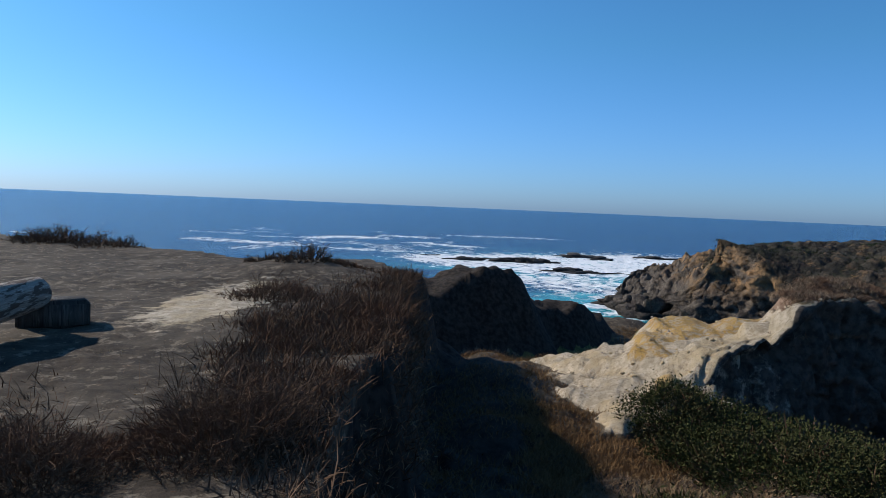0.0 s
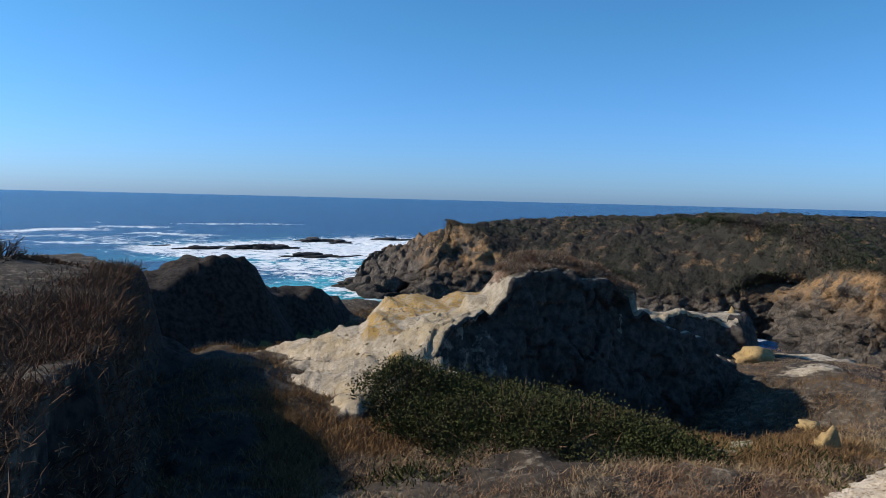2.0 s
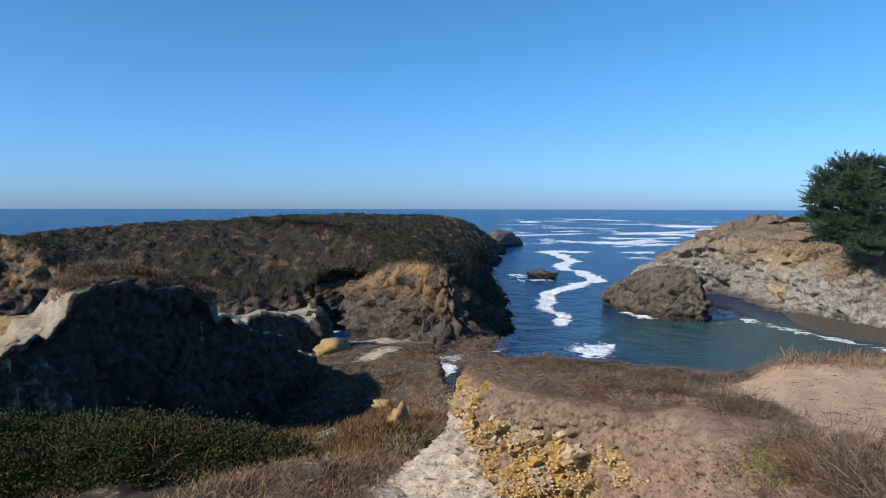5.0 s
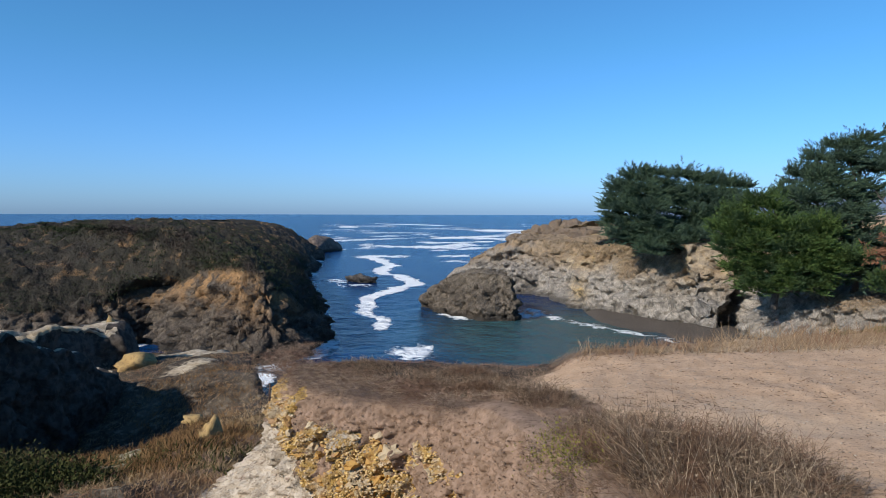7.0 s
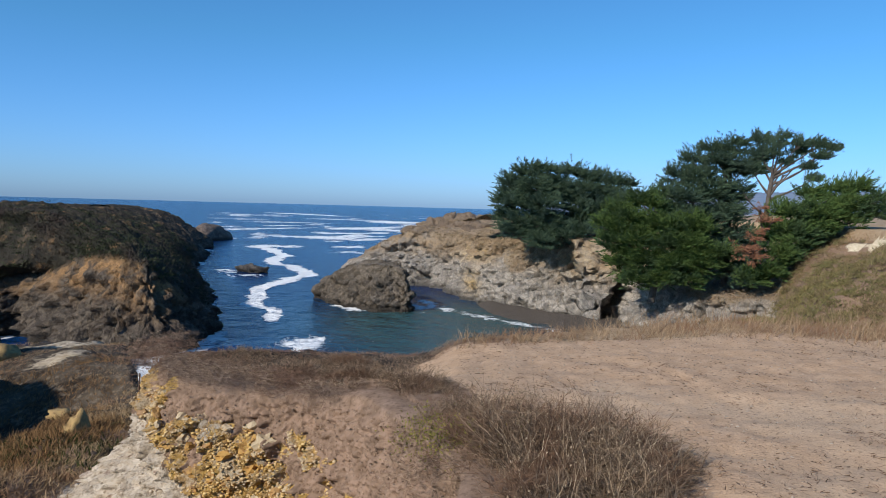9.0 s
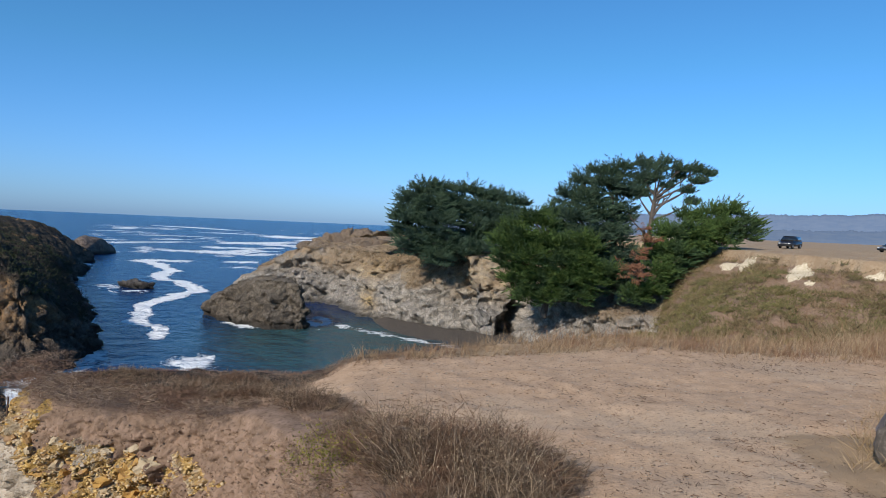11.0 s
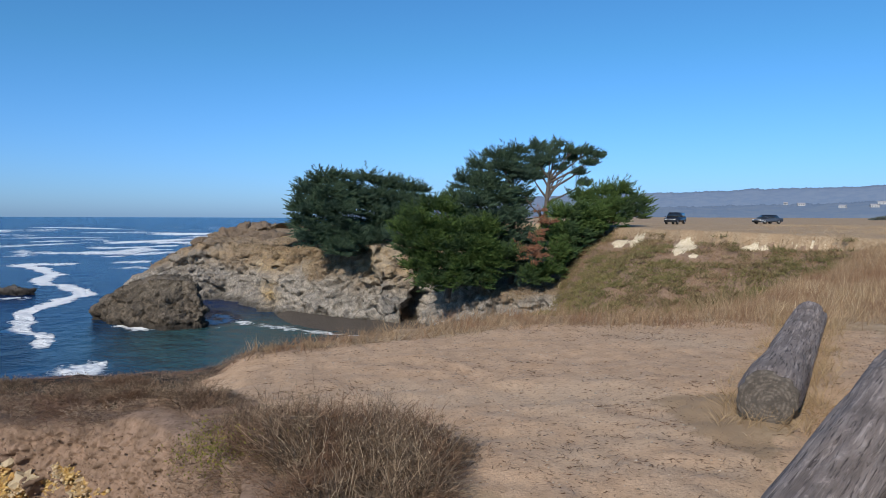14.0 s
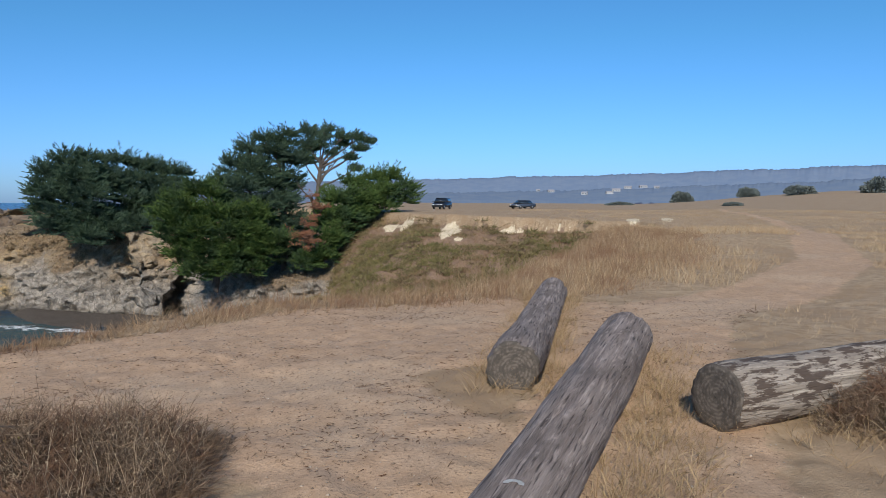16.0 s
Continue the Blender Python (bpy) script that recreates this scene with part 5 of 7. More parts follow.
    stuff("sprigs", tufts(rng, at, 6, 0.05, 0.0022, 0.07, 0.35, 1.3), MAT_RIM_TWIG, "thin brown sprigs lying on the dirt")


def plant_slopes():
    rng = np.random.default_rng(9)
    for name, pick, n, mat, label, h, w in (("headland", lambda v, p: (p > 0.55) & (np.hypot(v[:, 0], v[:, 1]) < 190), 60000, MAT_SCRUB, "dark wind-cut scrub covering the headland top", 0.36, 0.055),
                                            ("sea_cliff", lambda v, p: (p > 0.8), 9000, MAT_TANSCRUB, "tan dry scrub along the cliff top", 0.45, 0.09)):
        v, p = SURFACE[name]
        c = v[pick(v, p)]
        at = c[rng.integers(0, len(c), n)] + np.column_stack([rng.normal(0, 0.5, (n, 2)), np.full(n, -0.1)])
        stuff(name + "_scrub", tufts(rng, at, 4, h, w, 0.3, 0.6, 0.9, 0.1, far=True), mat, label, "scrub")
    # grassy far side of the valley
    def valley(x, y, z, d, az, m):
        return np.where((z < 14.15 - 0.6 * (d < 30)) & (az < -4) & (d > 13) & (m["scar"] < 0.3), 0.9, 0)

    at = scatter(rng, 70000, (2, 40, 12, 100), valley)
    k = vnoise(at[:, 0] * 0.25, at[:, 1] * 0.25, 0, 47) + 0.06 * (13 - at[:, 2])
    stuff("valley_grass", tufts(rng, at[k < 0.62], 6, 0.42, 0.022, 0.35, 0.8, 0.8, far=True), MAT_DRY, "tan grass and low scrub on the valley side")
    k2 = rng.random(len(at)) < 0.1
    stuff("valley_bushes", tufts(rng, at[k2], 60, 0.6, 0.03, 0.4, 0.6, 1.0, 0.1, far=True), plant_material("valley_brush", (0.1, 0.075, 0.04), (0.26, 0.2, 0.11), (0.13, 0.12, 0.05), 0.3), "low brown and olive bushes on the valley side", "scrub")
    stuff("valley_scrub", tufts(rng, at[k >= 0.62], 7, 0.5, 0.032, 0.35, 0.7, 0.9, far=True), plant_material("olive_scrub", (0.11, 0.1, 0.04), (0.24, 0.2, 0.085)), "olive green scrub on the valley side", "scrub")


def bushes():
    rng = np.random.default_rng(21)
    b = new("dry_bush")
    tangle = dry_bush(rng, -0.68, 4.2, 0.85, 0.75, 0.36, 6000, 0.0018, 9, 0.6, 0.55)
    # stems in the shade tint darken the inside of the bush
    bush_parts(b, tangle, MAT_SHADE_TWIG, MAT_TWIG)
    bush_parts(b, dry_bush(rng, -1.25, 5.0, 0.55, 0.45, 0.24, 1800, 0.0019, 8, 0.6, 0.5), MAT_SHADE_TWIG, MAT_TWIG)
    # long pale stalks, some of them with dried flower heads
    n = 420
    a, r = rng.uniform(0, 2 * np.pi, n), np.sqrt(rng.uniform(0, 1, n))
    x, y = -0.68 + 0.85 * r * np.cos(a), 4.2 + 0.78 * r * np.sin(a)
    foot, way = np.column_stack([x, y, height(x, y) + 0.08]), rng.normal(0, 0.4, (n, 3)) + (0, 0, 1.0)
    way /= np.linalg.norm(way, axis=1)[:, None]
    ln = rng.uniform(0.15, 0.34, n) + 0.16 * (rng.random(n) < 0.05)
    tagged(mesh_from("stalk_mass", *blades(foot, way, ln, 0.0015, 0.05, rng), MAT_PALE_TWIG, False, b, "long pale dry stalks"), kind="stuff")
    tips = (foot + way * ln[:, None])[:220]
    tagged(mesh_from("flower_mass", *blades(np.repeat(tips, 7, 0), rng.normal(0, 1, (1540, 3)) + (0, 0, 0.5), 0.009, 0.0035, 0.0, rng, far=True), MAT_PALE_TWIG, False, b, "small dried flower heads"), kind="stuff")
    pts = np.column_stack([rng.normal(-1.32, 0.12, 60), rng.normal(4.42, 0.1, 60), np.zeros(60)])
    pts[:, 2] = 14.38 + rng.uniform(0, 0.14, 60)
    tagged(mesh_from("fresh_growth", *leaf_bush(rng, pts, np.tile((0, 0, 1.0), (60, 1)), 900, 0.016, 0.06), MAT_HERB, False, b, "yellow-green fresh leaves"), kind="stuff")
    tagged(b, "dense dry grey-brown bush on the bluff edge", "bush")
    for cx, cy, rx, ry, h, n, lab in ((*pol(105.2, 15.2), 0.55, 0.5, 0.34, 260, "bare dry bush on the bluff skyline"), (*pol(101.5, 15.6), 0.55, 0.4, 0.16, 300, "low dark bush on the bluff skyline"), (*pol(107.8, 16), 0.4, 0.4, 0.25, 250, "low dark bush on the bluff skyline"),
                                      (*pol(121.8, 24.5), 1.6, 1.0, 0.55, 600, "long brown bush at the seaward bluff edge"), (*pol(118.6, 22.8), 1.3, 0.8, 0.36, 400, "long brown bush at the seaward bluff edge"),
                                      (4.55, 3.78, 0.35, 0.22, 0.34, 900, "dry brown bush in front of the bleached log"), (5.2, 3.88, 0.5, 0.3, 0.52, 1800, "dry brown bush in front of the bleached log"), (6.2, 4.05, 0.6, 0.35, 0.52, 1800, "dry brown bush in front of the bleached log"), (*pol(125.5, 4.7), 0.5, 0.45, 0.4, 1300, "reddish-brown dry bush on the trodden bluff"), (*pol(113.5, 4.8), 0.6, 0.5, 0.45, 1500, "reddish-brown dry bush on the trodden bluff"),
                                      (*pol(108, 11.6), 0.8, 0.6, 0.35, 700, "bare dry bush beside the pale dirt")):
        ob = new("dry_bush")
        # bushes on the backlit west side get the shade-darkened twigs
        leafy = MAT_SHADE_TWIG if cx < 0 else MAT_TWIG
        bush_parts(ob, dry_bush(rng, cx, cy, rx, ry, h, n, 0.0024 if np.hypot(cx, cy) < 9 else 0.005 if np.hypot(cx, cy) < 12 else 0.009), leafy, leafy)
        tagged(ob, lab, "bush", "dry bushes on the bluff")
    for a, d, r, h in ((36.6, 8.1, 0.36, 0.17), (34.0, 7.7, 0.4, 0.16), (31.0, 7.5, 0.45, 0.18), (28.2, 7.2, 0.4, 0.15), (25.6, 7.0, 0.42, 0.17), (22.6, 6.9, 0.4, 0.15), (29.5, 8.2, 0.5, 0.14), (24.0, 8.0, 0.5, 0.13), (18.8, 6.3, 0.42, 0.2), (33.2, 8.5, 0.5, 0.13)):
        ob = new("dry_bush")
        bush_parts(ob, dry_bush(rng, *pol(a, d), r, r * 0.7, h, 1100, 0.0018, 7, 0.6, 0.55), MAT_SHADE_TWIG, MAT_TWIG)
        tagged(ob, "low dark brown bush matted on the bank rim", "bush", "low bushes along the bank rim")
    # the green mound in the gully: a leafy skin over a low swelling
    ob = new("green_bush")
    lobes = [(pol(74.6, 11.7), 0.85, 0.42), (pol(71.5, 11.3), 1.2, 0.62), (pol(66.8, 11.0), 1.25, 0.55), (pol(62.0, 10.7), 1.0, 0.36), (pol(72.0, 10.5), 1.0, 0.4), (pol(67.0, 9.9), 1.3, 0.42), (pol(58.0, 10.2), 0.9, 0.3), (pol(61.5, 9.6), 1.0, 0.3), (pol(54.5, 9.4), 0.6, 0.22)]
    P, N = [], []
    for (cx, cy), r, h in lobes:
        n = 500
        a, t = rng.uniform(0, 2 * np.pi, n), np.arccos(rng.uniform(0.0, 1, n))
        k = 1 + 0.32 * fbm(np.cos(a) * 2.4 + cx, np.sin(a) * 2.4, t * 2.4, 3, 5)
        u = np.column_stack([np.sin(t) * np.cos(a), np.sin(t) * np.sin(a), np.cos(t)])
        q = u * np.column_stack([r * k, r * k, h * k])
        P.append(np.column_stack([cx + q[:, 0], cy + q[:, 1], height(cx + q[:, 0], cy + q[:, 1]) * 0.4 + height(cx, cy) * 0.6 + q[:, 2] - 0.1]))
        N.append(u)
    P, N = np.vstack(P), np.vstack(N)
    mesh_from("foliage", *leaf_bush(rng, P, N, 120000, 0.04, 0.09), MAT_COYOTE, False, ob)
    # twigs beneath the leaves, in the tint that has shade in it
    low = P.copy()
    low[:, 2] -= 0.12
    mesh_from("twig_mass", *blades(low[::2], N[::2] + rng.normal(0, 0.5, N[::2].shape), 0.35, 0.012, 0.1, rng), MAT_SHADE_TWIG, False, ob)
    tagged(ob, "broad green coastal bush spreading over the gully floor", "bush")
    # sparser green brush on the near gully slope
    at = scatter(rng, 9000, (-10, -1, 1.5, 9), lambda x, y, z, d, az, m: np.where((z < 13.4) & (az > 40) & (az < 90) & (m["sand"] < 0.3), 0.6, 0) * smooth(0.45, 0.7, vnoise(x * 0.9, y * 0.9, 0, 53)))
    stuff("green_brush", tufts(rng, at, 9, 0.13, 0.011, 0.12, 0.7, 0.9, 0.1), MAT_COYOTE, "low green brush among the gully grass", "brush")
    # brush on the sandstone block
    at = scatter(rng, 30000, (-17, -13, 5, 10), lambda x, y, z, d, az, m: np.where((az < 68.0 + 0.6 * fbm(x, y, 0, 3, 5)) & (seg_dist(x, y, CREST)[2] > 0), smooth(1.3, 0.6, seg_dist(x, y, CAP)[0]), 0) * (z > 13.7))
    lip = resample([(*c, 0) for c in BLOCK_RIM[7:13]], 0.05, False)
    ct = lip[rng.integers(0, len(lip), 1500)] + np.column_stack([-np.abs(rng.normal(0, 0.3, 1500)), rng.normal(0, 0.2, 1500), np.zeros((1500, 2))])
    at = np.vstack([at, np.column_stack([ct[:, :2], ct[:, 2] - 0.03])])
    stuff("cap_brush", tufts(rng, at, 9, 0.12, 0.005, 0.12, 0.6, 1.0), MAT_TWIG, "dry brush capping the sandstone block", "brush")


plant_bluff()
plant_slopes()
bushes()


# ---- trees ----
def tube(points, radii, sides=7):
    """A tapered limb along points."""
    pts = np.array(points, float)
    t = np.gradient(pts, axis=0)
    t /= np.linalg.norm(t, axis=1)[:, None]
    ref = np.array((0.3, 0.9, 0.1))
    u = np.cross(t, ref)
    u /= np.linalg.norm(u, axis=1)[:, None]
    w = np.cross(t, u)
    th = np.linspace(0, 2 * np.pi, sides, endpoint=False)
    r = np.array(radii)[:, None, None]
    v = pts[:, None] + r * (u[:, None] * np.cos(th)[None, :, None] + w[:, None] * np.sin(th)[None, :, None])
    return v.reshape(-1, 3), grid_faces(len(pts), sides, True)


def spot3(az, el, d):
    x, y = pol(az, d)
    return np.array((x, y, EYE + d * math.tan(radians(el))))


def cypress(rng, root, fork, d, pads, leaf, label, density=1.0, wind=(0.35, 0.0, 0.25), bare=(), brown=(), fat=1.15):
    """A wind-shaped cypress: trunk, limbs to each bough, and boughs of small layered sprays."""
    ob = new("cypress_tree")
    root, fork = np.array(root), np.array(fork)
    ob.location = root
    limbs = []
    s = np.linspace(0, 1, 7)[:, None]
    sway = np.column_stack([0.3 * np.sin(s[:, 0] * 5), 0.2 * np.sin(s[:, 0] * 4 + 1), 0 * s[:, 0]])
    trunk = root + (fork - root) * s + sway
    limbs.append(tube(trunk - root, 0.45 - 0.25 * s[:, 0], 9))
    for az, el, ra, re, dd in list(pads) + list(bare) + list(brown):
        c = spot3(az, el, d + dd)
        k = np.clip((c[2] - root[2]) / max(fork[2] - root[2], 1) * 0.8, 0.15, 0.97)
        ra, re = ra * 1.2, re * 1.25
        a = trunk[0] + (trunk[-1] - trunk[0]) * k
        mid = (a + c) / 2 + (0, 0, -0.35) + rng.normal(0, 0.25, 3)
        q = np.linspace(0, 1, 6)[:, None]
        limbs.append(tube((1 - q) ** 2 * a + 2 * q * (1 - q) * mid + q * q * c - root, 0.16 - 0.12 * q[:, 0], 6))
        for _ in range(5):
            e = c + rng.normal(0, 1, 3) * (ra * d / 150, ra * d / 150, re * d / 160)
            limbs.append(tube(np.array([mid * 0.3 + c * 0.7, (mid * 0.2 + c * 0.8 + e) / 2 + (0, 0, 0.1), e]) - root, (0.07, 0.05, 0.02), 5))
    mesh_from("trunk", *gather(limbs), MAT_TRUNK, parent=ob)

    def boughs(rows, per_area, thin, limp=0.0):
        out = []
        for az, el, ra, re, dd in rows:
            c = spot3(az, el, d + dd)
            ra, re = ra * fat, re * fat * 1.05
            R = np.array((ra * d, ra * d * 0.9, re * d)) * math.pi / 180
            m = max(8, int(per_area * R[0] * max(R[2], 0.5) * density))
            u = rng.normal(size=(m, 3)) + (0, 0, 0.25)
            u /= np.linalg.norm(u, axis=1)[:, None]
            start = c + u * R * rng.uniform(0.15, 0.85, m)[:, None]
            # boughs lie in uneven tiers, with dark gaps between them
            tier = 0.95 + 0.25 * math.sin(az * 3.1)
            z = start[:, 2] + 0.25 * (start[:, 0] - c[0])
            start[:, 2] += (np.round(z / tier) * tier - z) * 0.75
            way = u * (1, 1, 0.3) + np.array(wind) + (0, 0, 0.06 - limp) + rng.normal(0, 0.2, (m, 3))
            way /= np.linalg.norm(way, axis=1)[:, None]
            ln = rng.uniform(0.7, 1.7, m) * min(1.0, R[0] * 0.8)
            lift = rng.random(m) < 0.14
            way[lift] += (0.35, 0, 0.6)
            way /= np.linalg.norm(way, axis=1)[:, None]
            k = 34
            t = np.tile(np.linspace(0.02, 1, k), m)[:, None]
            axis = np.repeat(way, k, 0)
            off = rng.normal(size=(m * k, 3)) * (0.27, 0.27, 0.06) * (1.1 - 1.0 * t)
            p = np.repeat(start, k, 0) + axis * np.repeat(ln, k)[:, None] * t + off + (0, 0, 0.22) * t * t
            out.append(blades(p - root, axis * 1.0 + off * 3.0 + (0, 0, 0.1), rng.uniform(0.16, 0.36, m * k), thin * rng.uniform(0.6, 1.2, m * k), -0.1, rng, far=True))
        return gather(out)

    mesh_from("crown", *boughs(pads, 80, 0.06), leaf, False, ob)
    if brown:
        mesh_from("dead_branch", *boughs(brown, 34, 0.03, 0.9), plant_material("dead_cypress_leaves", (0.16, 0.07, 0.04), (0.3, 0.15, 0.09)), False, ob, "rust-brown dead branch")
        tagged(ob.children[-1], kind="stuff")
    return tagged(ob, label, "tree", "cypress trees across the cove")


rng = np.random.default_rng(33)
cypress(rng, spot3(9.2, -3.1, 108), spot3(9.2, 2.2, 108), 108,
        [(10.2, 2.7, 1.1, 0.55, 0), (8.6, 2.5, 1.2, 0.6, 0), (11.3, 1.7, 1.1, 0.7, 0), (9.6, 1.5, 1.5, 0.7, -2), (12.0, 0.5, 0.8, 0.7, 0), (10.8, 0.2, 1.5, 0.7, -2), (11.9, -0.8, 0.7, 0.6, 0), (10.8, -1.3, 1.3, 0.6, -2), (9.0, 0.2, 1.6, 0.8, -3), (8.6, -1.3, 1.6, 0.7, -2), (10.2, -2.0, 1.2, 0.4, -1), (7.6, 1.2, 1.2, 0.8, 0), (11.4, -2.0, 0.9, 0.4, -2), (9.0, -2.4, 1.3, 0.4, -3), (7.4, -2.1, 1.2, 0.5, -3), (5.8, -1.8, 1.2, 0.5, -3), (9.0, -2.8, 0.9, 0.3, -4)],
        MAT_CYPRESS, "dense dark cypress on the cliff edge", wind=(0.2, 0, 0.1))
cypress(rng, spot3(4.9, -2.4, 110), spot3(4.9, 1.6, 110), 110,
        [(6.7, 2.7, 0.8, 0.5, 0), (5.3, 2.3, 0.9, 0.5, 0), (3.9, 2.0, 0.9, 0.45, 0), (2.7, 1.9, 0.7, 0.4, 0), (5.9, 1.2, 1.3, 0.7, -1), (4.0, 0.9, 1.3, 0.7, -1), (6.2, 0.0, 1.2, 0.7, -2), (4.4, -0.3, 1.3, 0.7, -2), (3.0, 0.4, 0.8, 0.7, 0), (5.6, -1.0, 1.2, 0.6, -2), (6.9, -1.3, 0.9, 0.5, -1)],
        MAT_CYPRESS, "dark cypress with a ragged top on the cliff edge", wind=(0.3, 0, 0.15))
cypress(rng, spot3(0.4, -7.0, 90), spot3(0.2, 0.2, 90), 90,
        [(1.6, 0.8, 0.7, 0.5, 0), (3.0, -0.1, 0.8, 0.5, 0), (0.6, 0.3, 0.9, 0.6, 0), (3.9, -1.2, 0.8, 0.6, 0), (2.2, -0.9, 1.1, 0.6, -1), (0.4, -1.2, 1.2, 0.7, -1), (3.4, -2.5, 0.9, 0.7, -1), (1.6, -2.4, 1.3, 0.7, -2), (-0.6, -2.6, 1.3, 0.7, -2), (-2.4, -2.6, 1.2, 0.7, -2), (2.6, -3.9, 1.1, 0.7, -1), (0.8, -4.0, 1.3, 0.7, -2), (-1.2, -4.2, 1.3, 0.7, -2), (-3.0, -4.0, 1.2, 0.7, -2),
         (1.6, -5.4, 1.0, 0.6, -2), (-0.4, -5.2, 1.2, 0.5, -2), (-2.2, -5.3, 1.0, 0.4, -2), (-4.4, -3.3, 1.1, 0.6, -2), (3.0, -1.4, 1.0, 0.7, -1), (-0.8, -1.3, 1.2, 0.7, -1), (-2.6, -1.2, 1.1, 0.7, -1)],
        MAT_CYPRESS_LIGHT, "bright green young cypress clothed to the ground", wind=(0.0, -0.3, 0.1), fat=1.2)
cypress(rng, spot3(-4.6, -6.3, 93), spot3(-5.0, 3.2, 93), 93,
        [(-3.4, 4.5, 0.8, 0.4, 0), (-5.0, 4.7, 0.9, 0.4, 0), (-2.2, 3.7, 0.8, 0.5, 0), (-4.2, 3.6, 1.2, 0.6, -1), (-1.1, 2.5, 0.8, 0.6, 0), (-2.6, 2.4, 1.2, 0.6, -1), (-5.4, 3.0, 1.0, 0.6, 0), (-0.4, 1.2, 0.9, 0.6, 0), (-2.0, 0.9, 1.2, 0.6, -2), (-3.8, 1.4, 1.2, 0.7, -1), (-1.0, -0.3, 1.0, 0.6, -1), (-3.0, -0.6, 1.4, 0.7, -2), (-4.6, -0.2, 1.1, 0.7, -1), (-5.4, -2.0, 1.2, 0.7, 0), (-3.8, -2.2, 1.3, 0.7, -1), (-5.2, -4.2, 1.2, 0.6, -3), (-5.2, 1.2, 0.9, 0.6, 1)],
        MAT_CYPRESS, "tall dark cypress with layered boughs", wind=(0.3, 0, 0.12), fat=1.22)
cypress(rng, spot3(-6.6, -5.0, 92), spot3(-7.9, 3.2, 92), 92,
        [(-6.7, 5.1, 0.7, 0.4, 0), (-8.1, 5.2, 0.6, 0.3, 0), (-9.3, 4.95, 0.6, 0.25, 0), (-10.4, 4.75, 0.55, 0.22, 0), (-11.3, 4.45, 0.5, 0.18, 0), (-6.6, 4.1, 0.8, 0.5, 0), (-7.7, 4.4, 0.6, 0.3, -1), (-9.0, 4.2, 0.6, 0.2, 1), (-10.5, 3.9, 0.6, 0.18, 0), (-6.4, 3.0, 0.7, 0.5, 0), (-9.9, 3.3, 0.5, 0.14, 0), (-10.3, 2.5, 0.45, 0.1, 0), (-8.4, 3.5, 0.4, 0.15, 0)],
        MAT_CYPRESS, "leaning flat-topped cypress with bare limbs and a dead branch", 1.2, (0.8, 0, 0.5), fat=1.0, bare=((-9.0, 3.3, 0.5, 0.3, 0), (-8.4, 2.8, 0.5, 0.3, 0), (-5.9, 1.2, 0.5, 0.4, -2), (-6.9, 0.3, 0.5, 0.5, -4)),
        brown=((-7.0, 0.2, 0.3, 0.5, -5), (-7.1, -0.8, 0.35, 0.6, -6), (-6.6, -1.8, 0.45, 0.6, -7), (-6.0, -2.7, 0.6, 0.5, -7), (-6.7, -3.2, 0.5, 0.5, -7), (-7.9, -0.5, 0.3, 0.3, -5)))
cypress(rng, spot3(-9.2, -4.6, 91), spot3(-10.4, 0.4, 91), 91,
        [(-13.0, 1.9, 0.7, 0.35, 0), (-11.8, 1.4, 0.8, 0.4, 0), (-10.2, 1.2, 0.8, 0.5, 0), (-14.2, 0.9, 0.8, 0.35, 0), (-12.6, 0.6, 1.0, 0.5, -1), (-11.0, 0.0, 1.1, 0.6, -2), (-9.4, -0.1, 1.0, 0.6, -2), (-14.4, 0.1, 0.7, 0.3, 0), (-12.6, -0.4, 0.9, 0.4, -1), (-9.8, -1.6, 1.1, 0.6, -3), (-8.6, -3.0, 1.0, 0.6, -3), (-8.2, 0.0, 0.6, 0.5, 0), (-7.8, -4.3, 0.9, 0.5, -3), (-8.8, -1.4, 0.9, 0.6, -2), (-10.8, -1.0, 1.0, 0.5, -2), (-7.6, -1.6, 0.6, 0.7, -1), (-6.6, -4.9, 1.0, 0.4, -3)],
        MAT_CYPRESS_LIGHT, "low spreading cypress swept by the wind", 1.0, (0.6, 0, 0.2), fat=1.28)


# ---- crumbling bluff face and loose stones ----
def stone_mesh(seed, flat=0.7, sub=1):
    """One angular stone of a few faces."""
    bm = bmesh.new()
    bmesh.ops.create_icosphere(bm, subdivisions=sub, radius=0.5)
    r = random.Random(seed)
    for v in bm.verts:
        v.co *= r.uniform(0.68, 1.15) if sub == 1 else r.uniform(0.88, 1.06) * (0.85 + 0.7 * noise.noise(v.co * 3.1 + Vector((seed, 0, 0))))
        v.co.z *= flat
    me = bpy.data.meshes.new("stone")
    bm.to_mesh(me)
    bm.free()
    return me


def speckled(name, a, b, c):
    m = Mat(name, 0.95, 0.15)
    col = m.mix(m.rnd(), a, b)
    col = m.mix(m.ramp(m.noise(9, 5), 0.45, 0.65, 0, 0.8), col, c)
    return m.done(col, m.bump(m.noise(30, 4), 0.8, 0.02))


MAT_OCHRE = speckled("ochre_sandstone", (0.44, 0.25, 0.06), (0.34, 0.2, 0.08), (0.27, 0.17, 0.1))
MAT_CREAM = speckled("cream_sandstone", (0.42, 0.33, 0.21), (0.5, 0.4, 0.27), (0.3, 0.22, 0.13))
MAT_OCHRE_CRUMB = plant_material("ochre_crumb", (0.4, 0.25, 0.09), (0.6, 0.42, 0.18), (0.46, 0.35, 0.22), 6.0)
MAT_CLOD = plant_material("brown_clod", (0.12, 0.075, 0.05), (0.32, 0.22, 0.155))
MAT_CLAY = plant_material("pale_clay", (0.3, 0.235, 0.17), (0.56, 0.47, 0.37))
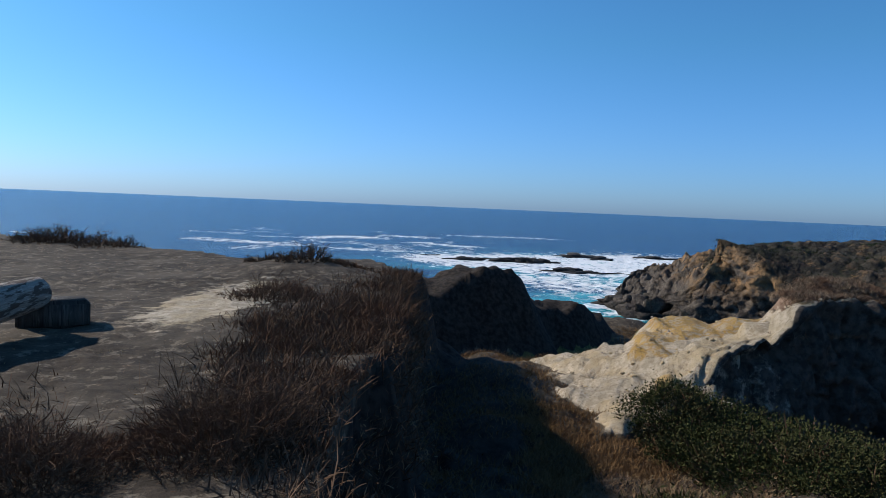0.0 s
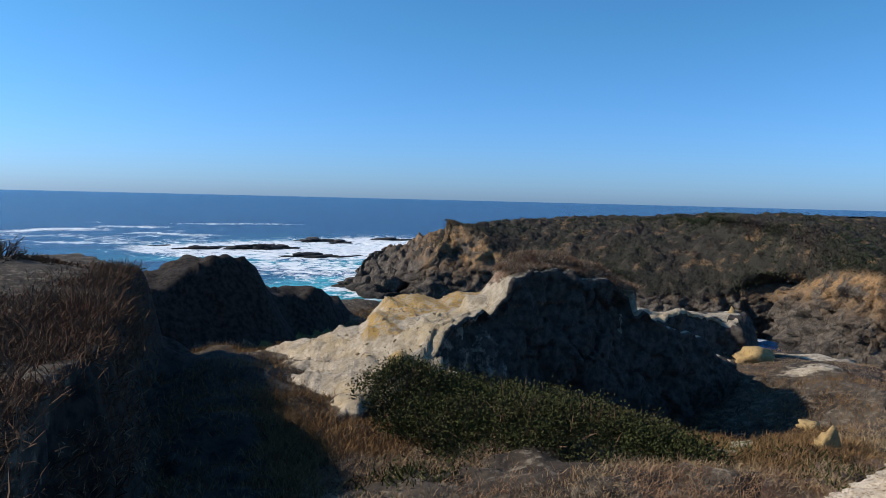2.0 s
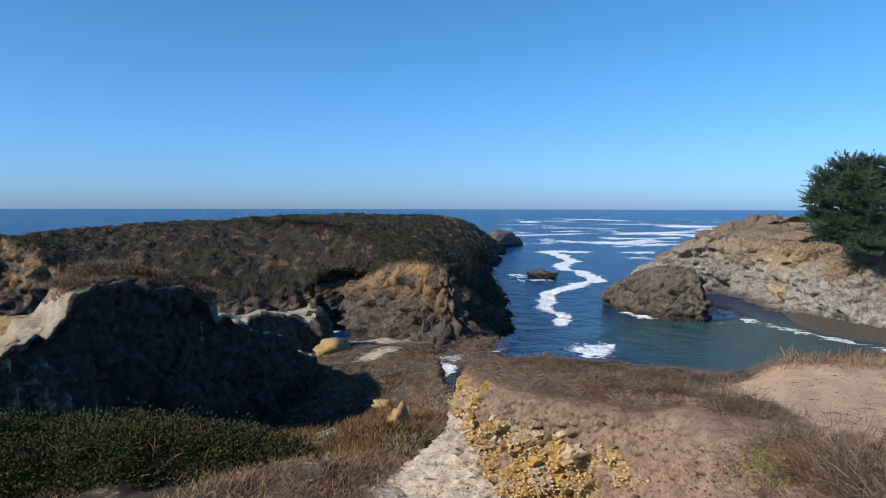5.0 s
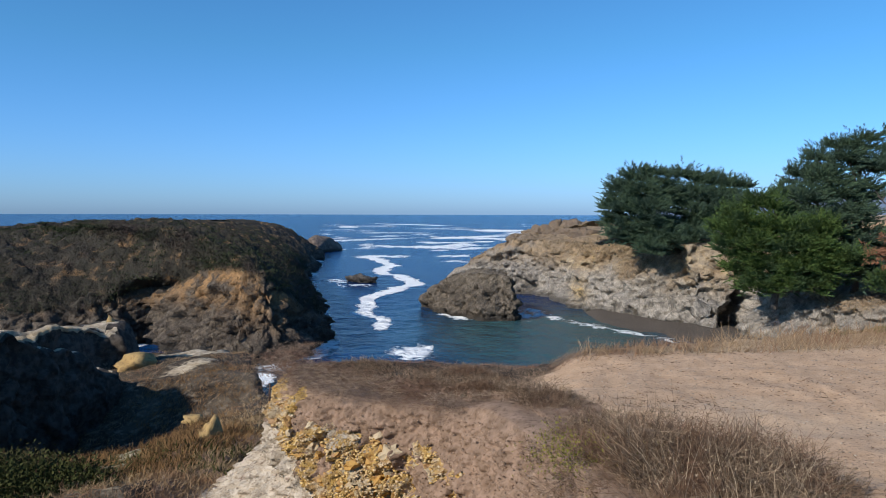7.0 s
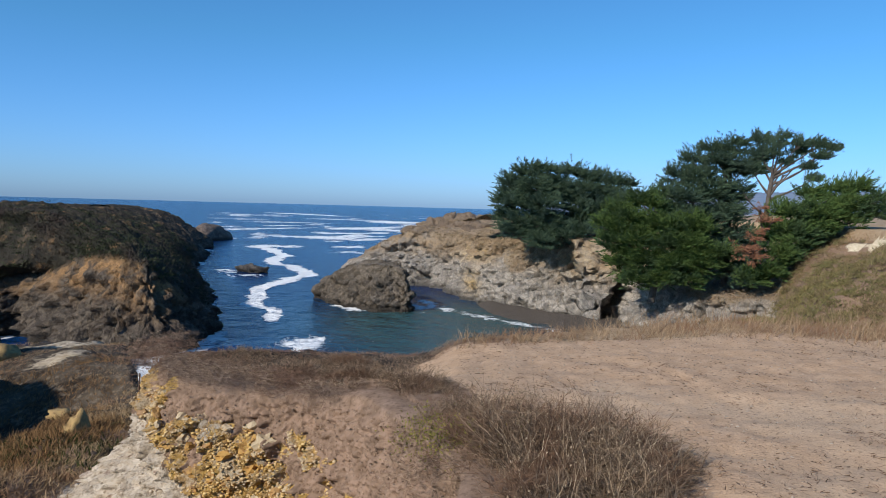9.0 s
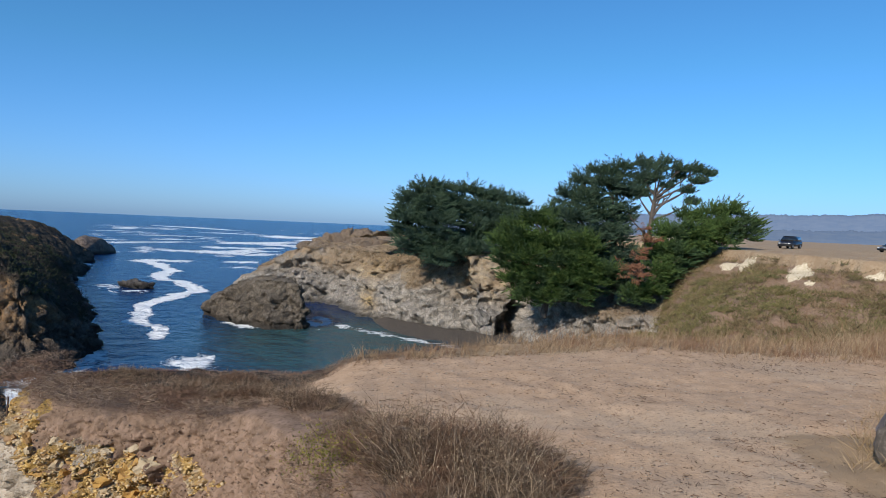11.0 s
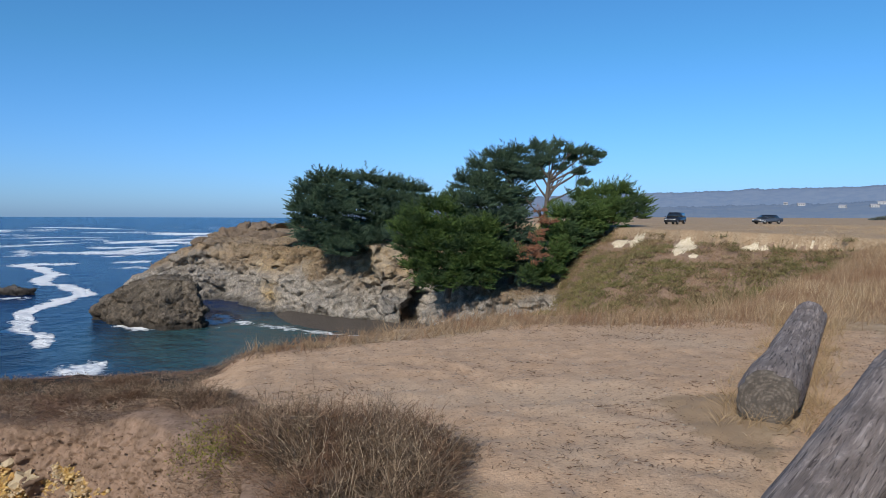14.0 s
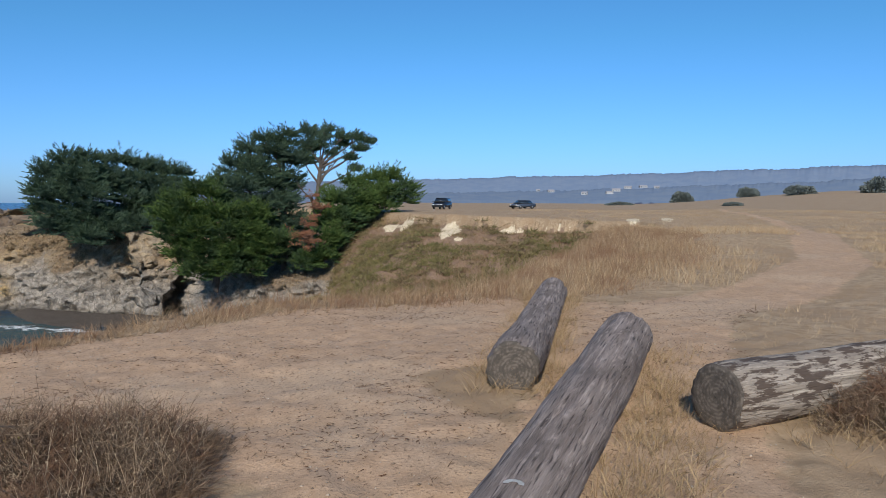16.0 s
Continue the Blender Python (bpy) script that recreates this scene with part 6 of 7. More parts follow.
MAT_CHALK = speckled("pale_clay_stone", (0.33, 0.27, 0.21), (0.42, 0.35, 0.28), (0.28, 0.22, 0.165))
MAT_UMBER = speckled("umber_soil_clod", (0.17, 0.11, 0.07), (0.25, 0.17, 0.115), (0.14, 0.09, 0.06))
MAT_SANDSTONE = speckled("tan_sandstone", (0.4, 0.3, 0.17), (0.48, 0.36, 0.2), (0.34, 0.27, 0.19))


def stones_on(parent_name, label, category, spots, kinds, sizes, seed, kind="", sub=1):
    """Stones as parts of one bank: they share a few meshes."""
    r = random.Random(seed)
    home = tagged(new(parent_name), label, category, kind=kind)
    shapes = {}
    for (x, y, z), which in zip(spots, kinds):
        key = (which.name, r.randrange(5))
        if key not in shapes:
            shapes[key] = stone_mesh(len(shapes) * 7 + seed, sub=sub)
            shapes[key].materials.append(which)
        ob = new("stone", shapes[key])
        s = r.uniform(*sizes) * (1.6 if r.random() < 0.12 else 1)
        ob.matrix_world = pose(x, y, z, r.uniform(-40, 40), r.uniform(-40, 40), r.uniform(0, 360)) @ Matrix.Diagonal((s * r.uniform(0.8, 1.4), s * r.uniform(0.8, 1.3), s, 1))
        ob.parent = home
    return home


SURFACES = ("yellow", "white", "brown", "dirt", "sand", "green", "straw", "dark", "wall")


def bank(name, rim, top, away, drops, off_of, push_of, masks_of, label):
    """A steep broken bank hung from a rim: rows of points at growing drops, pushed in and out."""
    verts, masks = [], {k: [] for k in SURFACES}
    for drop in drops:
        p = rim + away * off_of(drop)
        z = top - drop
        p = p + away * push_of(p, z, drop)[:, None]
        verts.append(np.column_stack([p, z]))
        got = masks_of(p, z, drop)
        for k in SURFACES:
            masks[k].append(np.broadcast_to(got.get(k, 0.0), len(rim)))
    ob = mesh_from(name, np.vstack(verts), grid_faces(len(drops), len(rim))[:, ::-1], MAT_GROUND, False)
    for k, v in masks.items():
        add_mask(ob, k, np.concatenate(v))
    return tagged(ob, label, "bank", kind="structure")


def rim_normals(rim, sign, ease):
    t = np.gradient(rim, axis=0)
    t /= np.linalg.norm(t, axis=1)[:, None]
    n = np.column_stack([-t[:, 1], t[:, 0]]) * sign
    kk = np.ones(2 * ease + 1) / (2 * ease + 1)
    n = np.stack([np.convolve(np.pad(n[:, i], ease, "edge"), kk, "valid") for i in (0, 1)], -1)
    return n / np.linalg.norm(n, axis=1)[:, None]


def bluff_face():
    """The broken yellow bank under the rim: brown soil above, ochre lumps below, pale clay at one end."""
    rim = resample([(x, y, 0, 0) for x, y in BANK_RIM], 0.014, False)[:, :2]
    away = rim_normals(rim, 1, 18)
    az = np.degrees(np.arctan2(-rim[:, 0], rim[:, 1]))
    inner = rim - away * 0.75
    top = height(inner[:, 0], inner[:, 1])
    top = np.convolve(np.pad(top, 12, "edge"), np.ones(25) / 25, "valid")
    drops = np.concatenate([[0.09, -0.012, -0.014, -0.01, 0.005], np.arange(0.02, 1.5, 0.014), np.arange(1.5, 2.6, 0.05), [3.4]])
    offs = dict(zip(drops[:5], (-0.75, -0.6, -0.35, -0.12, -0.02)))
    starts = np.interp(az, (16, 20, 24, 28, 32, 36, 40), (1.15, 0.85, 0.5, 0.3, 0.15, 0.08, 0.08))
    talus = np.interp(az, (28, 33, 38), (1.2, 1.0, 0.8))[:, None]

    def lumps(p, z, drop):
        """Where the hard ochre nodules break out of the soil."""
        n = fbm(p[:, 0] * 2.2, p[:, 1] * 2.2, z * 2.0, 4, 78)
        return smooth(-0.06, 0.1, drop - starts + 0.28 * n) * smooth(-0.12, 0.08, fbm(p[:, 0] * 3.4, p[:, 1] * 3.4, z * 2.8, 4, 76) + 0.1 + 0.25 * smooth(29, 33, az))

    def nodules(p, z):
        wx, wy, wz = (0.09 * fbm(p[:, 0] * 5, p[:, 1] * 5, z * 5, 3, 84 + i) for i in range(3))
        x, y, z = p[:, 0] + wx, p[:, 1] + wy, z + wz
        return cells(x * 6.5, y * 6.5, z * 8, 71), cells(x * 15, y * 15, z * 18, 75)

    def clay(p, drop):
        return smooth(-0.05, 0.12, drop - 0.36 - 0.17 * np.maximum(0, 37.6 - az) + 0.12 * fbm(p[:, 0] * 3, p[:, 1] * 3, drop * 3, 3, 82)) * smooth(31.5, 33, az)

    def push(p, z, drop):
        if drop < 0.015:
            return np.zeros(len(p))
        (v1, e1, dome), (v2, e2, nub) = nodules(p, z)
        k = lumps(p, z, drop) * smooth(0, 0.12, drop) * (1 - 0.6 * clay(p, drop)) * (1 - 0.5 * smooth(1.2, 1.7, drop))
        rill = ridged(p[:, 0] * 2.6, p[:, 1] * 2.6, z * 0.6, 3, 79) - 0.5
        soil = 0.1 * fbm(p[:, 0] * 1.2, p[:, 1] * 1.2, z, 3, 77) + 0.045 * rill + 0.06 * fbm(p[:, 0] * 7, p[:, 1] * 7, z * 6, 4, 80) + 0.05 * (cells(p[:, 0] * 22, p[:, 1] * 22, z * 22, 81)[2] - 0.5)
        billow = np.abs(fbm(p[:, 0] * 4.5, p[:, 1] * 4.5, z * 5.5, 4, 85))
        rock = 0.15 * (v1 - 0.15) * dome - 0.05 * smooth(0.1, 0.0, e1) + 0.07 * v2 * nub - 0.03 * smooth(0.1, 0.0, e2) + 0.1 * billow + 0.12 * fbm(p[:, 0] * 2.2, p[:, 1] * 2.2, z * 3.0, 3, 83) + 0.03 * fbm(p[:, 0] * 22, p[:, 1] * 22, z * 22, 2, 86)
        return smooth(0.0, 0.15, drop) * soil + k * (0.03 + 0.55 * rock) + 1.2 * clay(p, drop) * (0.07 * (v1 - 0.4) + 0.03 * (v2 - 0.5) - 0.03 * smooth(0.12, 0, e1) + 0.05 * billow)

    def masks(p, z, drop):
        (v1, e1, dome), (v2, e2, nub) = nodules(p, z)
        k, c = lumps(p, z, drop), clay(p, drop)
        yel = k * (0.5 + 0.4 * (v1 > 0.25) + 0.25 * (v2 > 0.5)) * (1 - c)
        cream = 0.75 * k * np.exp(-((az - 34.0) / 1.6) ** 2 - ((drop - 0.28) / 0.22) ** 2) * (0.4 + 0.7 * (v2 > 0.35))
        return dict(yellow=yel, white=np.maximum(cream, c * (0.75 + 0.35 * fbm(p[:, 0] * 6, p[:, 1] * 6, z * 6, 4, 87))), brown=0.9)

    bank("bluff_bank", rim, top, away, drops, lambda q: offs[q] if q in offs else 0.3 * np.minimum(q, talus) + 0.95 * np.maximum(0, q - talus), push, masks, "crumbling bank of ochre sandstone, brown soil and pale clay")
    # hard nodules, clods and clay lumps standing out of the face
    rng = np.random.default_rng(61)
    me = bpy.data.objects["bluff_bank"].data
    co = np.empty(len(me.vertices) * 3, np.float32)
    me.vertices.foreach_get("co", co)
    co = co.reshape(len(drops), len(rim), 3)
    got = {}
    for key in ("yellow", "white"):
        got[key] = np.empty(len(me.vertices), np.float32)
        me.attributes[key].data.foreach_get("value", got[key])
        got[key] = got[key].reshape(co.shape[:2])
    deep = drops[:, None] * np.ones(len(rim))
    below = (deep > 0.1) & (deep < 1.7)
    ochre, chalk = below & (got["yellow"] > 0.45) & (got["white"] < 0.5), below & (got["white"] > 0.5)
    soil = below & ~ochre & ~chalk
    out = np.column_stack([away, np.full(len(away), 0.15)])[None] * np.ones((len(drops), 1, 1))

    def pick(where, n, sink):
        i = rng.choice(np.flatnonzero(where.ravel()), n)
        return co.reshape(-1, 3)[i] - out.reshape(-1, 3)[i] * sink + rng.normal(0, 0.012, (n, 3))

    near = ochre & (deep < 1.3)
    stones_on("bluff_stones", "ochre and cream sandstone nodules set in the crumbling bank", "stones", pick(near, 280, 0.03).tolist(),
              [MAT_CREAM if v < 0.4 else MAT_OCHRE for v in rng.random(280)], (0.06, 0.15), 63, sub=2)
    for name, where, n, sizes, mat, label in (("ochre_crumbs", ochre, 8000, (0.008, 0.038), MAT_OCHRE_CRUMB, "small ochre sandstone crumbs on the bank"),
                                              ("soil_clods", soil, 5200, (0.006, 0.022), MAT_CLOD, "brown soil clods on the bank"), ("clay_lumps", chalk, 500, (0.01, 0.045), MAT_CLAY, "pale clay lumps on the bank")):
        at = pick(where, n, 0.004)
        ball = np.array([v.co[:] for v in stone_mesh(5).vertices])
        tri = np.array([p.vertices[:] for p in stone_mesh(5).polygons])
        size = rng.uniform(*sizes, (n, 1, 1)) * rng.uniform(0.65, 1.35, (n, len(ball), 1)) * rng.uniform(0.7, 1.3, (n, 1, 3))
        stuff(name, ((at[:, None] + ball[None] * size).reshape(-1, 3), (np.arange(n)[:, None, None] * len(ball) + tri[None]).reshape(-1, 3)), mat, label, "stones")


def rock_faces():
    """The gully walls below the sandstone block and along the spur, their shade put into a dark colour."""
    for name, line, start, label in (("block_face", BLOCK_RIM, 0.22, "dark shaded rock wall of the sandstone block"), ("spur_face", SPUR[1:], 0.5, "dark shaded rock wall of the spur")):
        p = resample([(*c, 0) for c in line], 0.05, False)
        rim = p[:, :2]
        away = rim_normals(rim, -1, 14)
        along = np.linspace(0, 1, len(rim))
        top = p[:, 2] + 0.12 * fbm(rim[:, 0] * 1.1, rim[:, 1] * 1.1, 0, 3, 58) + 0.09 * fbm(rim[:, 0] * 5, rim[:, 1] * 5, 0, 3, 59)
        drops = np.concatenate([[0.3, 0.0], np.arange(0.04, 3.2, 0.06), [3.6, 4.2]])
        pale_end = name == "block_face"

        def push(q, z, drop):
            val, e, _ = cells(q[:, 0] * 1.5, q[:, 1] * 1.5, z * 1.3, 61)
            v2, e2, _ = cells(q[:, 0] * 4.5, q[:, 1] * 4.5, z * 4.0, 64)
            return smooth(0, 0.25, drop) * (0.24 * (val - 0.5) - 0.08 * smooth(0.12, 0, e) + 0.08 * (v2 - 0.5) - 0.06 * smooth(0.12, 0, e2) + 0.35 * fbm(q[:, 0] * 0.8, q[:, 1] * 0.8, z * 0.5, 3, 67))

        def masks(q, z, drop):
            # the block's one end is paler, for light bounced onto it
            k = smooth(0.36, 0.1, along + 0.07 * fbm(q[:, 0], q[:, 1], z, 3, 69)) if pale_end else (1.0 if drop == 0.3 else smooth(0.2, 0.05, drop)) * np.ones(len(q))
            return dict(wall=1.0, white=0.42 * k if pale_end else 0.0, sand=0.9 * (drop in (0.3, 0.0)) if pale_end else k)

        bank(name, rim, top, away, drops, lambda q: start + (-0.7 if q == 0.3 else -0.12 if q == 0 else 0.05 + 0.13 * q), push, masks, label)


def scree(name, label, box, keep, n, most, mats, sizes, seed):
    rng = np.random.default_rng(seed)
    at = scatter(rng, n, box, keep)[:most]
    return stones_on(name, label, "stones", (at + (0, 0, 0.02)).tolist(), [mats[k] for k in rng.integers(0, len(mats), len(at))], sizes, seed)


bluff_face()
rock_faces()
scree("clay_scree", "pale stones scattered below the yellow bluff", (-8, -3.5, 4, 8.5), lambda x, y, z, d, az, m: np.where((z < 13.7) & (m["white"] > 0.45), 0.8, 0), 9000, 160, (MAT_CHALK, MAT_CHALK, MAT_UMBER), (0.02, 0.07), 81)
scree("slope_scree", "pale stones and crumbs on the sandy gully slope", (-19, -9, 0.5, 7), lambda x, y, z, d, az, m: np.where(m["sand"] > 0.5, 0.8, 0), 9000, 180, (MAT_CHALK, MAT_SANDSTONE, MAT_SANDSTONE), (0.03, 0.1), 83)
MAT_OUTCROP = speckled("sandstone_outcrop", (0.36, 0.25, 0.11), (0.32, 0.21, 0.09), (0.22, 0.15, 0.08))
for a, d, z, sx, sy, sz, lab in ((50.0, 23.6, 11.75, 0.36, 0.5, 0.9, "tan sandstone pillar at the end of the spur"), (48.6, 22.4, 11.45, 0.55, 0.5, 0.42, "pale sandstone boulder below the spur"), (49.2, 21.6, 11.0, 0.5, 0.5, 0.4, "pale sandstone boulder below the spur"),
                                 (43.6, 11.2, 12.45, 0.14, 0.18, 0.42, "yellow sandstone knob in the gully bank"), (44.8, 14.6, 11.95, 0.24, 0.18, 0.1, "yellow sandstone knob in the gully bank"), (79.6, 13.2, 12.55, 0.22, 0.2, 0.16, "tan sandstone boulder on the slope"), (76.0, 12.6, 13.1, 0.2, 0.18, 0.14, "tan sandstone boulder on the slope")):
    tagged(build_rock("sandstone_rock", *pol(a, d), z, sx, sy, sz, MAT_OUTCROP, int(a * 10), lab, sub=3, sharp=0.5), group="sandstone rocks in the gully")


def pebbles():
    rng = np.random.default_rng(91)
    at = scatter(rng, 9000, (-2.5, 7, 2, 10), lambda x, y, z, d, az, m: np.where((z > 14.2) & (m["dirt"] > 0.4), 0.5, 0))
    n = len(at)
    oct_v = np.array([(1, 0, 0), (-1, 0, 0), (0, 1, 0), (0, -1, 0), (0, 0, 0.7), (0, 0, -0.7)])
    oct_f = np.array([(0, 2, 4), (2, 1, 4), (1, 3, 4), (3, 0, 4), (2, 0, 5), (1, 2, 5), (3, 1, 5), (0, 3, 5)])
    s = rng.uniform(0.003, 0.014, (n, 1, 1)) * rng.uniform(0.7, 1.3, (n, 6, 3))
    v = at[:, None] + (0, 0, 0.022) + oct_v[None] * s
    f = np.arange(n)[:, None, None] * 6 + oct_f[None]
    stuff("pebbles", (v.reshape(-1, 3), f.reshape(-1, 3)), plant_material("pebble_stone", (0.14, 0.1, 0.07), (0.44, 0.36, 0.28)), "small grey pebbles strewn on the dirt", "pebbles")


pebbles()


def litter():
    rng = np.random.default_rng(95)
    at = scatter(rng, 17000, (-2.6, 8, 1.5, 10.5), lambda x, y, z, d, az, m: np.where((z > 14.1) & (m["dirt"] > 0.3), 0.12 + 0.6 * smooth(0.5, 0.7, vnoise(x * 1.1, y * 1.1, 0, 43)), 0))
    n = len(at) * 2
    base = np.repeat(at, 2, 0) + np.column_stack([rng.normal(0, 0.03, (n, 2)), np.full(n, 0.026)])
    stuff("twig_litter", blades(base, np.column_stack([rng.normal(0, 1, (n, 2)), np.abs(rng.normal(0, 0.12, n))]), rng.uniform(0.015, 0.07, n), 0.0028, 0.05, rng, far=True), MAT_SHADE_TWIG, "dark broken twigs strewn over the dirt", "litter")


litter()

# thin rusty rod leaning in the bluff foot
rod_v, rod_f = tube([(-5.55, 6.6, 12.7), (-5.5, 6.6, 13.2), (-5.42, 6.58, 13.75), (-5.38, 6.55, 14.0)], (0.012, 0.011, 0.01, 0.008), 6)
tagged(mesh_from("metal_rod", rod_v, rod_f, plain_material("rust", (0.1, 0.06, 0.04), 0.8)), "thin dark rusty rod standing at the bluff foot", "rod")

# dark block under the left log
bm = bmesh.new()
bmesh.ops.create_cube(bm, size=1.0, matrix=Matrix.Diagonal((0.75, 0.5, 0.32, 1)))
bmesh.ops.bevel(bm, geom=bm.edges[:], offset=0.04, segments=2, affect="EDGES")
block_ob = part("wooden_block", bm, wood_material("dark_timber", (0.05, 0.042, 0.036), (0.1, 0.085, 0.07), (0.02, 0.016, 0.013)), None)
block_ob.matrix_world = pose(*pol(123.3, 9.4), 14.55, 0, 0, 124)
tagged(block_ob, "dark weathered timber block under the pale log", "timber")

# white painted mark on the long log
bm = bmesh.new()
for k in range(9):
    a = radians(-60 + k * 26)
    for s in (0.02, 0.048):
        bm.verts.new((s * math.cos(a), s * 0.8 * math.sin(a), 0))
bm.verts.ensure_lookup_table()
for k in range(8):
    bm.faces.new([bm.verts[2 * k], bm.verts[2 * k + 1], bm.verts[2 * k + 3], bm.verts[2 * k + 2]])
bmesh.ops.solidify(bm, geom=bm.faces[:], thickness=0.004)
mark = part("white_mark", bm, plain_material("white_paint", (0.75, 0.75, 0.72), 0.7), marked, "white painted curl", smooth_faces=False)
mark.matrix_parent_inverse = marked.matrix_world.inverted()
mark.matrix_world = Matrix.Translation((1.366, 2.635, 14.774)) @ pose(0, 0, 0, 5, 4, 20)


# ---- cars ----
def car(name, at, turn, length, width, h, belt, roof, paint, label, glassy, suv):
    """A parked car: body, glass, lamps, and wheels with tyre and rim."""
    ob = new(name)
    hl, hw = length / 2, width / 2
    side = [(-hl, 0.35), (-hl, belt * 0.95), (-hl + 0.12, belt), (hl - 1.15, belt), (hl - 0.1, belt * 0.82), (hl, belt * 0.7), (hl, 0.32)] if suv else \
           [(-hl, 0.35), (-hl, belt * 0.9), (-hl + 0.1, belt), (hl - 1.3, belt * 0.97), (hl - 0.15, belt * 0.78), (hl, belt * 0.62), (hl, 0.28)]

    def slab(profile, half_bottom, half_top, z0, z1):
        b = bmesh.new()
        rings = []
        for s in (-1, 1):
            rings.append([b.verts.new((x, s * (half_bottom + (half_top - half_bottom) * (z - z0) / max(z1 - z0, 0.01)), z)) for x, z in profile])
        b.faces.new(rings[0])
        b.faces.new(rings[1][::-1])
        n = len(profile)
        for k in range(n):
            b.faces.new([rings[0][k], rings[0][(k + 1) % n], rings[1][(k + 1) % n], rings[1][k]][::-1])
        bmesh.ops.recalc_face_normals(b, faces=b.faces[:])
        bmesh.ops.bevel(b, geom=b.edges[:], offset=0.04, segments=2, affect="EDGES")
        return b

    body = part("body", slab(side, hw, hw * 0.97, 0.3, belt), paint, ob)
    cabin = [(-hl + 0.15, belt - 0.03), (-hl + 0.3, h - 0.06), (roof, h), (roof + (0.75 if suv else 0.95), belt - 0.03)] if suv else \
            [(-hl + 0.55, belt - 0.03), (-hl + 1.25, h - 0.03), (roof, h), (roof + 0.95, belt - 0.05)]
    part("cabin", slab(cabin, hw * 0.93, hw * 0.8, belt, h), glassy, ob, "dark window glass")
    top = [(p[0], p[1]) for p in cabin[1:3]]
    part("roof", slab([(top[0][0] - 0.03, top[0][1] - 0.04), (top[0][0], top[0][1] + 0.025), (top[1][0], top[1][1] + 0.025), (top[1][0] + 0.05, top[1][1] - 0.04)], hw * 0.82, hw * 0.8, belt, h), paint, ob)
    for s in (-1, 1):
        for x in (-hl * 0.62, hl * 0.64):
            b = bmesh.new()
            bmesh.ops.create_cone(b, cap_ends=True, segments=20, radius1=0.36, radius2=0.36, depth=0.24)
            bmesh.ops.bevel(b, geom=[e for e in b.edges if len(e.link_faces) == 2 and e.calc_face_angle(0) > 1], offset=0.04, segments=2, affect="EDGES")
            w = part("wheel", b, MAT_TYRE, ob, "black rubber tyre")
            w.matrix_local = pose(x, s * (hw - 0.1), 0.36, 90)
            b = bmesh.new()
            bmesh.ops.create_cone(b, cap_ends=True, segments=14, radius1=0.21, radius2=0.17, depth=0.26)
            part("rim", b, MAT_RIM, w, "grey metal rim")
        for x, mat, nm, z in ((hl - 0.04, MAT_LAMP, "headlight", belt * 0.68), (-hl + 0.03, MAT_REDLAMP, "tail_light", belt * 0.75)):
            b = bmesh.new()
            bmesh.ops.create_cube(b, size=1, matrix=Matrix.Diagonal((0.1, 0.3, 0.15, 1)))
            bmesh.ops.bevel(b, geom=b.edges[:], offset=0.02, segments=1, affect="EDGES")
            part(nm, b, mat, ob).matrix_local = pose(x, s * hw * 0.72, z)
        b = bmesh.new()
        bmesh.ops.create_cube(b, size=1, matrix=Matrix.Diagonal((0.12, 0.2, 0.13, 1)))
        part("wing_mirror", b, paint, ob).matrix_local = pose(roof + 0.6, s * (hw + 0.08), belt + 0.08)
    b = bmesh.new()
    bmesh.ops.create_cube(b, size=1, matrix=Matrix.Diagonal((0.08, width * 0.95, 0.2, 1)))
    part("bumper", b, MAT_TYRE, ob, "dark bumper").matrix_local = pose(hl, 0, 0.45)
    b = bmesh.new()
    bmesh.ops.create_cube(b, size=1, matrix=Matrix.Diagonal((0.05, width * 0.5, 0.16, 1)))
    part("grille", b, MAT_RIM, ob, "grey metal grille").matrix_local = pose(hl - 0.01, 0, belt * 0.68)
    ob.matrix_world = pose(*at, 0, 0, turn)
    return tagged(ob, label, "car")


MAT_TYRE = plain_material("tyre_rubber", (0.02, 0.02, 0.02), 0.9)
MAT_RIM = plain_material("wheel_metal", (0.4, 0.4, 0.42), 0.35, 0.5, 0.9)
MAT_LAMP = plain_material("lamp_glass", (0.75, 0.77, 0.78), 0.1, 0.8)
MAT_REDLAMP = plain_material("red_lamp_glass", (0.35, 0.02, 0.02), 0.2, 0.6)
MAT_CARGLASS = plain_material("car_window", (0.015, 0.018, 0.022), 0.06, 0.9)
gx, gy = pol(-17.2, 115)
car("suv", (gx, gy, float(height(gx, gy)[0]) - 0.03), 233, 4.5, 1.85, 1.78, 1.1, 0.75, plain_material("black_car_paint", (0.018, 0.02, 0.026), 0.25, 0.6), "black off-road car parked on the coastal plain", MAT_CARGLASS, True)
gx, gy = pol(-23.6, 120)
car("sedan", (gx, gy, float(height(gx, gy)[0]) - 0.03), 205, 4.6, 1.78, 1.42, 0.92, 0.5, plain_material("slate_blue_car_paint", (0.06, 0.075, 0.1), 0.3, 0.6), "slate-blue saloon car parked on the coastal plain", MAT_CARGLASS, False)


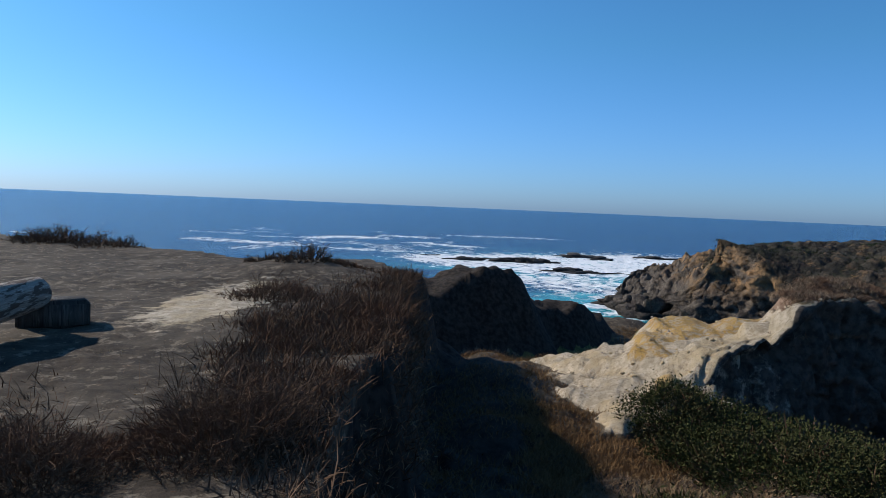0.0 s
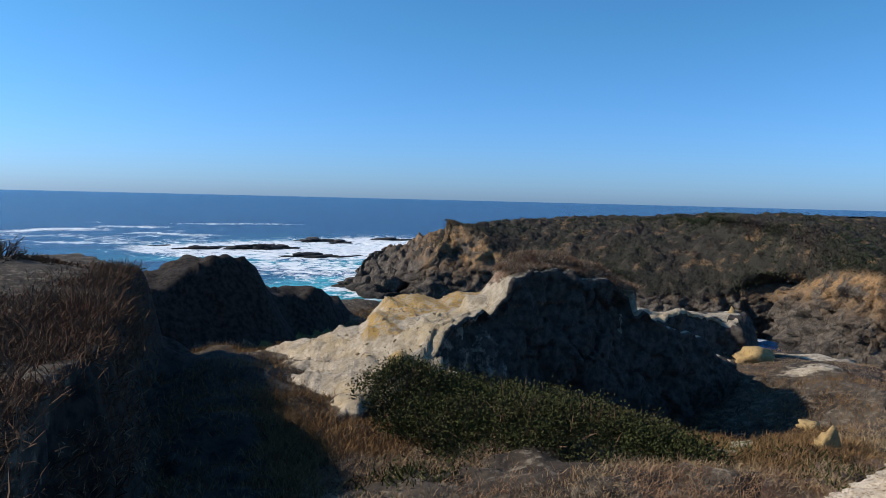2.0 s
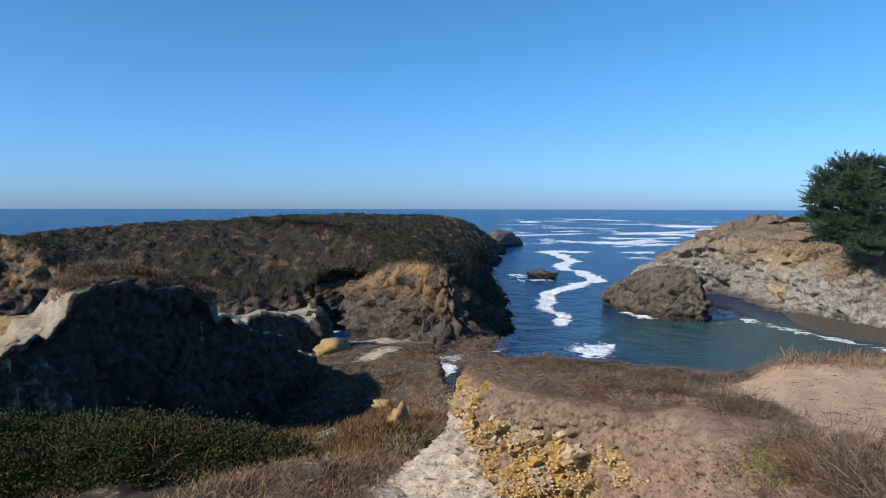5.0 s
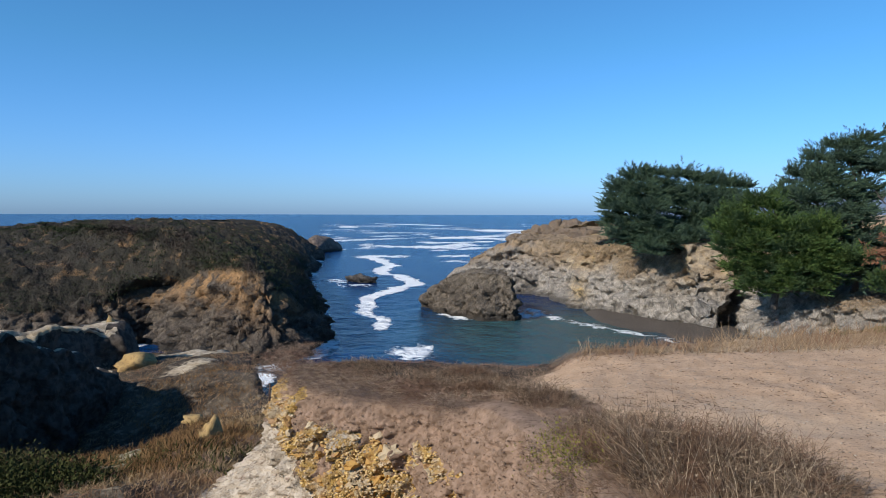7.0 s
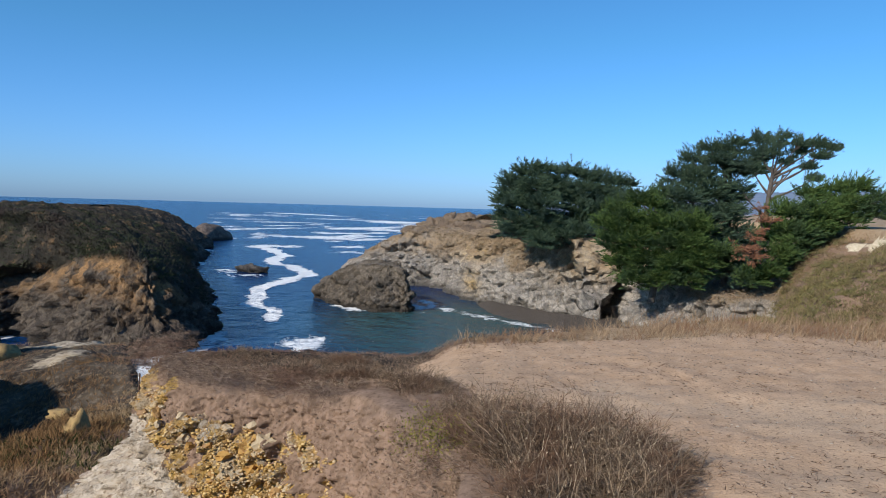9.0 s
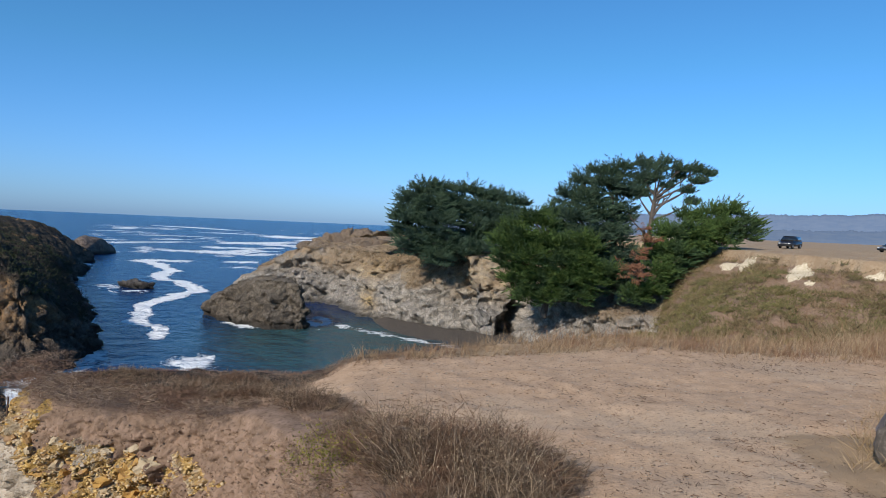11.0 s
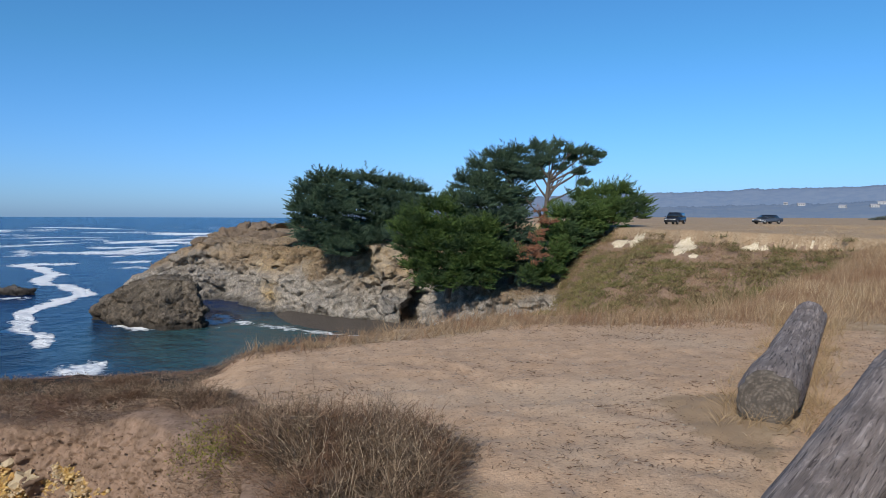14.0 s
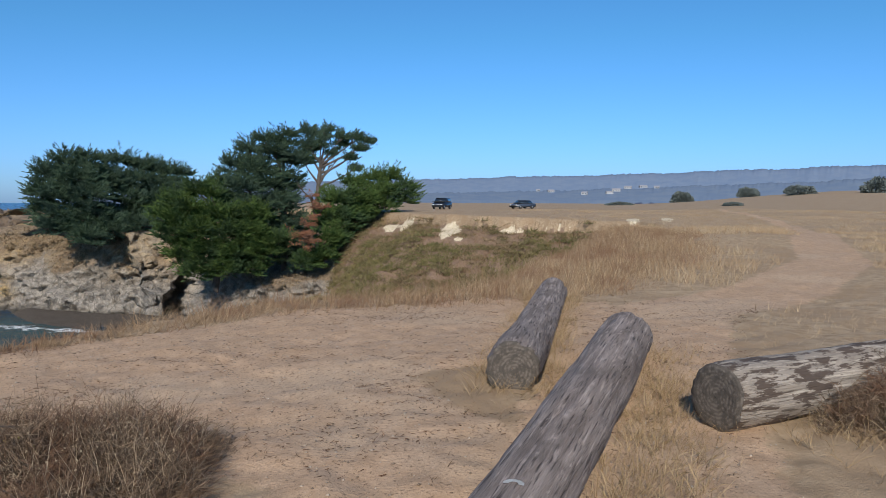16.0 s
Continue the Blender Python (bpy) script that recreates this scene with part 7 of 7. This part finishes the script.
# ---- distance ----
def far_ridge(name, d, rows, material, seed, bumps, label):
    """A far wooded ridge with an uneven skyline."""
    az = np.arange(-75, 11, 0.06)
    el = np.interp(az, [r[0] for r in rows][::-1], [r[1] for r in rows][::-1])
    top = EYE + d * np.tan(np.radians(el)) + bumps * 0.8 * fbm(az * 0.4, 0, seed, 3, seed)
    skyline = bumps * (0.6 * fbm(az * 3.1, 0, seed, 4, seed) + 0.5 * fbm(az * 11, 0, seed, 3, seed + 2))
    vs = []
    for k in range(9):
        u = k / 8
        dd = d * (0.86 + 0.14 * u)
        z = 8 + (top - 8) * u ** 0.8 + skyline * u ** 8 + bumps * 0.4 * fbm(az * 3, u * 6, seed, 3, seed + 5) * (u > 0) * (u < 1)
        vs.append(np.column_stack([-dd * np.sin(np.radians(az)), dd * np.cos(np.radians(az)), z]))
    dd = d * 1.15
    vs.append(np.column_stack([-dd * np.sin(np.radians(az)), dd * np.cos(np.radians(az)), np.full(len(az), 5.0)]))
    return tagged(mesh_from(name, np.vstack(vs), grid_faces(10, len(az))[:, ::-1], material), label, "hills", kind="structure")


# distance haze is mixed into the woods' blue-grey base colours
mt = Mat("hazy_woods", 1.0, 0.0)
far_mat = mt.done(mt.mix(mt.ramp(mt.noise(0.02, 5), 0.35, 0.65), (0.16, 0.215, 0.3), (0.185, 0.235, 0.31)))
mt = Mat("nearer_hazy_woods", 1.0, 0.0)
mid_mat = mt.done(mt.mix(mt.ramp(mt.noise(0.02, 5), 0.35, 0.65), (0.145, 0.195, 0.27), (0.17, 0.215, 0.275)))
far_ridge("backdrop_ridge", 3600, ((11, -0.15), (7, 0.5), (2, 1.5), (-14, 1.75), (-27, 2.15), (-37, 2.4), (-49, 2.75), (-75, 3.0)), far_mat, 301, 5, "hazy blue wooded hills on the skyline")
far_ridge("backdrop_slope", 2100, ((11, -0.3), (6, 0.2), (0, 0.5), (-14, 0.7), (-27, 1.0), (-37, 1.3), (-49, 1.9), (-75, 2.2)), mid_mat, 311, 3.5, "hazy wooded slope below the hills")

MAT_HOUSE = plain_material("white_siding", (0.42, 0.44, 0.46), 0.8, 0.2, scale=0.3)
MAT_ROOF = plain_material("grey_roof", (0.3, 0.3, 0.32), 0.8, 0.2, scale=0.3)
MAT_PANE = plain_material("dark_pane", (0.05, 0.06, 0.08), 0.2, 0.5)


def house(az, el, d, w, h, turn):
    c = spot3(az, el, d)
    ob = new("house")
    b = bmesh.new()
    bmesh.ops.create_cube(b, size=1, matrix=Matrix.Translation((0, 0, h / 2)) @ Matrix.Diagonal((w, 10, h, 1)))
    part("wall", b, MAT_HOUSE, ob, smooth_faces=False)
    b = bmesh.new()
    v = [b.verts.new(p) for p in ((-w / 2 - 0.6, -5.6, h), (w / 2 + 0.6, -5.6, h), (w / 2 + 0.6, 5.6, h), (-w / 2 - 0.6, 5.6, h), (-w / 2 - 0.6, 0, h + 3.2), (w / 2 + 0.6, 0, h + 3.2))]
    for f in ((0, 1, 5, 4), (2, 3, 4, 5), (0, 4, 3), (1, 2, 5), (3, 2, 1, 0)):
        b.faces.new([v[k] for k in f])
    part("roof", b, MAT_ROOF, ob, smooth_faces=False)
    for k in range(3):
        b = bmesh.new()
        bmesh.ops.create_cube(b, size=1, matrix=Matrix.Translation(((k - 1) * w * 0.3, -5.05, h * 0.55)) @ Matrix.Diagonal((1.8, 0.2, 1.8, 1)))
        part("window", b, MAT_PANE, ob, smooth_faces=False)
    ob.matrix_world = pose(c[0], c[1], c[2] - h, 0, 0, az + turn)
    return tagged(ob, "small white house on the far wooded slope", "house", "houses on the far slope")


for az, el, w, h, turn in ((-25.7, 0.95, 20, 5, 10), (-28.3, 0.8, 18, 6, -20), (-30.2, 0.85, 22, 6, 15), (-30.7, 1.05, 26, 6, 0), (-31.6, 1.25, 22, 5, -10), (-32.7, 1.3, 24, 4, 20), (-33.7, 1.25, 16, 4, 0), (-24.7, 1.0, 12, 4, 0)):
    house(az, el, 1780, w * 0.75, h * 0.75, turn)


def far_clump(az, d, w, h, seed):
    """A dark round bush or grove on the plain."""
    r = np.random.default_rng(seed)
    x, y = pol(az, d)
    z = float(height(x, y)[0])
    n = 2600
    u = r.normal(size=(n, 3))
    u /= np.linalg.norm(u, axis=1)[:, None]
    u[:, 2] = np.abs(u[:, 2])
    k = (0.75 + 0.5 * vnoise(u[:, 0] * 3 + seed, u[:, 1] * 3, u[:, 2] * 3, seed))[:, None]
    ob = new("grove")
    mesh_from("crown", *blades(u * k * (w, w * 0.6, h) * r.uniform(0.7, 1, (n, 1)), u + r.normal(0, 0.5, (n, 3)), h * 0.22, h * 0.07, 0.0, r), MAT_FARLEAF, False, ob)
    mesh_from("trunk", *tube([(0, 0, -0.5), (0.1, 0, h * 0.4), (0, 0.1, h * 0.8)], (0.4, 0.3, 0.1)), MAT_TRUNK, parent=ob)
    ob.location = (x, y, z)
    return tagged(ob, "dark green grove standing on the plain", "tree", "groves on the far plain")


# leaf tints lightened and greyed to carry the haze of distance
MAT_FARLEAF = plant_material("haze_greyed_leaves", (0.09, 0.11, 0.105), (0.14, 0.16, 0.145))
for i, (az, d, w, h) in enumerate(((-35.6, 430, 6.5, 5.2), (-40.2, 410, 6, 4.6), (-43.6, 340, 7.5, 3.6), (-48.6, 340, 9, 5.0), (-31.0, 330, 7, 1.6), (-39.2, 200, 3.2, 1.0))):
    far_clump(az, d, w, h, 400 + i)
